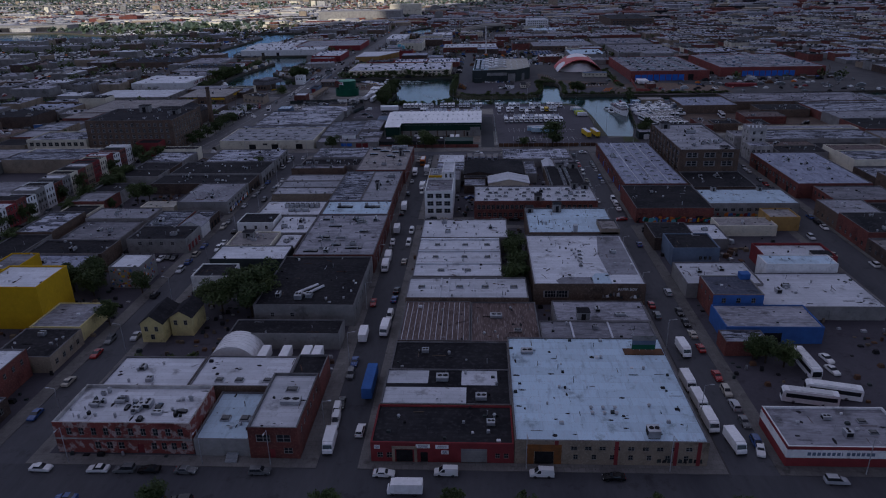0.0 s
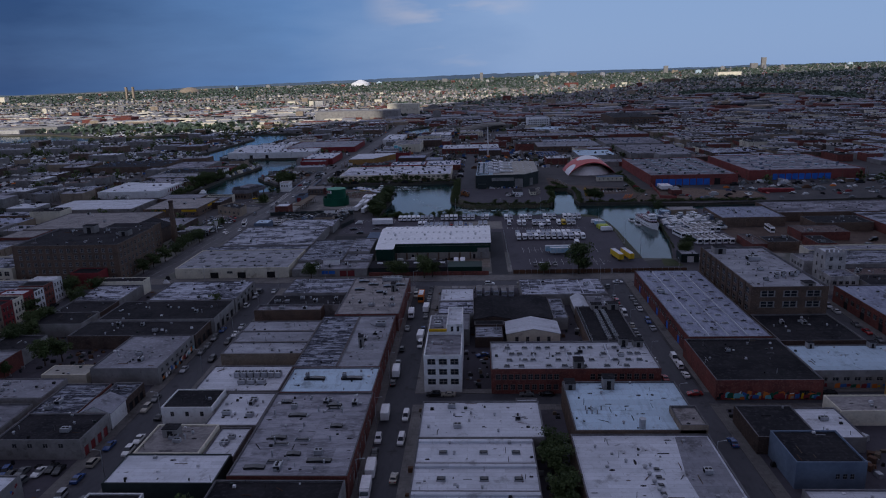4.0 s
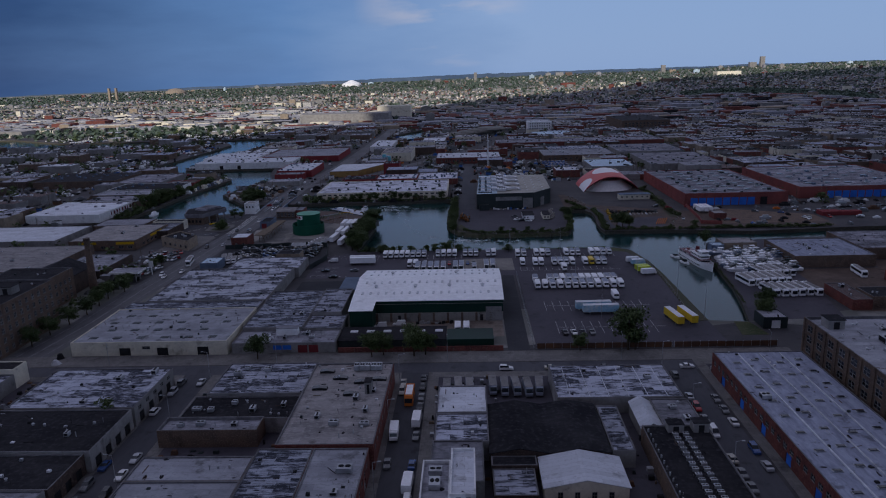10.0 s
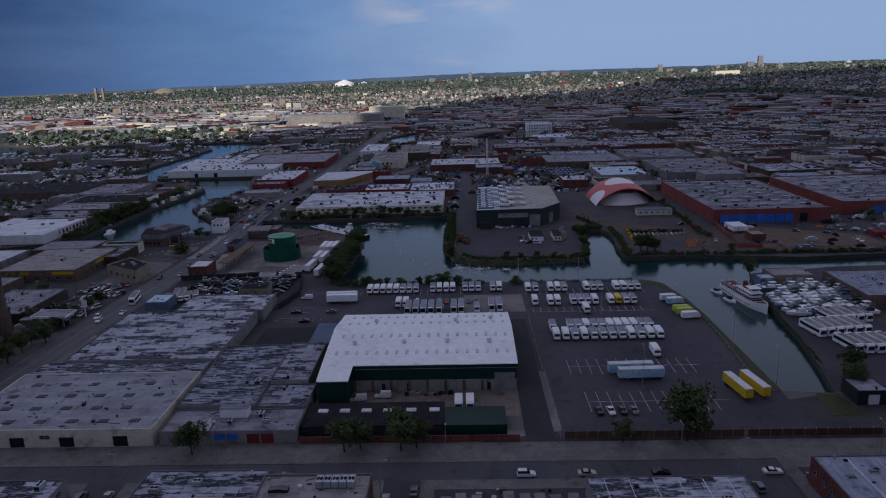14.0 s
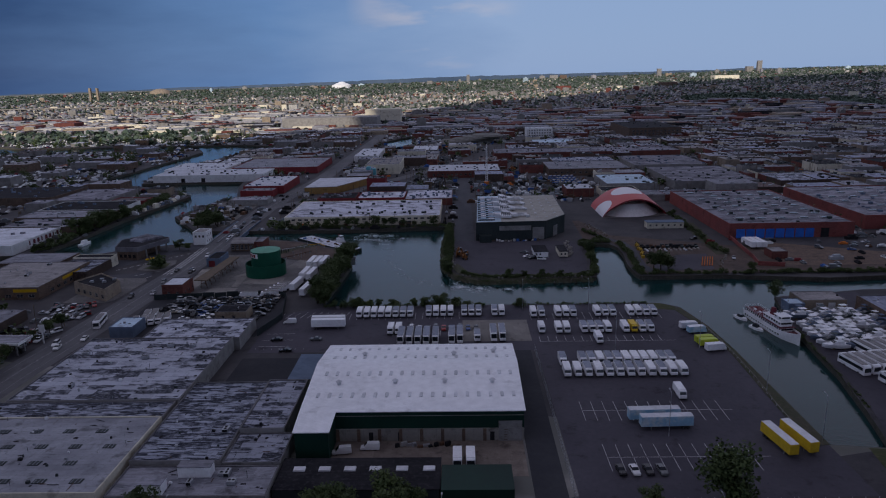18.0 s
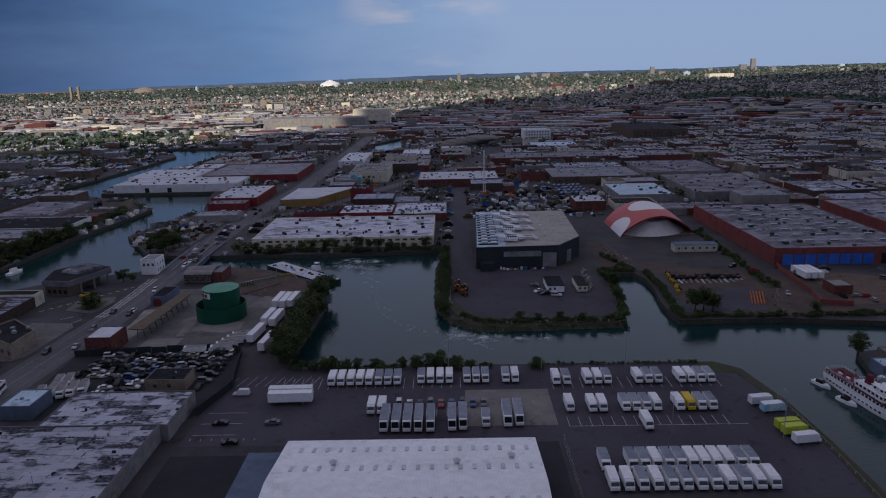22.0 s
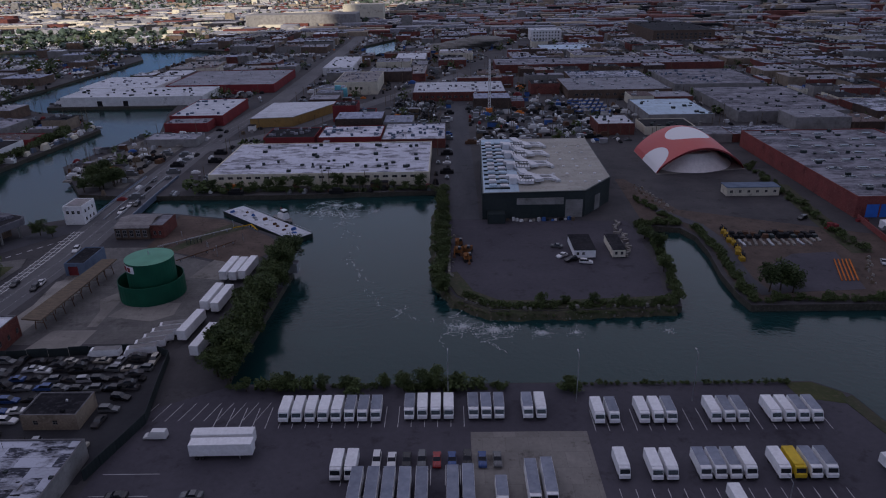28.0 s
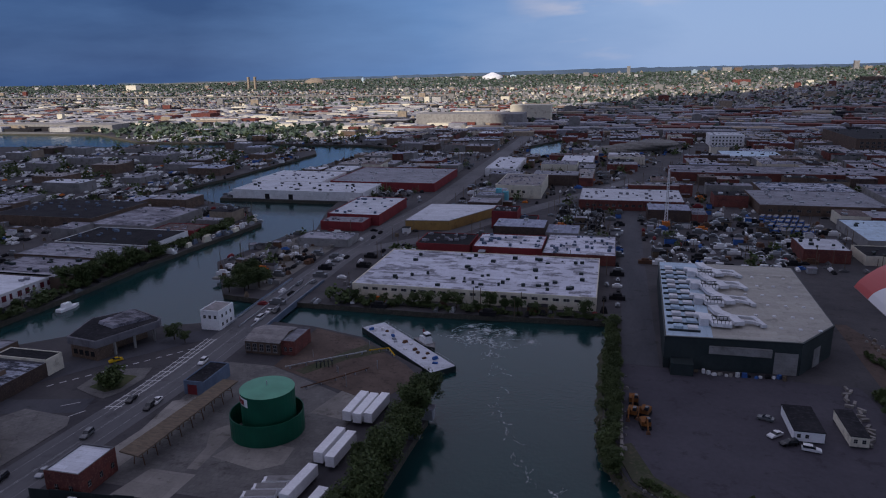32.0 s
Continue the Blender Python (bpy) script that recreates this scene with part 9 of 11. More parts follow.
for x, y in ((10, 691), (10.5, 713), (11, 732), (11.5, 749)):
    flat_duct([(x - 5, y + 4), (x - 1, y + 3), (x + 1, y - 4), (x + 6, y - 4.2)], 3.2, 11.9, 1.3)
    flat_duct([(x + 2, y + 13), (x + 3.2, y + 7), (x + 7, y + 2), (x + 8.6, y - 3.4)], 3.4, 12.2, 1.3)
    for off in (0.0, 4.4):
        flat_duct([(x + 7.5, y + 1.2 + off), (x + 13.2, y + 0.6 + off), (x + 15.4, y - 1.2 + off)], 1.1, 11.9, 0.9)
    flat_duct([(x + 14.2, y + 6.2), (x + 16.6, y - 2.6)], 1.6, 11.7, 1.0)
    g = Geo()
    g.box(x - 4, x - 1, y - 3.5, y + 1.5, 11.3, 13.8)
    part("fan_housing", g, DUCT, hall, "white fan housing")
    g = Geo()
    g.box(x + 2.4, x + 5.6, y + 0.4, y + 3.6, 11.3, 13.4)
    part("fan_housing", g, DUCT, hall, "white fan housing")
    g = Geo()
    for u in range(5):
        g.rod((x + 1.2 * u, y - 2.1, 13.2), (x + 1.2 * u, y - 2.1, 14.6), 0.09, 4)
        g.rod((x + 1.2 * u, y - 5.9, 13.2), (x + 1.2 * u, y - 5.9, 14.6), 0.09, 4)
    for v in (-2.1, -5.9):
        g.rod((x - 0.4, y + v, 14.6), (x + 5.4, y + v, 14.6), 0.14, 4)
    tagged(part("duct_frame", g, CHARCOAL, hall, "dark steel frame over the ducts"), kind="stuff")
for i in range(4):
    for j in range(6):
        g = Geo()
        g.box(-0.6, 0.6, -0.6, 0.6, 0, 0.35, shrink=0.8)
        part("skylight", g, DUCT, hall, at=pose(26 + 6 * i + (0.25 * j), 690 + 12 * j, 11.25))
part("roller_door", ROLL_ME["roller"], None, hall, "tall grey roller door", at=pose(31.5, 677.4, 0.05) @ Matrix.Diagonal((7, 1, 7.5, 1)))
part("roller_door", ROLL_ME["roller"], None, hall, "grey roller door", at=pose(43, 687.2, 0.05, 0, 0, 53.6) @ Matrix.Diagonal((5, 1, 6.5, 1)))
g = Geo()
g.box(8, 27, 676.2, 677.2, 6.0, 8.6)
part("canopy", g, STUCCO, hall, "dull grey-green loading canopy")
for k in range(16):
    g = Geo()
    s_ = rnd(0.4, 0.9)
    g.box(-s_, s_, -0.5, 0.5, 0, rnd(0.5, 1.5), shrink=rnd(0.8, 1.0))
    solid("crate", g, random.choice((WHITEWALL, STEEL, TIMBER, DARK, BLUE, PALE)), "crate standing along the hall front", "crate", at=pose(4.5 + 1.75 * k + rnd(-0.5, 0.5), 673.6 + rnd(-0.8, 0.8), 0.03, 0, 0, rnd(0, 90)), group="yard crates")
g = Geo()
g.box(-4, 3, 670.5, 675.8, 0, 4.0)
solid("shed", g, CHARCOAL, "small dark shed against the hall", "shed")
for x0, x1, y0, y1, lab in ((24.5, 32, 634, 649, "white site office trailer with a dark roof"), (38, 42.5, 634, 649, "tan site office trailer with a dark roof")):
    o = thing("site_office", lab, "site office", pose(x0, y0, 0.05))
    g = Geo()
    g.box(0, x1 - x0, 0, y1 - y0, 0.4, 3.2)
    part("body", g, TRUCKWHITE if x0 < 30 else CREAM, o)
    g = Geo()
    g.box(-0.15, x1 - x0 + 0.15, -0.15, y1 - y0 + 0.15, 3.2, 3.4)
    part("roof", g, R_TAR, o)
    g = Geo()
    g.box(0.2, x1 - x0 - 0.2, 0.2, y1 - y0 - 0.2, 0, 0.4)
    part("skirting", g, CHARCOAL, o)
    for u in (1.2, 3.2):
        opening(o, "window", pose(u, -0.04, 1.4) @ Matrix.Diagonal((0.9, 1, 1.1, 1)))
car(20.5, 636, 40, 1), car(23, 632, 20, 0, "suv"), car(19.8, 645, -20, 3), car(28, 630, 170, 1)


def digger():
    c = thing("excavator", "faded orange tracked excavator parked in the yard", "excavator", group="machines")
    for y in (-1.1, 1.1):
        g = Geo()
        g.profile([(-1.9, 0.0), (1.9, 0.0), (2.2, 0.4), (1.9, 0.8), (-1.9, 0.8), (-2.2, 0.4)], y - 0.3, y + 0.3)
        part("track", g, RUBBER, c)
    g = Geo()
    g.box(-1.4, 2.0, -1.3, 1.3, 0.9, 2.2)
    part("house", g, DULLORANGE, c)
    g = Geo()
    g.box(-1.5, 0.1, -1.2, -0.1, 2.2, 3.1, shrink=0.85)
    part("cab", g, GLASS, c)
    g = Geo()
    g.rod((-1.3, 0.4, 1.8), (-3.8, 0.4, 4.2), 0.28, 6)
    part("boom", g, DULLORANGE, c)
    g = Geo()
    g.rod((-3.8, 0.4, 4.2), (-5.4, 0.4, 1.6), 0.2, 6)
    part("stick", g, DULLORANGE, c)
    g = Geo()
    g.box(-5.9, -5.0, -0.2, 1.0, 0.8, 1.6, shrink=0.7)
    part("bucket", g, RUST, c)
    return c


for x, y, a in ((-16.5, 640, 80), (-13.2, 634, 100), (-16, 648, 90), (-13, 641, 70)):
    put(("digger",), digger, x, y, a, 0.03)
for k in range(12):
    put(("block",), lambda: solid("concrete_block", (lambda gg: (gg.box(-1.2, 1.2, -0.4, 0.4, 0, 0.8, shrink=0.96), gg)[1])(Geo()), PALE, "pale concrete road barrier block", "barrier", group="barriers"), -19.6, 617 + 3.1 * k, 92 + rnd(-6, 6), 0.03)
for k in range(18):
    put(("block",), None, 44 + rnd(-1.5, 1.5) + 0.2 * k, 636 + 2 * k, rnd(0, 180), 0.03)
for k in range(11):
    g = Geo()
    g.box(-1.3, 1.3, -0.9, 0.9, 0.0, 1.2, shrink=0.9)
    g.rod((-1.2, 0, 1.2), (1.4, 0.2, 1.9), 0.18, 5)
    solid("trench_machine", g, MACHINE if k % 3 else DARK, "small yellow site machine parked in a row", "machine", at=pose(86 - 0.3 * k + rnd(-0.8, 0.8), 660 - 2.9 * k, 0.05, 0, 0, rnd(60, 110)), group="site machines")
for k in range(46):
    i, j = k % 12, k // 12
    g = Geo()
    if j < 2:
        g.box(-1.0, 1.0, -1.1, 1.1, 0, rnd(0.9, 2.0), shrink=rnd(0.75, 0.95))
        mat_, lab = random.choice((DARK, DARK, CHARCOAL, RUST, STEEL)), "dark machine part stored on the dirt yard"
    else:
        g.box(-0.5, 0.5, -1.6, 1.6, 0, 0.5, shrink=0.95)
        mat_, lab = (PALE if i % 4 else STEEL), "pale concrete slab stored on the dirt yard"
    solid("stored_block", g, mat_, lab, "block", at=pose(88 + 2.7 * i + rnd(-0.4, 0.4), 655 - 3.3 * j + rnd(-0.5, 0.5), 0.04, 0, 0, rnd(-16, 4)), group="stored blocks")
for k in range(5):
    g = Geo()
    g.rod((0, -9, 0.28), (0, 9, 0.28), 0.24, 7)
    solid("pipe", g, ORANGE, "long orange plastic pipe on the ground", "pipe", at=pose(110.6 + 1.3 * k, 621.5, 0.06, 0, 0, -20), group="orange pipes")
for k in range(60):
    g = Geo()
    s = rnd(0.3, 0.9)
    g.prism([(s * rnd(0.7, 1.1) * math.cos(q), s * rnd(0.7, 1.1) * math.sin(q)) for q in (0.2, 1.3, 2.3, 3.4, 4.4, 5.5)], -0.1, s, shrink=0.6)
    u = k / 60
    px, py = (67.5 + 9 * u + rnd(-2, 2), 720 - 62 * u) if k < 38 else (116 + 30 * (u - 0.63), 611 + 60 * (u - 0.63))
    solid("rock", g, PALE if k % 3 else TIMBER, "pale broken slab dumped beside the path", "rock", at=pose(px + rnd(-1, 1), py + rnd(-1, 1), 0.02, 0, 0, rnd(0, 180)), group="dumped slabs")
g = Geo()
g.box(-2.6, 2.6, -1.2, 1.2, 0.5, 2.2, shrink=0.9)
g.box(-2.0, 0.2, -1.0, 1.0, 2.2, 3.0, shrink=0.85)
solid("loader", g, RED, "red wheel loader body in the dirt yard", "loader", at=pose(128, 660, -0.3, 0, 0, 20))
car(128.7, 626.4, 70, 2, "saloon", 0.03), car(122, 671, 30, 0, "suv", 0.03)
for k in range(70):
    u = k / 70
    bush(131.5 - 4.5 * u + rnd(-2.4, 2.4), 751 - 114 * u, rnd(0.3, 1.0), 0)
for k in range(40):
    u = k / 40
    bush(62 + 9 * u + rnd(-1.5, 1.5), 700 - 30 * u + rnd(-2, 2), rnd(0.3, 0.7), 0)
f = thing("fence", "low brick wall along the dock yard", "wall", pose(0, 0, 0))
for (xa, ya), (xb, yb) in zip(((143.4, 670), (141, 648), (138.7, 626), (136, 613)), ((141, 648), (138.7, 626), (136, 613), (148, 610))):
    g = Geo()
    band([(xa, ya), (xb, yb)], -0.2, 0.2, 0, 2.2, g)
    part("wall_bay", g, BRICK_RED, f)
building("hut", "small brick hut with a pale flat roof", 148, 156, 625, 635, 4.0, R_TAN, BRICK, 0.2, base=0.0)

# ---- the salt shed: red arched tent with white dots ----
def salt_shed():
    c = thing("salt_shed", "red arched tent with big white dots over a salt pile", "shed", pose(82, 738, 0))
    g, shell = Geo(), []
    N, Mm = 30, 22

    def at(u, v, drop=0.0):
        crown = 15.6 - 3.4 * (1 - v) ** 2.2 - 3.0 * max(0.0, v - 0.55) ** 2 * 4 - drop
        rise_ = max(0.0, math.sin(math.pi * u)) ** 0.72
        return (46 * u, 7.5 * u + 44 * v - 2.5 * (1 - v) * rise_, crown * rise_)
    for j in range(Mm + 1):
        shell.append([at(i / N, j / Mm) for i in range(N + 1)])
    for j in range(Mm):
        for i in range(N):
            g.face([shell[j][i], shell[j][i + 1], shell[j + 1][i + 1], shell[j + 1][i]])
    part("canopy", g, TENT, c)
    g = Geo()
    for p, q in zip(shell[0], shell[0][1:]):
        for da, db in (((-0.4, 0.1), (-0.4, -0.7)), ((-0.4, -0.7), (0.3, -0.7)), ((0.3, -0.7), (0.3, 0.1)), ((0.3, 0.1), (-0.4, 0.1))):
            g.face([(p[0], p[1] + da[0], p[2] + da[1]), (q[0], q[1] + da[0], q[2] + da[1]), (q[0], q[1] + db[0], q[2] + db[1]), (p[0], p[1] + db[0], p[2] + db[1])])
    part("front_arch", g, RED, c, "dark red front arch")
    g = Geo()
    g.face([(x, y - 0.1, z) for x, y, z in shell[-1]])
    part("back_wall", g, STUCCO, c)
    g = Geo()
    g.prism([(0, -2), (46, 5.5), (46, 51), (0, 44)], 0, 0.25)
    part("floor", g, PALE, c)
    g, rings = Geo(), []
    for k in range(7):
        r_, z = 1 - 0.085 * k, 0.25 + 1.25 * k
        rings.append([(23 + 21 * r_ * math.cos(a_) * (1 + 0.05 * noise.noise((math.cos(a_) * 2, math.sin(a_) * 2, k * 0.5))), 18.5 + (19 * r_ + 0.4 * k) * math.sin(a_) + 3.5 * r_ * math.cos(a_), z) for a_ in [2 * math.pi * q / 28 for q in range(28)]])
    for ra, rb in zip(rings, rings[1:]):
        for i in range(28):
            g.face([ra[i], ra[(i + 1) % 28], rb[(i + 1) % 28], rb[i]])
    g.face(rings[-1])
    part("salt_mound", g, SALT, c, "pale pile of road salt")
    return c


TENT = bpy.data.materials.new("dotted_tent_fabric")
TENT.use_nodes = True
n, l = TENT.node_tree.nodes, TENT.node_tree.links
b_ = n["Principled BSDF"]
b_.inputs["Roughness"].default_value = 0.55
gp = n.new("ShaderNodeNewGeometry")
vor = n.new("ShaderNodeVectorMath")
prev = None
for px, py, pz, pr in ((81, 751, 0.0, 13.0), (104, 764, 15.6, 11.5), (129, 770, 2.0, 9.0)):
    dist = n.new("ShaderNodeVectorMath")
    dist.operation = "DISTANCE"
    flat = n.new("ShaderNodeVectorMath")
    flat.operation = "MULTIPLY"
    flat.inputs[1].default_value = (1, 1, 1)
    l.new(gp.outputs["Position"], flat.inputs[0])
    l.new(flat.outputs[0], dist.inputs[0])
    dist.inputs[1].default_value = (px, py, pz)
    less = n.new("ShaderNodeMath")
    less.operation = "LESS_THAN"
    less.inputs[1].default_value = pr
    l.new(dist.outputs["Value"], less.inputs[0])
    if prev is None:
        prev = less.outputs[0]
    else:
        mx_ = n.new("ShaderNodeMath")
        mx_.operation = "MAXIMUM"
        l.new(prev, mx_.inputs[0])
        l.new(less.outputs[0], mx_.inputs[1])
        prev = mx_.outputs[0]
mixn = n.new("ShaderNodeMix")
mixn.data_type = "RGBA"
mixn.inputs["A"].default_value, mixn.inputs["B"].default_value = (0.48, 0.07, 0.06, 1), (0.72, 0.70, 0.70, 1)
l.new(prev, mixn.inputs["Factor"])
l.new(mixn.outputs["Result"], b_.inputs["Base Color"])
salt_shed()
o = thing("site_office", "long cream site hut with a dark blue roof", "site office", pose(103, 701.5, 0))
g = Geo()
g.box(0, 23, 0, 7, 0, 3.9)
part("body", g, CREAM, o)
g = Geo()
g.box(-0.3, 23.3, -0.3, 7.3, 3.9, 4.15)
part("roof", g, BLUEGREY, o)
for k in range(6):
    opening(o, "window", pose(2 + 3.8 * k, -0.04, 1.6) @ Matrix.Diagonal((1.2, 1, 1.1, 1)))

# big red-brick depots
bb = building("depot", "big red-brick depot with bright blue dock doors", 143, 216, 672, 790, 9, R_DEPOT, BRICK_RED, 0.5, base=0.0, front=(("blue", 4, 50, 8, 0, 5.2, 5.6), ("dark", 52, 60, 1, 0, 5, 5.6)))
clutter(bb, 145, 214, 674, 788, 12, 8, 8)
grid_of(bb, "skylight", 148, 212, 5, 680, 786, 8, 6.0, 3.0, 0.8, 0.15)
bb = building("depot", "second big red-brick depot with blue doors", 232, 330, 690, 800, 9, R_DEPOT, BRICK_RED, 0.5, base=0.0, front=(("blue", 20, 70, 9, 0, 5.0, 5.6),))
clutter(bb, 234, 328, 692, 798, 10, 8, 8)
grid_of(bb, "skylight", 238, 326, 6, 698, 796, 6, 6.0, 3.0, 0.8, 0.2)
slab("yard", BRICK_BROWN, "reddish paved dock yard", rect(150, 330, 612, 668), -0.2, 0.034, category="yard")
for k in range(3):
    put(("white trailer",), None, 146.5 + 3.1 * k, 652, 92, 0.04)
for k in range(24):
    car(180 + rnd(0, 140), 618 + rnd(0, 40), rnd(0, 180), z=0.04)

# long white-roofed hall north of the basin
bb = building("hall", "long low hall with a peeling white roof", -134.5, -29, 726, 787, 6.2, R_PEEL, CREAM, 0.4, base=0.0, front=(("window", 4, 100, 22, 3.6, 2.6, 1.2),))
clutter(bb, -132, -31, 728, 785, 14, 6, 10)

# ---- the tank yard ----
tk = thing("storage_tank", "green steel storage tank inside a containment ring", "tank", pose(-115.4, 610.4, 0.02))
g = Geo()
k_ = 36
for j in range(k_):
    a, c_ = 2 * math.pi * j / k_, 2 * math.pi * (j + 1) / k_
    for r0, z0, z1 in ((10.1, 0, 6.2), (9.85, 0, 6.2)):
        g.face([(r0 * math.cos(a), r0 * math.sin(a), z0), (r0 * math.cos(c_), r0 * math.sin(c_), z0), (r0 * math.cos(c_), r0 * math.sin(c_), z1), (r0 * math.cos(a), r0 * math.sin(a), z1)])
    g.face([(10.1 * math.cos(a), 10.1 * math.sin(a), 6.2), (10.1 * math.cos(c_), 10.1 * math.sin(c_), 6.2), (9.85 * math.cos(c_), 9.85 * math.sin(c_), 6.2), (9.85 * math.cos(a), 9.85 * math.sin(a), 6.2)])
part("containment_ring", g, TANKGREEN, tk, "dark green containment ring")
g = Geo()
g.tube(0.3, 0.6, 0.0, 12.6, 7.4, 7.4, 40)
part("shell", g, TANKGREEN, tk)
g = Geo()
g.tube(0.3, 0.6, 12.6, 13.3, 7.5, 0.4, 40)
part("tank_roof", g, TANKTOP, tk, "pale green shallow cone roof")
g = Geo()
for j in range(7):
    a, c_ = radians(196 + 8 * j), radians(196 + 8 * (j + 1))
    g.face([(0.3 + 7.43 * math.cos(a), 0.6 + 7.43 * math.sin(a), 9.6), (0.3 + 7.43 * math.cos(c_), 0.6 + 7.43 * math.sin(c_), 9.6), (0.3 + 7.43 * math.cos(c_), 0.6 + 7.43 * math.sin(c_), 11.9), (0.3 + 7.43 * math.cos(a), 0.6 + 7.43 * math.sin(a), 11.9)])
part("sign_panel", g, WHITEWALL, tk, "white sign panel")
for j in range(3):
    a = radians(206 + 15 * j)
    g = Geo()
    g.box(-0.7, 0.7, -0.04, 0.04, 0, 1.5)
    part("letter_bar", g, RED, tk, at=pose(0.3 + 7.47 * math.cos(a), 0.6 + 7.47 * math.sin(a), 10, 0, 0, math.degrees(a) + 90))
g = Geo()
g.rod((0.3, 0.6, 13.3), (0.3, 0.6, 14.6), 0.15, 6)
part("vent", g, STEEL, tk)
# trailers along the trees
for x, y, a in ((-87.4, 576, 84), (-93.6, 602.6, 86), (-90.0, 601.4, 86), (-94.6, 624.4, 87), (-91.3, 623.8, 87), (-88.2, 624.6, 86)):
    put(("white trailer",), None, x, y, a, 0.02)
for k in range(5):
    put(("tank lorry",), lambda: truck_thing("white lorry parked in the tank yard", TRUCKWHITE, STUCCO, 8.5, "lorry", "lorry", 2.8), -103.6 + 1.0 * k, 572 + 3.3 * k, 14, 0.03)
put(("tank lorry",), None, -113, 571, 4, 0.03)
# pipe rack, sheds, hut
pr = thing("covered_conveyor", "long rusty covered loading rack on trestles", "conveyor", pose(0, 0, 0))
for k in range(9):
    u = k / 8
    g = Geo()
    for s in (-1.6, 1.6):
        g.rod((s, 0, 0), (s * 0.6, 0, 4.4), 0.14, 5)
    g.rod((-1.4, 0, 2.2), (1.4, 0, 2.2), 0.1, 5)
    part("trestle", g, RUST, pr, at=pose(-139.4 + 2.3 * u, 587 + 39 * u, 0))
g = Geo()
g.prism([(-143, 584.7), (-136.7, 583.6), (-134.5, 628), (-139.7, 628)], 4.4, 4.8)
part("roof", g, TIMBER, pr)
bb = building("brick_building", "small red-brick pump house", -152.8, -143, 571, 583.6, 6.6, R_WHITE, BRICK, 0.4, base=0.0, right=(("window", 1, 13, 3, 1.6, 1.2, 1.6),), front=(("window", 1, 9, 2, 1.6, 1.2, 1.6),))
bb = building("shed", "red and dark metal shed by the bridge", -151.6, -144.5, 625, 640, 4.6, R_TAR, BLUEGREY, 0.3, base=0.0, front=(("red", 0.6, 5, 1, 0, 3.4, 3.4),))
bb = gabled("bridge_house", "brown bridge house with pale windows and a low pitched roof", -149.2, -136, 658.4, 674, 4.6, 6.0, R_TAN, BRICK_BROWN, along="x", runs=[("pale", 1.2 + 2.6 * k, 1.0, 1.6, 2.8) for k in range(5)])
bb = building("annex", "brick annex of the bridge house with a grey roof", -135.8, -130.6, 659.5, 673, 5.4, R_GREY, BRICK, 0.3, base=0.0, front=(("window", 0.6, 4.6, 2, 1.4, 1.1, 1.6),))
bb = building("control_house", "white two-storey bridge control house", -178, -170, 676, 687, 8, R_TAN, WHITEWALL, 0.3, base=0.0, front=(("window", 0.6, 7.4, 3, 4.6, 1.2, 1.4),), right=(("window", 1, 10, 3, 4.6, 1.2, 1.4), ("window", 1, 10, 3, 1.2, 1.2, 1.4)))
CHARGREY = surf("dark_grey_panels", (0.13, 0.125, 0.14), (0.17, 0.165, 0.18), big=0.2, fine=1.0, grime=0.5)
office = thing("office", "low brick office under a wide grey overhanging roof", "building", pose(2.3, 3.5, 0))
g = Geo()
g.prism([(-211, 639.5), (-199, 637.6), (-196.4, 645), (-200.5, 649), (-196, 661), (-205, 668), (-214, 657)], 0, 5.0)
part("wall", g, BRICK_BROWN, office)
g = Geo()
g.prism([(-211.6, 638.8), (-198.2, 636.8), (-189.2, 659.6), (-190.4, 662.4), (-207, 669.6), (-216.4, 656.6)], 5.0, 7.6)
part("fascia", g, CHARGREY, office, "grey panelled fascia")
g = Geo()
g.prism([(-211, 639.6), (-198.6, 637.6), (-190, 659.6), (-191, 662), (-206.6, 668.8), (-215.6, 656.4)], 7.6, 7.72)
part("roof", g, R_TAR, office)
g = Geo()
g.prism([(-209.4, 652), (-200.4, 648.6), (-193, 661), (-206, 667)], 7.72, 8.8, shrink=0.94)
part("roof_slab", g, R_DEPOT, office, "raised pale roof slab")
for x, y in ((-196.4, 643.8), (-193.6, 650.8), (-190.8, 658.2)):
    g = Geo()
    g.box(x - 0.35, x + 0.35, y - 0.35, y + 0.35, 0, 5.0)
    part("column", g, STUCCO, office)
g = Geo()
for k in range(4):
    g.box(-209.6 + 2.7 * k, -208 + 2.7 * k, 639.0 - 0.43 * k, 639.4 - 0.43 * k, 1.4, 3.2)
part("window", g, DARK, office, "row of dark windows")
FEET.append((-217, -189, 636, 670))
tree(-182, 664, 0.9), tree(-176, 662, 0.7), bush(-177.4, 624.6, 2.3, 0.2), bush(-175.4, 623.6, 1.8, 0.2), bush(-179.2, 624.8, 1.7, 0.2), bush(-177, 623, 1.6, 1.4)
# junk yard
slab("yard", NEWTAR, "oily black dirt of the scrap-car yard", [(-153, 521), (-96, 521), (-91, 541), (-95.4, 570), (-101.6, 573.5), (-156, 569)], -0.2, 0.03, category="yard")


def wreck():
    c = lite_car("stripped dark wrecked car in the scrapyard", WRECKED, "saloon", "wrecked_car", "wreck")
    c["group"] = "wrecked cars"
    return c


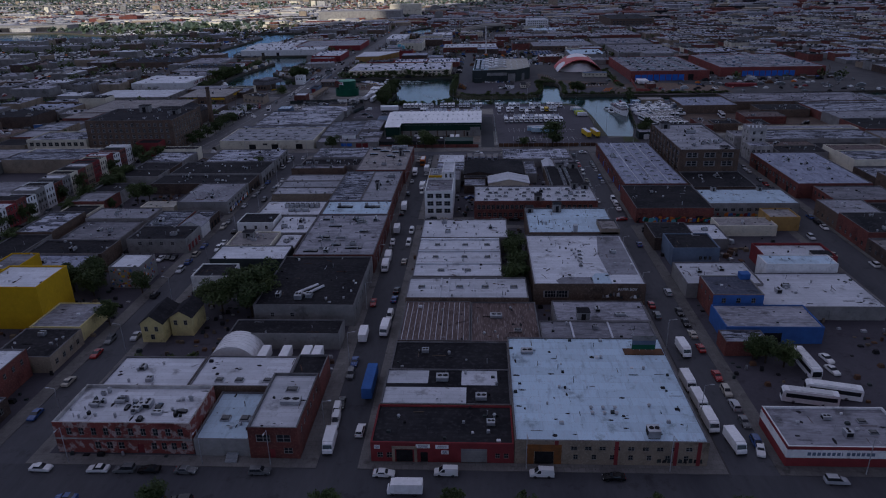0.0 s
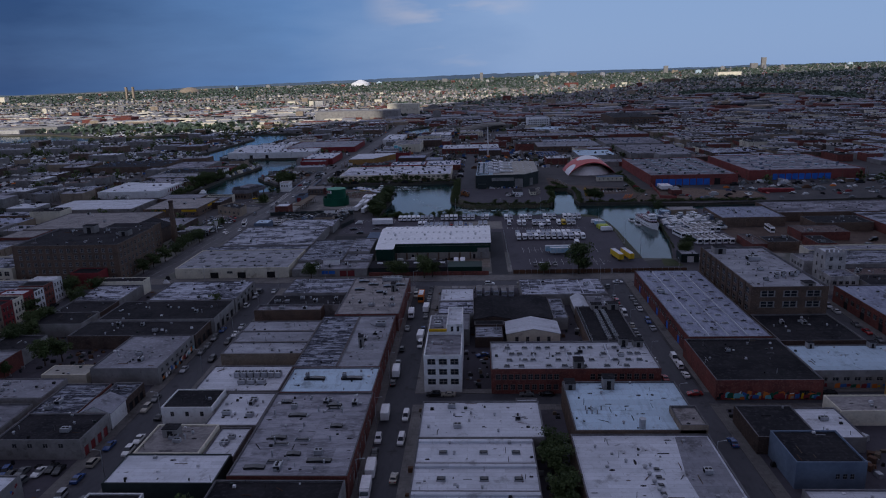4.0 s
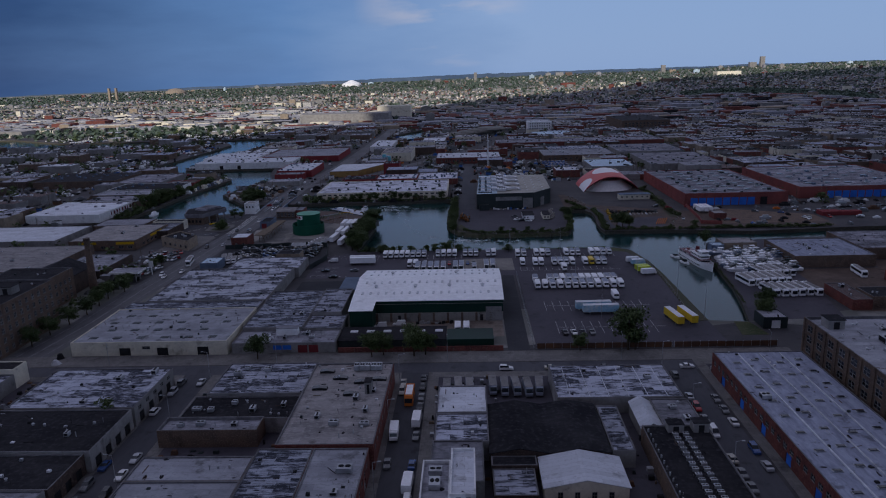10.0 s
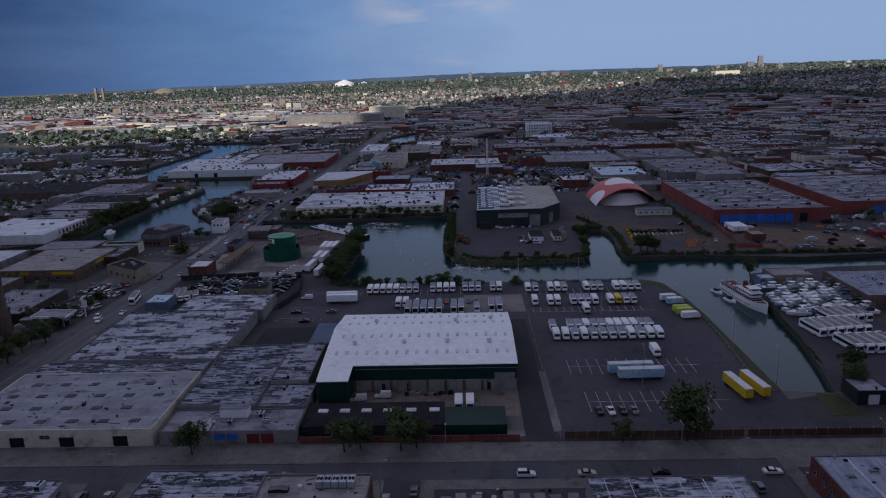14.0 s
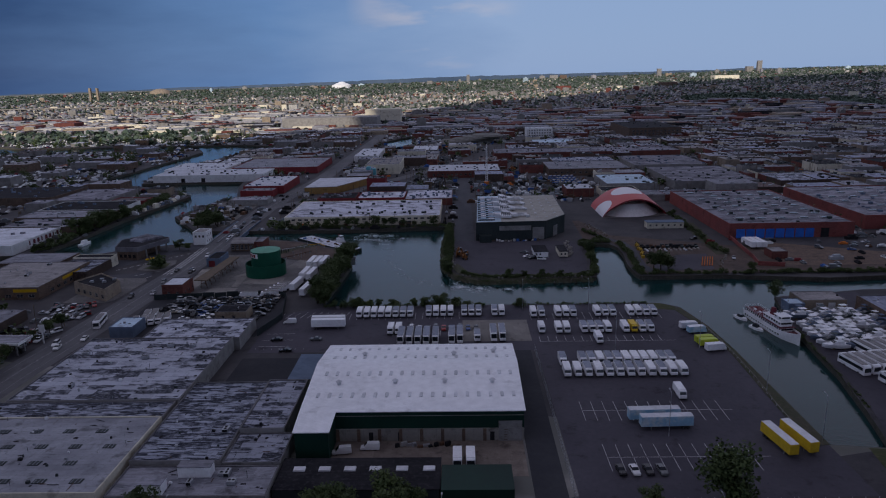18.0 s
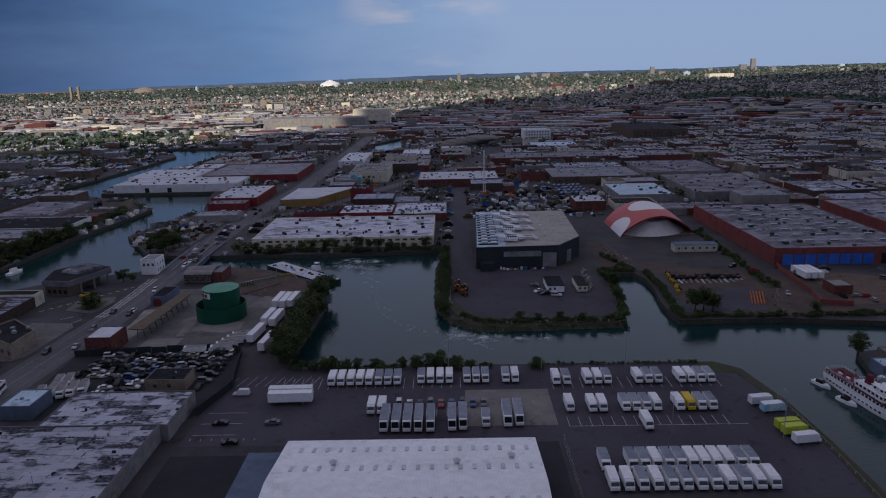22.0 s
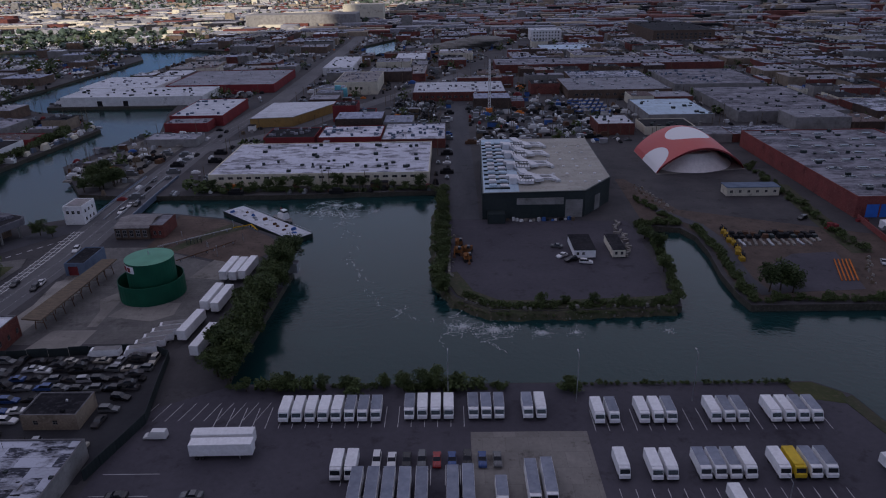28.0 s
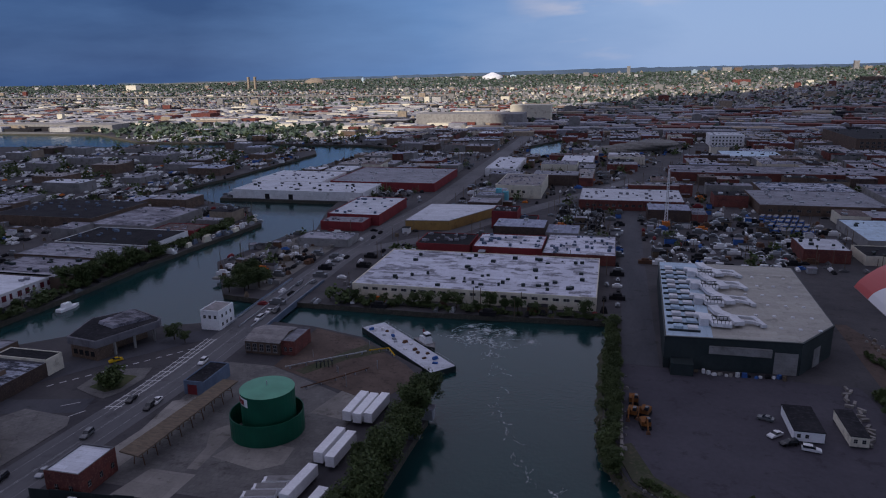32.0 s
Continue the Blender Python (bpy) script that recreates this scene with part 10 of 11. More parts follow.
for j in range(9):
    for i in range(11):
        x, y = -146 + 4.4 * i + rnd(-0.6, 0.6) + 0.4 * j, 533 + 4.4 * j + rnd(-0.5, 0.5)
        if -120.5 < x < -101.5 and 535.6 < y < 551 or x < -134 and y < 548.6:
            continue
        r_ = random.random()
        a = rnd(-9, 9) + random.choice((0, 180, 0, 180, 90))
        if r_ < 0.42:
            put(("wreck",), wreck, x, y, a, 0.03)
            if random.random() < 0.4:
                put(("wreck",), wreck, x + rnd(-0.5, 0.5), y + rnd(-0.5, 0.5), a + rnd(-20, 20), 1.45, "wrecked car stacked on another")
        else:
            car(x, y, a, random.choice((1, 0, 3, 2, 4, 1, 3, 7)), None, 0.03)
for (xa, ya), (xb, yb) in (((-156, 569), (-101.6, 573.8)), ((-101.6, 573.8), (-95.2, 570)), ((-95.2, 570), (-90, 541.5)), ((-90, 541.5), (-95, 522))):
    nn = max(2, int(math.hypot(xb - xa, yb - ya) / 5))
    f = thing("fence", "tall dark sheet-metal fence of the scrapyard", "fence", pose(0, 0, 0), group="scrapyard fence")
    for k in range(nn):
        g = Geo()
        pa, pb = ((xa + (xb - xa) * (k + e_) / nn, ya + (yb - ya) * (k + e_) / nn) for e_ in (0.01, 0.99))
        band([pa, pb], -0.06, 0.06, 0, 2.6 + rnd(-0.2, 0.2), g)
        part("panel", g, CHARCOAL, f)
bb = building("shed", "small tan block shed with a dark roof in the scrapyard", -117.4, -104.4, 539.2, 548.4, 4.2, R_TAR, BRICK_TAN, 0.3, base=0.0, front=(("window", 1, 10, 2, 1.4, 1.2, 1.2),))
bb = building("shed", "pale blue tin-roofed hut by the avenue", -153, -143.6, 521.5, 533, 4.6, R_BLUE, BLUEGREY, 0.2, base=0.0)
for k in range(7):
    put(("tank lorry",), None, -149.5 + 2.9 * (k % 5) + 1.4 * (k // 5), 536 + 1.1 * (k % 5) + 8.6 * (k // 5) * 0.95, 104 + rnd(-4, 4), 0.03, "white lorry standing in the scrapyard")
# brick mill with its chimney
mill = building("mill", "brown five-storey brick factory with rows of pale windows", -238, -184, 405, 446, 19.5, R_TAR, BRICK_BROWN, 0.8, base=0.0, front=tuple(("pale", 2, 52, 14, z, 1.7, 2.1) for z in (1.4, 5.0, 8.6, 12.2, 15.6)), right=tuple(("pale", 1, 40, 10, z, 1.7, 2.1) for z in (1.4, 5.0, 8.6, 12.2, 15.6)))
clutter(mill, -236, -186, 407, 444, 6, 4, 6)
fit(mill, "stair_bulkhead", -215, 438, 6, 5, 4), fit(mill, "stair_bulkhead", -192, 430, 5, 5, 3)
mill2 = building("mill", "brown brick wing of the factory", -226, -197, 446.2, 482, 14.5, R_TAR, BRICK_BROWN, 0.6, base=0.0, right=tuple(("pale", 1, 34, 9, z, 1.7, 2.0) for z in (1.4, 5.0, 8.6)))
bb = building("mill", "cream two-storey hall with arched rows of windows", -276, -238.4, 403, 428, 8.6, R_MOTTLE, CREAM, 0.7, base=0.0, front=(("window", 1, 36.5, 9, 4.6, 2.6, 2.4), ("window", 1, 36.5, 9, 1.0, 2.6, 2.2)))
clutter(bb, -274, -240, 405, 426, 5, 2, 4)
gabled("mill", "pitched-roof brick wing of the factory", -224, -200, 483, 504, 9, 13, R_TAR, BRICK_DARK)
bb = building("workshop", "small red-painted building beside the factory", -203.5, -189.5, 394, 403.4, 8.2, R_TAR, RED, 0.3, base=0.0)
ch = thing("chimney", "tall tapering brown brick factory chimney", "chimney", pose(-193.5, 491, 0))
g = Geo()
g.tube(0, 0, 0, 25, 2.0, 1.25, 16)
part("shaft", g, BRICK_BROWN, ch)
g = Geo()
g.tube(0, 0, 25, 26.2, 1.5, 1.5, 16)
part("crown_ring", g, BRICK_DARK, ch)
for x, y in ((-180, 420), (-180, 432), (-179, 444), (-178, 456), (-179, 468), (-180, 478), (-177, 488)):
    tree(x, y, 1.1, 0, "dark green tree beside the factory")
bb = building("store", "low brown store with yellow sign bands", -252, -211, 572, 618, 6.0, R_TAN, BRICK_BROWN, 0.3, base=0.0, front=(("window", 18, 40, 4, 1.0, 3, 1.6),), right=(("window", 8, 30, 4, 1.0, 3, 1.6), ("dark", 34, 42, 2, 0, 3.4, 3.4)))
clutter(bb, -250, -213, 574, 616, 6, 3, 4)
for m_, w_ in ((pose(8, -0.12, 3.6), 9), (pose(29, -0.12, 3.6), 11), (pose(41.05, 20, 3.6, 0, 0, 90), 16)):
    g = Geo()
    g.box(0, w_, 0, 0.12, 0, 1.5)
    part("sign_band", g, YELLOW, bb, "yellow sign band", at=m_)
# filling station beside the avenue
gs = thing("filling_station", "filling station with a flat pale canopy on posts", "filling station", pose(-192, 503, 0))
g = Geo()
g.box(0, 15, 0, 9, 4.6, 5.5)
part("canopy", g, WHITEWALL, gs)
g = Geo()
g.box(0.4, 14.6, 0.4, 8.6, 5.5, 5.56)
part("canopy_top", g, R_GREY, gs)
for u in (2.5, 7.5, 12.5):
    for v in (2.2, 6.8):
        g = Geo()
        g.box(u - 0.2, u + 0.2, v - 0.2, v + 0.2, 0, 4.6)
        part("post", g, STEEL, gs)
    g = Geo()
    g.box(u - 0.5, u + 0.5, 4.0, 5.0, 0, 1.7, shrink=0.95)
    part("pump", g, DARK, gs)
g = Geo()
g.rod((0, 0, 0), (0, 0, 4.5), 0.3, 8)
g.box(-1.1, 1.1, -0.2, 0.2, 4.5, 7.6)
solid("sign_pylon", g, WHITEWALL, "white pylon sign of the filling station", "sign", at=pose(-176.6, 517, 0))
bb = building("hall", "wide hall with a weathered grey roof", -300, -230, 505, 560, 6.4, R_TAN, BRICK_BROWN, 0.3, base=0.0)
clutter(bb, -298, -228, 507, 558, 8, 3, 5)
bb = building("hall", "hall with a bright white roof", -330, -262, 575, 618, 6.0, R_WHITE, STUCCO, 0.3, base=0.0)
for k in range(26):
    car(-200 + rnd(0, 22), 512 + rnd(0, 20), rnd(0, 180), random.choice((1, 5, 3, 0, 2)), z=0.02)
for k in range(34):
    ax_, ay_ = random.choice(((-166.5, 530), (-164.5, 580), (-160.7, 630), (-162.5, 680), (-164, 725), (-165, 770), (-163, 830)))
    car(ax_ + random.choice((-4.2, -1.5, 1.5, 4.2)), ay_ + rnd(-20, 20), 98 if ay_ < 640 else 90, random.choice((0, 1, 3, 1, 2)), z=0.06)
put(("city bus",), lambda: bus_thing("white city bus on the avenue", TRUCKWHITE, STUCCO, 12, "city_bus"), -164.6, 537, 102, 0.06)
car(-190, 642, 55, 6, "saloon", 0.05)

# yards and workshops between the factory and the avenue
cs = thing("shop", "low tan brick corner shop with a dark tar roof", "shop", pose(0, 0, 0))
CORNER = [(-199, 580.6), (-177.5, 567), (-177.5, 582), (-193, 595)]
for nm, z0, z1, k_, mt in (("wall", 0, 5.4, 1.0, BRICK_TAN), ("roof", 5.4, 5.5, 0.96, R_TAR)):
    g = Geo()
    g.prism([(-187 + (x_ + 187) * k_, 581 + (y_ - 581) * k_) for x_, y_ in CORNER], z0, z1)
    part(nm, g, mt, cs)
for (xa, ya), (xb, yb) in zip(CORNER, CORNER[1:] + CORNER[:1]):
    g = Geo()
    band([(xa, ya), (xb, yb)], -0.35, 0.0, 5.4, 6.1, g)
    part("parapet", g, BRICK_TAN, cs)
for k in range(4):
    g = Geo()
    g.box(-0.8, 0.8, -0.6, 0.6, 0, 1.0)
    part("air_conditioner", g, STEEL, cs, at=pose(-190 + 3 * k, 580 + (k % 2) * 4, 5.5))
for k in range(5):
    opening(cs, "window", pose(-196 + 4.2 * k, 578.6 - 2.65 * k, 1.4, 0, 0, -32.3) @ Matrix.Diagonal((1.8, 1, 1.8, 1)))
FEET.append((-199, -177, 567, 595))
bb = building("workshop", "low dark workshop beside the side street", -226, -200, 510, 545, 4.6, R_GREY, BRICK_DARK, 0.3, base=0.0)
clutter(bb, -225, -201, 511, 544, 4, 3, 4)
filler(-262, -226, 452, 500, 5, 8, 0, 0.0)
filler(-298, -277, 402, 500, 5, 8, 0, 0.0)
filler(-262, -240, 429, 450, 5, 8, 0, 0.0)
filler(-225, -204, 601, 634, 4.5, 6.5, 0, 0.0)
filler(-262, -228, 601, 640, 4.5, 6.5, 0, 0.0)
for k in range(24):
    car(-197 + rnd(0, 20), 541 + rnd(0, 22), rnd(0, 180), random.choice((1, 5, 3, 0, 2)), z=0.02)
for k in range(9):
    tree(-184 + rnd(-2, 2) + 0.4 * k, 470 + 8 * k, rnd(0.6, 1.0), 0, "leafy tree along the avenue verge")
for x0, x1, y0, y1, z in ((-91, -85.5, 411, 414.4, 3.75), (-84.5, -76.5, 418.4, 421.4, 3.75)):
    g = Geo()
    g.box(x0, x1, y0, y1, z, z + 2.7)
    g.box(x0 - 0.15, x1 + 0.15, y0 - 0.15, y1 + 0.15, z + 2.7, z + 2.85, 1)
    solid("cabin", g, [TRUCKWHITE, R_GREY], "white site cabin standing on a flat roof", "cabin", group="roof cabins")
for k in range(10):
    g = Geo()
    wave = [(-3.05 + 0.305 * j, -1.25 if j % 4 < 2 else -1.19) for j in range(21)]
    g.prism(wave + [(-x, -y) for x, y in wave], 0, 2.6)
    solid("container", g, RED, "red steel shipping container in the dock yard", "container", at=pose(222 + 6.4 * (k % 4), 630 + 2.7 * (k // 4), 0.04, 0, 0, rnd(-1.5, 1.5)), group="red containers")
# graffiti along the street walls
for k in range(70):
    g = Geo()
    w_, h_ = rnd(0.8, 2.4), rnd(0.7, 1.9)
    g.prism([(0, 0), (w_, rnd(-0.2, 0.2)), (w_ * rnd(0.8, 1.1), h_), (w_ * 0.5, h_ * rnd(0.8, 1.2)), (0.1, h_ * rnd(0.7, 1.0))], 0, 0.012 + 0.004 * (k % 6))
    x_, y_ = (65.3 + 0.62 * k, 273.76) if k < 48 else (97 + 1.6 * (k - 48), 280.96)
    solid("graffiti", g, random.choice((ORANGE, RED, ORANGE, BLUE, TANKGREEN, TURQ, YELLOW, STUCCO, RED, DARK)), "bold spray-painted graffiti on a street wall", "graffiti", at=pose(x_, y_, 0.3 + rnd(0, 0.7), 90, 0, 0), group="graffiti")

# ---- land beyond the basin ----
BUSY = [(-24, 56, 595, 800), (56, 142, 595, 797), (142, 345, 595, 671), (-20, -5, 600, 940), (-2, 80, 798, 905), (-62, -26, 870, 952), (-160, -74, 528, 714), (-226, -166, 722, 846)]
BUSY += [(-265, -248, 655, 885), (-64, 34, 1262, 1345), (-235, -160, 400, 715), (-305, -176, 1212, 1268), (60, 94, 880, 940)]
FEET += [(-61, 2, 431, 496), (-6, 52, 676, 768), (82, 135, 738, 797), (100, 124, 698, 705)]


def near_avenue(x, y):
    for line, wide in ((AVENUE, 12), (BRANCH, 10)):
        for (xa, ya), (xb, yb) in zip(line, line[1:]):
            if ya - 6 <= y <= yb + 6 and abs(x - (xa + (xb - xa) * (y - ya) / (yb - ya))) < wide:
                return True
    return False


def hall_at(label, x0, x1, y0, y1, h, roof, wall, vents=6, front=()):
    b = building("hall", label, x0, x1, y0, y1, h, roof, wall, 0.35, 0.0, front=front)
    clutter(b, x0, x1, y0, y1, vents, vents // 3, vents // 2)
    return b


hall_at("red-painted hall with a pale roof on the creek", -204.5, -169, 864, 926, 7, R_WHITE, RED)
hall_at("low red-painted front block on the creek", -202, -174, 847, 863.6, 5.6, R_PALE, RED, 3)
hall_at("low grey shed on the creek peninsula", -199, -168, 807, 824, 4.6, R_GREY, STUCCO, 4)
yb = thing("hall", "yellow-brown wedge-shaped hall with a pale roof", "hall", pose(0, 0, 0))
for nm, z0, z1, k_, mt in (("wall", 0, 5.8, 1.0, OCHRE), ("roof_edge", 5.8, 6.1, 1.005, STUCCO), ("roof", 6.1, 6.2, 0.985, R_WHITE)):
    g = Geo()
    g.prism([(-129 + (x_ + 129) * k_, 885 + (y_ - 885) * k_) for x_, y_ in ((-149, 856), (-121.7, 859), (-97, 914), (-146.5, 911))], z0, z1)
    part(nm, g, mt, yb)
FEET.append((-149, -100, 856, 914))
cy = thing("tarpaulin_tower", "turquoise tarpaulin-wrapped plant tower", "tower", pose(-106, 953, 0))
for x_, h_ in ((-7, 7), (-2, 11), (3, 9)):
    g = Geo()
    g.box(x_, x_ + 4.4, -2.5, 2.5, 0, h_, shrink=0.92)
    part("wrapped_bay", g, TURQ, cy)
hall_at("long white waterside hall with a white roof", -318, -208, 941, 985, 7, R_WHITE, WHITEWALL, 10, (("dark", 20, 60, 2, 0, 4, 4),))
hall_at("second long white hall on the waterside", -325, -262, 985.5, 1045, 7, R_WHITE, WHITEWALL, 8)
hall_at("long red hall with a grey roof", -256, -165, 992, 1078, 7, R_PALE, RED, 8)
hall_at("long red-brick hall with a pale roof", -47, 24, 940, 990, 7, R_WHITE, BRICK, 10, (("window", 4, 66, 14, 2.5, 2.4, 1.6),))
hall_at("long low brick hall behind the scrap yard", 25, 240, 1078, 1124, 8, R_DEPOT, BRICK, 14)
hall_at("brick hall with a pale patched roof", 71, 150, 940, 1000, 7, R_PALE, BRICK_BROWN, 12, (("window", 4, 74, 12, 2.5, 2.6, 1.6),))
hall_at("lower wing with a dark patched roof", 84, 150, 1000.3, 1046, 6, R_MOTTLE, BRICK_BROWN, 10)
hall_at("pale-roofed hall east of the yards", 158, 230, 960, 1040, 7, R_DEPOT, STUCCO, 10)
hall_at("pale hall with docks along the side", 165, 235, 850, 945, 7, R_DEPOT, STUCCO, 10)
hall_at("bluish hall roof beside the street", 108, 150, 850, 905, 6, R_BLUE, STUCCO, 5)
hall_at("dark-roofed yard workshop with a cream wall", 98, 128, 820, 843, 5, R_TAR, CREAM, 3)
hall_at("red-brick workshop by the yard", 70, 92, 821, 847, 7, R_WHITE, BRICK, 3)
hall_at("stepped red workshop with pale roofs", -128, -98, 806, 832, 5, R_TAR, RED, 6)
hall_at("tan-roofed low brick workshop", -58, -21.5, 796, 838, 5.4, R_PEEL, BRICK, 10)
hall_at("white-roofed low red workshop", -96, -59, 804, 834, 5.2, R_PEEL, RED, 8)
hall_at("tall red-painted workshop with a dark roof", -97, -81, 870, 888, 11, R_TAR, RED, 3)
hall_at("lower red-painted wing with a dark roof", -80.8, -69, 871, 886, 6, R_TAR, RED, 2)
hall_at("cream industrial block with machinery on the roof", -112, -77, 975, 1035, 10, R_TAN, CREAM, 12, (("window", 2, 24, 5, 4, 2, 2),))
hall_at("white waterside hall beside the avenue", -140, -112, 1085, 1170, 7, R_WHITE, WHITEWALL, 4)
hall_at("white hall near the small basin", -75, -43, 1140, 1196, 7, R_WHITE, STUCCO, 4)
hall_at("white four-storey block beyond the long hall", 90, 130, 1362, 1400, 14, R_WHITE, WHITEWALL, 3, (("window", 2, 38, 9, 2, 2, 2), ("window", 2, 38, 9, 6, 2, 2), ("window", 2, 38, 9, 10, 2, 2)))
hall_at("bright blue-roofed market hall", 86, 145, 1214, 1265, 6, R_BLUE, STUCCO, 4)
hall_at("brick multi-storey works in the east", 236, 312, 1308, 1440, 16, R_TAR, BRICK_BROWN, 6, tuple(("window", 3, 73, 12, z_, 3.5, 2.4) for z_ in (2, 6, 10)))
hall_at("dark flat hall on the spit by the bank", -320, -268, 708, 738, 6, R_DEPOT, BRICK_BROWN, 6)
hall_at("long dark-roofed hall on the spit", -330, -267, 741, 767, 6, R_GREY, BRICK_BROWN, 6)
hall_at("grey hall with a white gable end on the spit", -330, -269, 769, 806, 6, R_TAR, WHITEWALL, 5)
hall_at("purple-grey-roofed boat hall on the spit", -345, -300, 812, 870, 6, R_DEPOT, STUCCO, 5)
hall_at("red boat shed on the quay", -296, -268, 810, 828, 5, R_BROWN, RED, 2)
hall_at("big dark hall at the back of the spit", -430, -350, 822, 880, 7, R_TAR, BRICK_BROWN, 8)
jb = hall_at("white-roofed depot with a wall of big dark red lettering", -332, -277.6, 656, 712, 6, R_WHITE, WHITEWALL, 3)
for k in range(9):
    g = Geo()
    g.box(0, 2.3 if k % 3 else 1.3, -0.06, 0.0, 0, 2.6)
    part("letter_bar", g, MAROON, jb, at=pose(54.4, 17 + 4.2 * k, 2.2, 0, 0, 90))
for k in range(22):
    tree(-266.5 + rnd(-4, 2), 664 + 5.0 * k + rnd(-2, 2), (rnd(0.9, 1.5) if k % 3 else rnd(1.3, 1.7)) * (0.42 if k < 9 else 1.0), 0, "leafy tree overhanging the creek", "creekside trees")
mb = thing("motorboat", "white motorboat moored along the creek", "boat", pose(-253.4, 691, -2.2, 0, 0, 84), "small boats")
g = Geo()
g.prism([(-5, -1.6), (2.5, -1.7), (6, 0), (2.5, 1.7), (-5, 1.6)], -0.2, 1.2)
part("hull", g, TRUCKWHITE, mb)
g = Geo()
g.box(-2.6, 1.6, -1.2, 1.2, 1.2, 3.0, shrink=0.85)
part("cabin", g, TRUCKWHITE, mb)
for k in range(26):
    g = Geo()
    s_ = rnd(0.8, 2.0)
    g.box(-s_ * 1.6, s_ * 1.6, -s_ * 0.7, s_ * 0.7, 0, rnd(1.2, 3.2), shrink=rnd(0.7, 0.95))
    solid("deck_load", g, random.choice((WHITEWALL, BLUEGREY, RUST, STEEL, CREAM)), "crates and boats crowded on the waterside quay", "load", at=pose(-262 + 9 * (k / 26) + rnd(-3, 3), 775 + 3.4 * k, 0.0, 0, 0, rnd(60, 100)), group="quay loads")
# peninsula with a stone yard
slab("yard", STONE, "pale gravel yard on the waterside", [(-218, 770), (-198, 728), (-176, 726), (-176, 840), (-205, 842)], -0.2, 0.04, category="yard")
for k in range(60):
    g = Geo()
    s = rnd(0.8, 2.2)
    g.box(-s, s, -s * 0.7, s * 0.7, 0, rnd(0.8, 2.2), shrink=rnd(0.5, 0.9))
    solid("rubble_mound", g, random.choice((STONE, PALE, STUCCO, RUST, STEEL)), "heap of building material in the waterside yard", "pile", at=pose(rnd(-214, -176), rnd(735, 830), 0.04, 0, 0, rnd(0, 180)), group="material heaps")
for k in range(16):
    tree(-189 + rnd(-9, 8), 729 + rnd(-9, 9) + (8 if k % 4 == 0 else 0), rnd(0.8, 1.3), 0, "leafy tree on the creek bank", "creekside trees")
for k in range(110):
    bush(-264 + rnd(-6, 1), 662 + 1.75 * k, rnd(0.9, 1.9) * (0.6 if k < 27 else 1.0))

# the lattice crane
cr = thing("crane", "white lattice crane boom rising over a scrap yard", "crane", pose(9, 897, 0))
for dx, dy in ((-0.9, -0.9), (0.9, -0.9), (0.9, 0.9), (-0.9, 0.9)):
    g = Geo()
    g.rod((dx, dy, 0), (dx * 0.35, dy * 0.35, 36), 0.2, 5)
    part("leg", g, WHITEWALL, cr)
for k in range(18):
    g = Geo()
    s0, s1 = 0.9 - 0.55 * k / 18, 0.9 - 0.55 * (k + 1) / 18
    g.rod((-s0, -s0, 2 * k), (s1, -s1, 2 * k + 2), 0.1, 4)
    g.rod((s0, s0, 2 * k), (-s1, s1, 2 * k + 2), 0.1, 4)
    part("brace", g, WHITEWALL, cr)
g = Geo()
g.box(-2.4, 2.4, -3, 3, 0, 2.6, shrink=0.9)
part("crane_house", g, ORANGE, cr)
LOTCARS = []
# scrap and car yards on both sides of the street
for k in range(170):
    x, y = rnd(-2, 80), rnd(800, 905)
    if random.random() < 0.76:
        YARD.append((x, y))
    else:
        g = Geo()
        s = rnd(1.0, 2.6)
        g.box(-s, s, -s * 0.8, s * 0.8, 0, rnd(1, 3), shrink=rnd(0.4, 0.9))
        solid("scrap_mound", g, random.choice((RUST, STEEL, DARK, DARK, RUST)), "rusty heap of scrap metal", "scrap", at=pose(x, y, 0, 0, 0, rnd(0, 180)), group="scrap heaps")
for k in range(110):
    LOTCARS.append((-59 + 3.1 * (k % 10) + rnd(-0.4, 0.4), 874 + 7.2 * (k // 10) + rnd(-0.6, 0.6)))
for k in range(22):
    YARD.append((random.choice((-20.5, -5.5)) + rnd(-0.4, 0.4), 735 + 9 * k))
for k in range(30):
    YARD.append((64 + rnd(-2, 2), 805 + 9 * k))
for k in range(24):
    put(("blue lorry",), lambda: truck_thing("blue lorry parked in rows", BLUE, STUCCO, 8, "lorry", "lorry", 3), 70 + 4 * (k % 6), 884 + 13 * (k // 6) + rnd(-1, 1), 70, 0.02)

# blocks of workshops and yards, thinning out with distance
rg = random.Random(11)


def free(x0, x1, y0, y1):
    for a, b, c, d in BUSY + FEET:
        if x0 < b and x1 > a and y0 < d and y1 > c:
            return False
    for u in (0, 0.5, 1):
        for v in (0, 0.5, 1):
            px, py = x0 + (x1 - x0) * u, y0 + (y1 - y0) * v
            if inside(px, py, CREEK) or inside(px, py, BASIN) or near_avenue(px, py):
                return False
    return True


MID = (R_GREY, R_PALE, R_TAR, R_MOTTLE, R_TAN, R_PALE, R_STREAK, R_GREY, R_WHITE, R_BROWN, R_LONG, R_DEPOT)
MID_EAST = (R_GREY, R_TAR, R_DEPOT, R_LONG, R_BROWN, R_TAN, R_DEPOT, R_PALE, R_TAR, R_GREY, R_STREAK, R_MOTTLE)
MUTED = (STUCCO, BRICK_BROWN, STUCCO, BRICK_DARK, BRICK_TAN, STUCCO, BRICK_BROWN, STUCCO)
MADE = []


LOOSE = {}


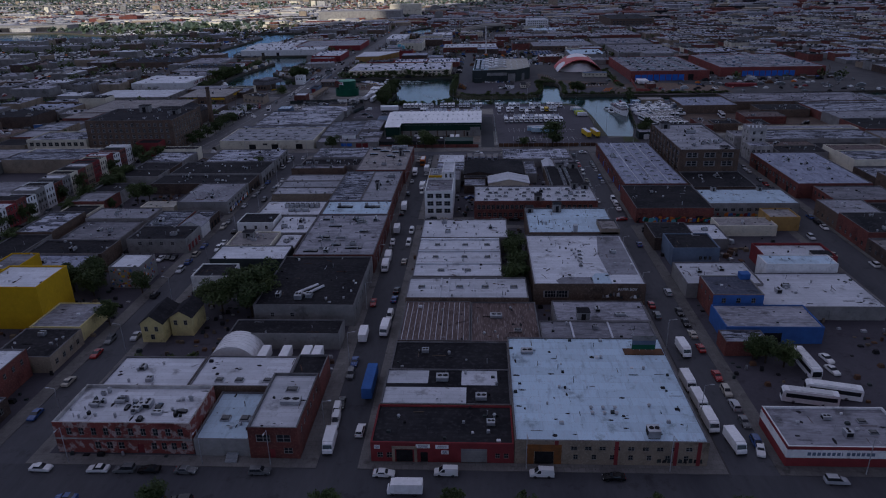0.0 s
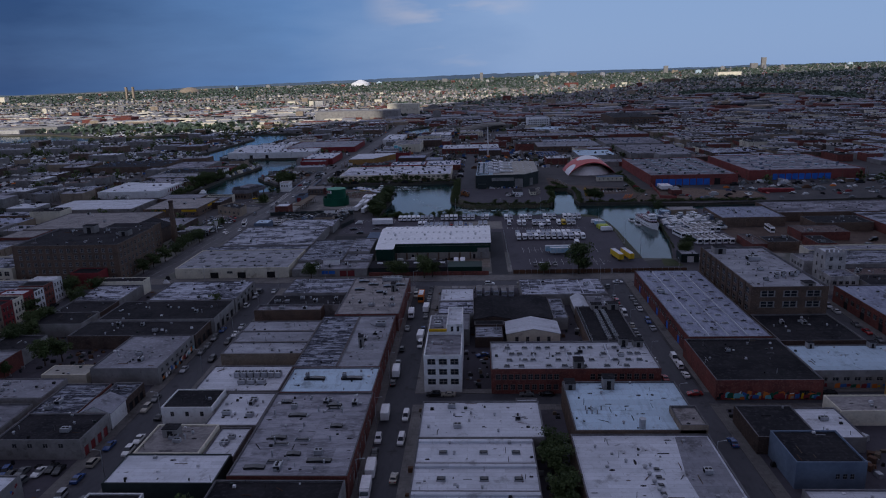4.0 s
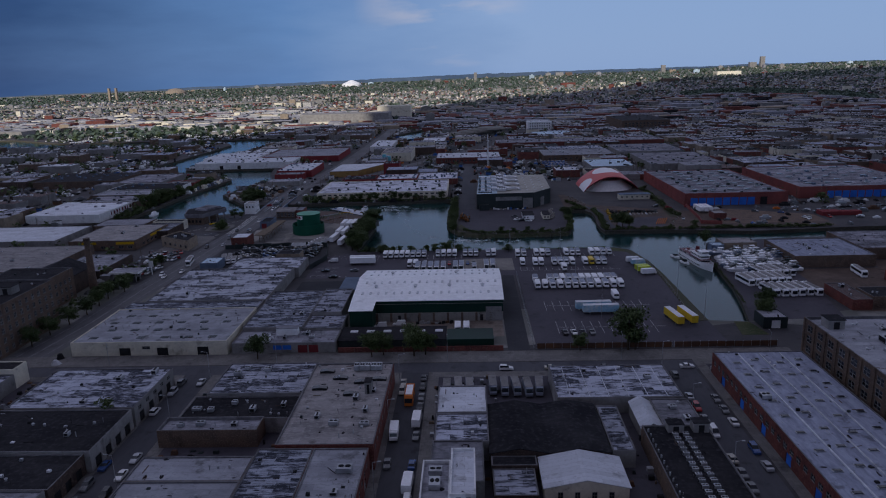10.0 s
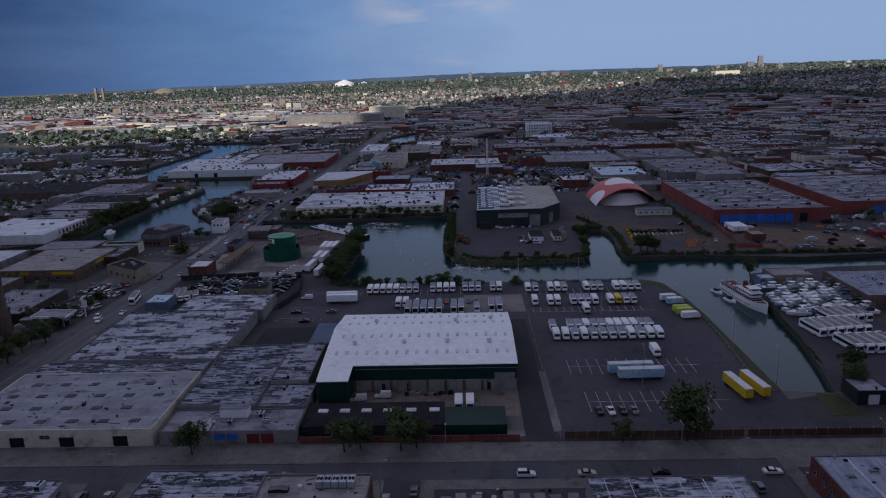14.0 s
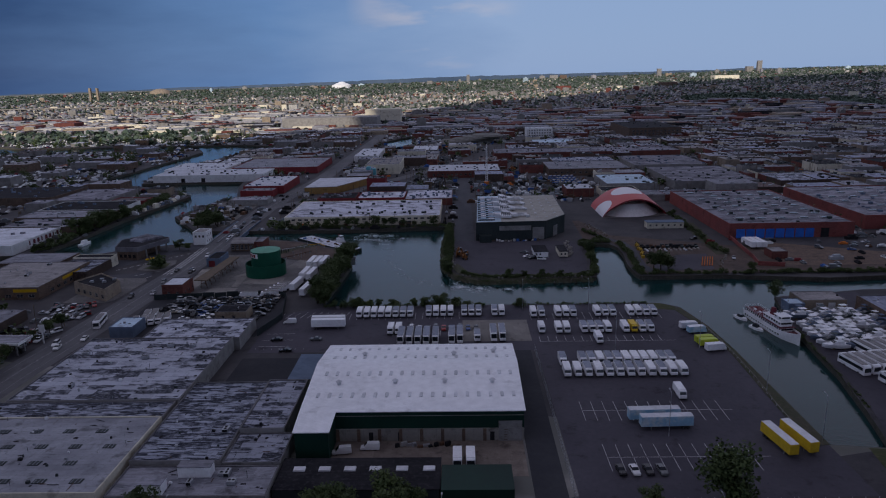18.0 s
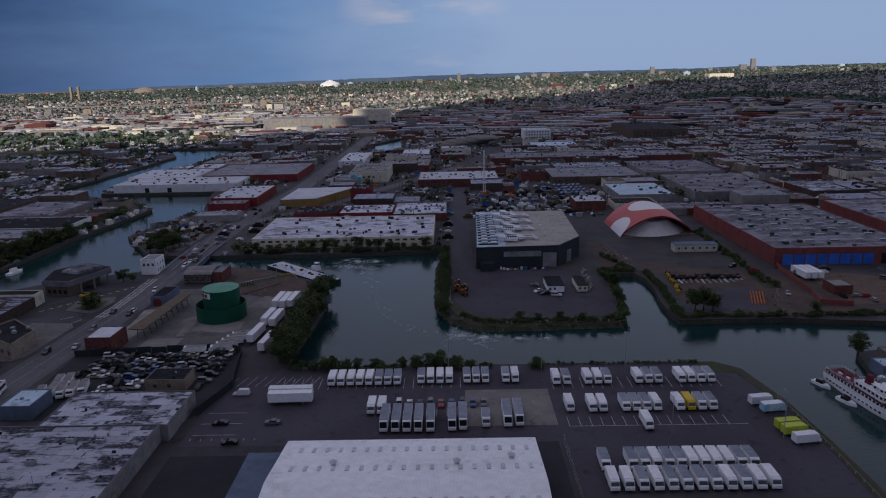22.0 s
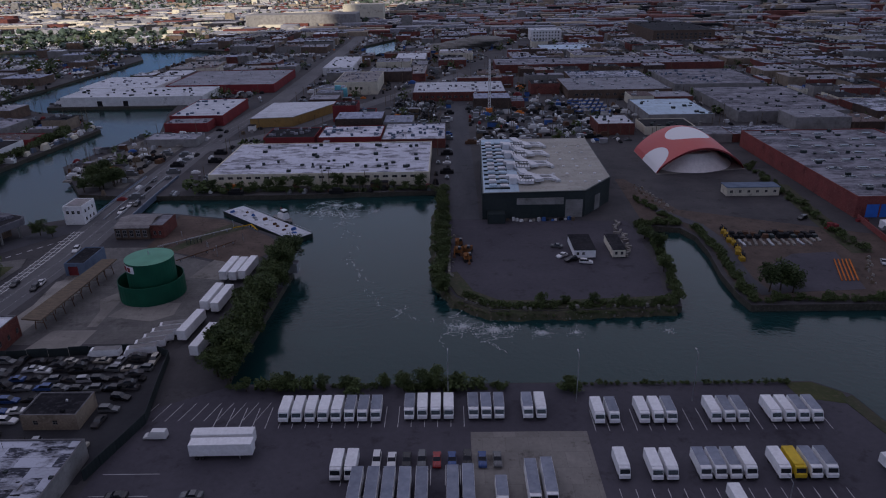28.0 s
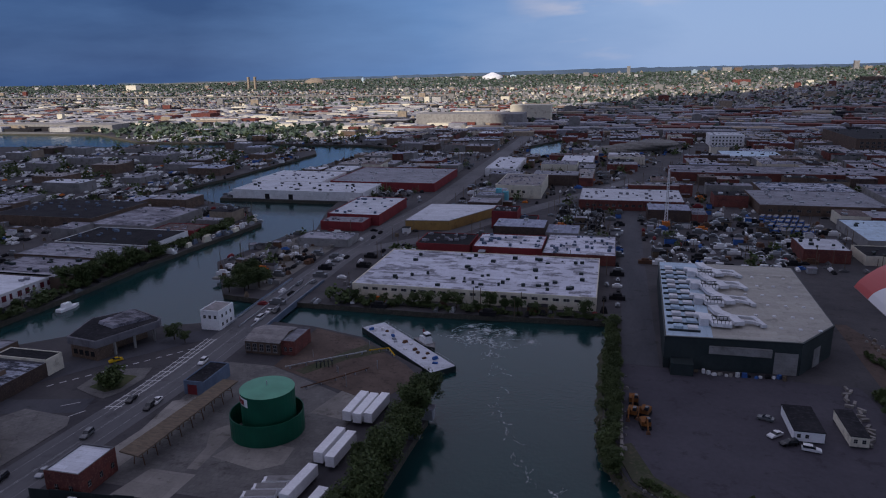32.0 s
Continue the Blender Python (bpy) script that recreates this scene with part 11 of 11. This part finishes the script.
def mid_hall(x0, x1, y0, y1, h, roof, wall):
    FEET.append((x0, x1, y0, y1))
    if not (-260 < x0 < 260 and y0 < 960):
        gw_, gr_ = LOOSE.setdefault(wall, Geo()), LOOSE.setdefault(roof, Geo())
        z = rise((x0 + x1) / 2, (y0 + y1) / 2)
        gw_.box(x0, x1, y0, y1, z - 0.5, z + h)
        gr_.box(x0 + 0.3, x1 - 0.3, y0 + 0.3, y1 - 0.3, z + h, z + h + 0.12)
        for _ in range(int((x1 - x0) * (y1 - y0) / 65) + 1):
            ux, uy, s = rg.uniform(x0 + 2, x1 - 2), rg.uniform(y0 + 2, y1 - 2), rg.uniform(0.4, 1.5)
            LOOSE.setdefault(rg.choice((STEEL, DARK, STUCCO, CHARCOAL, DUCT)), Geo()).box(ux - s, ux + s, uy - s * 0.7, uy + s * 0.7, z + h + 0.12, z + h + rg.uniform(0.5, 1.6))
        return
    b = thing("workshop", WWORDS[wall] + " workshop with a " + WORDS.get(roof, "weathered grey") + " flat roof among yards", "building", pose(x0, y0, rise((x0 + x1) / 2, (y0 + y1) / 2) - 0.1))
    w, d = x1 - x0, y1 - y0
    g = Geo()
    g.box(0, w, 0, d, 0, h)
    part("wall", g, wall, b)
    g = Geo()
    g.box(0.3, w - 0.3, 0.3, d - 0.3, h, h + 0.12)
    part("roof", g, roof, b)
    g = Geo()
    for _ in range(int(w * d / 160) + 1):
        ux, uy, s = rg.uniform(1.5, max(1.6, w - 2.5)), rg.uniform(1.5, max(1.6, d - 2.5)), rg.uniform(0.5, 1.4)
        g.box(ux - s, ux + s, uy - s * 0.7, uy + s * 0.7, h + 0.12, h + rg.uniform(0.5, 1.6))
    tagged(part("roof_clutter", g, STEEL, b), kind="stuff")


x = -760.0
while x < 900:
    w = rg.uniform(58, 80)
    y = 400.0 if x < -300 or x > 345 else (560.0 if x < -235 else 798.0)
    while y < 1480:
        d = rg.uniform(40, 90)
        yy = y
        while yy < y + d - 10:
            dd = rg.uniform(14, 34)
            xx = x
            while xx < x + w - 12:
                ww = rg.uniform(14, 40)
                x1, y1 = min(xx + ww, x + w - 10), min(yy + dd, y + d - 8)
                near_path = -330 < xx < 330 and yy < 400
                if x1 - xx > 6 and y1 - yy > 6 and not near_path and free(xx, x1, yy, y1) and rg.random() < (0.86 if xx > -390 else 0.42 if yy < 880 else 0.14):
                    mid_hall(xx, x1 - 0.5, yy, y1 - 0.5, rg.uniform(4.5, 9), rg.choice(MID if xx < 0 else MID_EAST), rg.choice(WALLS if xx > -330 else MUTED))
                elif x1 - xx > 6 and free(xx, x1, yy, y1):
                    MADE.append((xx, x1, yy, y1))
                xx += ww
            yy += dd
        y += d
    x += w
for mat_, geo_ in LOOSE.items():
    solid("far_workshops", geo_, mat_, "crowded flat-roofed workshops beyond the near blocks", "buildings", "stuff")
# parked vehicles, heaps, sheds and weeds in the open yards, as loose stuff
BINS = {m: Geo() for m in (GREYCAR, WHITECAR, DARK, RUST, STEEL, ORANGE, BLUE, STUCCO, R_GREY, R_TAR, RED, TIMBER)}
LEAVES = [[], []]


def far_car(px, py, mat, turned=None):
    g = BINS[mat]
    a = rg.choice(((2.2, 0.9), (0.9, 2.2), (3.4, 1.15), (0.9, 2.2))) if turned is None else turned
    hgt = 1.5 if a[0] < 3 else 2.8
    g.box(px - a[0], px + a[0], py - a[1], py + a[1], 0.02, hgt * 0.6)
    g.box(px - a[0] * 0.6, px + a[0] * 0.6, py - a[1] * 0.75, py + a[1] * 0.75, hgt * 0.6, hgt, shrink=0.85)


def clump(px, py, r):
    v, f = LEAVES
    for _ in range(46):
        i = len(v)
        c = Vector((px + rg.gauss(0, 0.5) * r, py + rg.gauss(0, 0.5) * r, abs(rg.gauss(0.9, 0.5)) * r))
        k = r * rg.uniform(0.13, 0.25)
        q = Euler((rg.uniform(-1, 1), rg.uniform(-1, 1), rg.uniform(0, 6))).to_matrix()
        v += [tuple(c + q @ Vector(p)) for p in ((-k, -k, 0), (k, -k, 0), (k, k, 0.3 * k), (-k, k, -0.3 * k))]
        f.append((i, i + 1, i + 2, i + 3))


def paint():
    u = rg.random()
    return GREYCAR if u < 0.40 else DARK if u < 0.70 else WHITECAR if u < 0.88 else rg.choice((BLUE, RED, STEEL, RUST, GREYCAR, ORANGE))


for px, py in YARD:
    far_car(px, py, paint())
for x0, x1, y0, y1 in MADE:
    if x0 < -330:
        for i in range(int((x1 - x0) / 4.2)):
            for j in range(int((y1 - y0) / 9)):
                if rg.random() < 0.8:
                    far_car(x0 + 2 + 4.2 * i, y0 + 4 + 9 * j, WHITECAR if rg.random() < 0.55 else paint(), rg.choice(((1.1, 3.4), (0.9, 2.2))))
                elif rg.random() < 0.3:
                    clump(x0 + 2 + 4.2 * i, y0 + 4 + 9 * j, rg.uniform(2.5, 5.5))
for px, py in LOTCARS:
    far_car(px, py, DARK if rg.random() < 0.75 else GREYCAR, (0.9, 2.2))
for k in range(34):
    far_car(-300 + 3.6 * k, 1216 + 1.3 * k, WHITECAR, (1.2, 4.2))
feet = np.array(FEET)
for gx in range(-440, 345, 5):
    for gy in range(404, 1480, 6):
        px, py = gx + rg.uniform(-2, 2), gy + rg.uniform(-2.4, 2.4)
        if -100 < px < 345 and py < 600 or py < 595 and px > -160:
            continue
        if -24 < px < 54 and py < 800 or 54 < px < 142 and 595 < py < 800 or -155 < px < -75 and py < 714:
            continue
        if -236 < px < -158 and 556 < py < 700 or -19 < px < -7 and py < 940 or inside(px, py, CREEK) or inside(px, py, BASIN) or near_avenue(px, py):
            continue
        if ((feet[:, 0] - 1.6 < px) & (feet[:, 1] + 1.6 > px) & (feet[:, 2] - 2.4 < py) & (feet[:, 3] + 2.4 > py)).any():
            continue
        busy = 0.5 + 0.9 * noise.noise((px * 0.02, py * 0.02, 3.0))
        if rg.random() > busy:
            continue
        u = rg.random()
        if px > 142 and py < 671 and u > 0.3:
            continue
        if u < 0.50:
            far_car(px, py, paint())
        elif u < 0.70:
            s = rg.uniform(0.8, 2.4)
            BINS[rg.choice((DARK, RUST, STEEL, TIMBER, STUCCO, DARK))].prism([(px + s * rg.uniform(0.7, 1.2) * math.cos(q), py + s * rg.uniform(0.7, 1.2) * math.sin(q)) for q in (0.2, 1.3, 2.3, 3.4, 4.4, 5.5)], 0, rg.uniform(0.8, 2.6), shrink=rg.uniform(0.3, 0.8))
        elif u < 0.78:
            w, d, h = rg.uniform(1.4, 3.4), rg.uniform(1.2, 2.4), rg.uniform(2.4, 3.6)
            BINS[rg.choice((STUCCO, RUST, STEEL, BLUE, WHITECAR, TIMBER))].box(px - w, px + w, py - d, py + d, 0, h)
            BINS[rg.choice((R_GREY, R_TAR))].box(px - w - 0.2, px + w + 0.2, py - d - 0.2, py + d + 0.2, h, h + 0.15)
        elif u < (0.90 if py < 720 else 0.82):
            clump(px, py, rg.uniform(1.4, 4.2))
        else:
            BINS[TIMBER].rod((px, py, 0), (px, py, rg.uniform(7, 10)), 0.16, 5)
for mat_, geo_ in BINS.items():
    if geo_.v:
        solid("yard_clutter", geo_, mat_, "vehicles, sheds and heaps scattered in far yards", "clutter", "stuff")
me = bpy.data.meshes.new("yard_weeds")
me.from_pydata(LEAVES[0], [], LEAVES[1])
me.materials.append(LEAF)
me.update()
tagged(new("yard_weeds", me), "dark green yard trees and weeds between workshops", "trees", kind="stuff")

# ---- the town beyond: thousands of small houses and trees on rising land ----
def shade_edge(x):
    """Where the cloud's shade ends, going away from the viewer: near in the west, far in the east."""
    return float(np.interp(x, (-2600, -1100, -625, -455, -326, -214, -165, 55, 390, 1050, 2600), (1150, 1250, 1335, 1405, 1500, 1560, 2000, 2600, 2800, 3750, 4300)))


def far_town():
    """Flat pale halls and rail yards in the west, small houses among trees further out."""
    kinds = {"white-painted": WEATHERED, "pale-roofed": R_PALE, "grey-roofed": R_GREY, "cream": CREAM, "brick": BRICK, "dark-roofed": R_TAR, "tan-brick": BRICK_TAN, "stuccoed": STUCCO}
    geos = {k: Geo() for k in kinds}
    y = 1490.0
    while y < 4850:
        step = 15 + (y - 1490) * 0.009
        x = -1.12 * y + 150
        while x < 0.75 * y + 150:
            px, py = x + rg.uniform(-6, 6), y + rg.uniform(-7, 7)
            ok = not (inside(px, py, CREEK) or inside(px, py, BASIN)) and not (-900 < px < -440 and 1330 < py < 1600)
            zone = noise.noise((px * 0.0022, py * 0.0022, 7.0))
            industrial = py < (2250 if px < 300 else 2000) + 300 * zone
            wood = math.hypot((px - 880) / 230, (py - 2280) / 380) < 1
            z = rise(px, py)
            if ok and industrial and not wood and rg.random() < 0.5:
                w, d, h = rg.uniform(16, 70), rg.uniform(12, 30), rg.uniform(4, 9)
                key = rg.choice(("grey-roofed", "stuccoed", "brick", "grey-roofed", "tan-brick", "dark-roofed", "pale-roofed", "brick")) if px > -60 else rg.choice(("pale-roofed", "cream", "pale-roofed", "grey-roofed", "white-painted", "tan-brick", "brick", "dark-roofed"))
                geos[key].box(px - w / 2, px + w / 2, py - d / 2, py + d / 2, z - 3, z + h)
                x += w * 0.8
            elif ok and not wood and rg.random() < (0.62 if py < 3350 else 0.15):
                w, d, h = rg.uniform(5, 11), rg.uniform(7, 12), rg.uniform(5, 8)
                if rg.random() < 0.02:
                    w, h = w * 2.5, h * rg.uniform(1.6, 3)
                key = rg.choice(("white-painted", "stuccoed", "tan-brick", "brick", "stuccoed", "cream", "tan-brick", "stuccoed"))
                geos[key].box(px - w / 2, px + w / 2, py - d / 2, py + d / 2, z - 3, z + h)
                geos[rg.choice(("grey-roofed", "pale-roofed", "stuccoed", "dark-roofed"))].profile([(px - w / 2 - 0.4, z + h - 0.1), (px + w / 2 + 0.4, z + h - 0.1), (px, z + h + 2.4)], py - d / 2, py + d / 2)
            x += step * rg.uniform(0.7, 1.3)
        y += step
    for k, gg in geos.items():
        solid("town", gg, kinds[k], "far " + k + " houses and halls of the town", "town", "stuff")


far_town()


def far_trees():
    v, f = [], []
    for k in range(53500):
        y = 1340 + 3500 * rg.random() ** 0.85
        x = rg.uniform(-1.08, 0.75) * (y + 100)
        hill = k >= 50000
        if hill:
            a, q = rg.uniform(0, 6.283), math.sqrt(rg.random())
            x, y = 880 + 225 * q * math.cos(a), 2280 + 375 * q * math.sin(a)
        dens = 0.04 if y < 2150 else 0.62 if y > 3350 else (0.8 if noise.noise((x * 0.0035, y * 0.007, 2.0)) > 0.12 else 0.10)
        if -900 < x < -440 and 1335 < y < 1600:
            dens = 0.9
        if hill:
            dens = 1.0
        if y < 1490 and dens < 0.5 or inside(x, y, CREEK) or inside(x, y, BASIN) or rg.random() > dens:
            continue
        z, r = rise(x, y), rg.uniform(3.2, 6.5)
        for _ in range(6):
            i = len(v)
            c = Vector((x + rg.uniform(-r, r) * 0.7, y + rg.uniform(-r, r) * 0.7, z + rg.uniform(0.4, 1.5) * r))
            k = r * rg.uniform(0.35, 0.65)
            q = Euler((rg.uniform(-1, 1), rg.uniform(-1, 1), rg.uniform(0, 6))).to_matrix()
            v += [tuple(c + q @ Vector(p)) for p in ((-k, -k, 0), (k, -k, 0), (k, k, 0.3 * k), (-k, k, -0.3 * k))]
            f.append((i, i + 1, i + 2, i + 3))
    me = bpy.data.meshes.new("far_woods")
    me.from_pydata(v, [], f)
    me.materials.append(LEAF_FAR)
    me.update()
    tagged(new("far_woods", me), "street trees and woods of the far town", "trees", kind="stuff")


far_trees()
# the last wooded ridge, with distance haze painted into its blue base colour
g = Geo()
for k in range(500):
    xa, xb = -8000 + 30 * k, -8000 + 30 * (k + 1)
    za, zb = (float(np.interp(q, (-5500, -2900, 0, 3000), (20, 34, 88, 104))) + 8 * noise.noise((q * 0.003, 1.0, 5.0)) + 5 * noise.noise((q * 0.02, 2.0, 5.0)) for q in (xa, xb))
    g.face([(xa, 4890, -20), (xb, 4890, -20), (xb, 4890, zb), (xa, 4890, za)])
solid("backdrop", g, surf("haze_painted_ridge", (0.050, 0.080, 0.135), (0.075, 0.11, 0.17), big=0.004, fine=0.02, bump=0), "distant wooded ridge painted haze blue", "ridge", "structure")
# skyline: stacks, towers, a pale dome
for x, y, w, h, mat, lab in ((-1770, 3600, 9, 62, BRICK_TAN, "tall tan twin chimney stack"), (-1735, 3600, 9, 62, BRICK_TAN, "tall tan twin chimney stack"), (1790, 4600, 26, 66, STUCCO, "grey apartment tower"), (1740, 4620, 40, 34, STUCCO, "grey apartment slab"),
                             (560, 4600, 46, 26, STUCCO, "grey apartment slab"), (620, 4620, 40, 24, BRICK_BROWN, "brick apartment slab"), (-180, 4300, 30, 26, STUCCO, "white slab block"), (40, 4500, 18, 48, STUCCO, "grey tower"),
                             (1180, 4550, 24, 44, STUCCO, "grey tower"), (1330, 3900, 120, 18, CREAM, "sunlit cream school block"), (900, 3400, 70, 16, BRICK_BROWN, "red school block"), (430, 3300, 60, 18, BRICK, "brick block"), (-2500, 3700, 60, 30, CREAM, "cream slab block")):
    g = Geo()
    z = rise(x, y)
    g.box(x - w / 2, x + w / 2, y - w / 4 - 4, y + w / 4 + 4, z - 5, z + h)
    solid("tower_block", g, mat, lab + " on the horizon", "building", group="skyline")
for k in range(26):
    x, y, w, h = -2300 + 190 * k + rg.uniform(-80, 80), rg.uniform(4300, 4700), rg.uniform(10, 34), rg.uniform(9, 26)
    g = Geo()
    z = rise(x, y)
    g.box(x - w / 2, x + w / 2, y - 9, y + 9, z - 5, z + h)
    g.box(x - w / 6, x + w / 6, y - 4, y + 4, z + h, z + h + 4)
    solid("tower_block", g, (STUCCO, R_GREY, STUCCO, BRICK_TAN, R_BLUE)[k % 5], "small apartment block on the horizon", "building", group="skyline")
for x0, x1, y0, y1, h in ((-935, -895, 1700, 1740, 13), (-890, -845, 1760, 1800, 14)):
    g = Geo()
    g.box(x0, x1, y0, y1, -2, h)
    solid("plant", g, BRICK, "dark red warehouse block beside the creek", "building")
g = Geo()
for k in range(5):
    g.prism([(-15 + 46 * math.cos(q) * (1 - 0.12 * k) + 10 * k, 1300 + 26 * math.sin(q)) for q in [2 * math.pi * i / 20 for i in range(20)]], 0 if k == 0 else 2.4 * k, 2.4 * (k + 1), shrink=0.86)
solid("gravel_mound", g, STONE, "long pale gravel mound in a works yard", "mound")
g = Geo()
g.tube(-700, 4400, rise(-700, 4400) - 4, rise(-700, 4400) + 16, 60, 56, 24)
g.tube(-700, 4400, rise(-700, 4400) + 16, rise(-700, 4400) + 36, 56, 8, 24)
solid("stadium_dome", g, R_METAL, "far pale domed hall", "building")
g = Geo()
for k in range(5):
    a0, a1 = k * 0.314, (k + 1) * 0.314
    g.tube(-1730, 4300, rise(-1730, 4300) + 34 * math.sin(a0), rise(-1730, 4300) + 34 * math.sin(a1), 62 * math.cos(a0), max(2.0, 62 * math.cos(a1)), 20)
solid("domed_hall", g, BRICK_TAN, "far tan domed hall on the horizon", "building")
# viaduct across the west
vd = thing("viaduct", "long pale elevated motorway viaduct", "viaduct", pose(0, 0, 0))
g = Geo()
g.prism([(-2600, 2500), (-500, 2620), (-500, 2634), (-2600, 2514)], 16, 19)
part("deck", g, PALE, vd)
for k in range(40):
    g = Geo()
    x = -2560 + 52 * k
    g.box(x - 2, x + 2, 2503 + (x + 2600) * 0.057, 2512 + (x + 2600) * 0.057, -2, 16)
    part("pier", g, PALE, vd)
for x0, x1, y0, y1, mat, h, lab in ((-361, -175, 1630, 1690, STUCCO, 22, "huge grey industrial plant"), (-215, -140, 1760, 1800, CREAM, 30, "huge cream industrial block"), (-1110, -875, 1500, 1545, STUCCO, 11, "long grey waterside hall")):
    g = Geo()
    g.box(x0, x1, y0, y1, -2, h)
    solid("plant", g, mat, lab + " with a flat roof", "building")

# bits and pieces that lie about on the flat roofs and in the back yards
rg = random.Random(21)
LOOSE_BITS = {m: Geo() for m in (DARK, R_TAR, STEEL, DUCT, RUST, TIMBER, CHARCOAL)}
for x0, x1, y0, y1, z in ROOFTOPS:
    if y0 > 560 or abs(x0) > 240 or x1 - x0 < 3 or y1 - y0 < 3:
        continue
    area = (x1 - x0) * (y1 - y0)
    for _ in range(int(area / 24) + 1):
        px, py, u = rg.uniform(x0, x1), rg.uniform(y0, y1), rg.random()
        if u < 0.42:
            s, q = rg.uniform(0.15, 0.7), rg.uniform(0.5, 2.0)
            LOOSE_BITS[R_TAR].prism([(px + s * q * rg.uniform(0.6, 1.2) * math.cos(a), py + s / q * rg.uniform(0.6, 1.2) * math.sin(a)) for a in (0.1, 0.9, 1.8, 2.7, 3.5, 4.4, 5.4)], z + 0.004, z + 0.02)
        elif u < 0.66:
            ln, a = rg.uniform(0.6, 3.6), rg.choice((0, 1.571, 0, 1.571, rg.uniform(0, 3)))
            ex, ey = px + ln * math.cos(a), py + ln * math.sin(a)
            if x0 < ex < x1 and y0 < ey < y1:
                LOOSE_BITS[rg.choice((DARK, STEEL, RUST, DARK, TIMBER))].rod((px, py, z + 0.1), (ex, ey, z + 0.1), rg.uniform(0.05, 0.12), 4)
        elif u < 0.9:
            s = rg.uniform(0.15, 0.5)
            LOOSE_BITS[rg.choice((STEEL, DARK, DUCT, CHARCOAL))].box(px - s, px + s, py - s * 0.8, py + s * 0.8, z, z + rg.uniform(0.2, 0.7), shrink=0.9)
        else:
            LOOSE_BITS[rg.choice((DARK, STEEL))].rod((px, py, z), (px, py, z + rg.uniform(0.6, 2.0)), 0.06, 4)
feet = np.array(FEET)
for x0, x1, y0, y1 in ((-96, -39, 122, 388), (-22.5, 48.5, 122, 268), (-22.5, 48.5, 282, 388), (66, 122.5, 122, 268), (67, 123, 282, 396), (-182, -113, 122, 388)):
    px = x0
    while px < x1:
        py = y0
        while py < y1:
            qx, qy = px + rg.uniform(-0.9, 0.9), py + rg.uniform(-0.9, 0.9)
            py += 2.1
            if rg.random() > (0.30 if px < 60 else 0.06) + 0.6 * noise.noise((qx * 0.06, qy * 0.06, 1.0)) or ((feet[:, 0] - 0.7 < qx) & (feet[:, 1] + 0.7 > qx) & (feet[:, 2] - 0.7 < qy) & (feet[:, 3] + 0.7 > qy)).any():
                continue
            s = rg.uniform(0.25, 0.9)
            LOOSE_BITS[rg.choice((DARK, RUST, TIMBER, STEEL, CHARCOAL, DARK))].box(qx - s, qx + s, qy - s * rg.uniform(0.4, 1), qy + s * rg.uniform(0.4, 1), 0.17, 0.17 + rg.uniform(0.15, 1.3), shrink=rg.uniform(0.6, 1))
        px += 2.1
for mat_, geo_ in LOOSE_BITS.items():
    solid("roof_debris", geo_, mat_, "patches, pipes and junk on roofs and in yards", "debris", "stuff")
grow_shrubs()

# a bank of storm cloud behind the viewer keeps the near land in its shade
def cloud_bank():
    """A sheet of cloud whose shade on the land ends at a ragged line."""
    me = bpy.data.meshes.new("cloud_bank")
    v, f = [], []
    sx, sy = SUN_WAY.x / SUN_WAY.z, SUN_WAY.y / SUN_WAY.z
    H = 1500.0
    nx, ny = 110, 36
    idx = {}
    for j in range(ny + 1):
        for i in range(nx + 1):
            gx = -4200 + 8400 * i / nx
            ragged = 60 * noise.noise((gx * 0.004, 4.0, 1.0)) + 40 * noise.noise((gx * 0.011, 9.0, 1.0))
            gy = -700 + (shade_edge(gx) + ragged + 700) * j / ny
            zz = H + 60 * noise.noise((gx * 0.004, gy * 0.004, 0.0))
            idx[i, j] = len(v)
            v.append((gx + sx * zz, gy + sy * zz, zz))
    for j in range(ny):
        for i in range(nx):
            f.append((idx[i, j], idx[i + 1, j], idx[i + 1, j + 1], idx[i, j + 1]))
    me.from_pydata(v, [], f)
    me.materials.append(CLOUD)
    me.update()
    return tagged(new("cloud_bank", me), "broad grey storm cloud bank", "cloud", kind="structure")


CLOUD = bpy.data.materials.new("thick_grey_cloud")
CLOUD.use_nodes = True
n, l = CLOUD.node_tree.nodes, CLOUD.node_tree.links
n.remove(n["Principled BSDF"])
through_light = n.new("ShaderNodeBsdfTranslucent")
through_light.inputs["Color"].default_value = (0.13, 0.13, 0.18, 1)
l.new(through_light.outputs[0], n["Material Output"].inputs["Surface"])
cloud_bank()
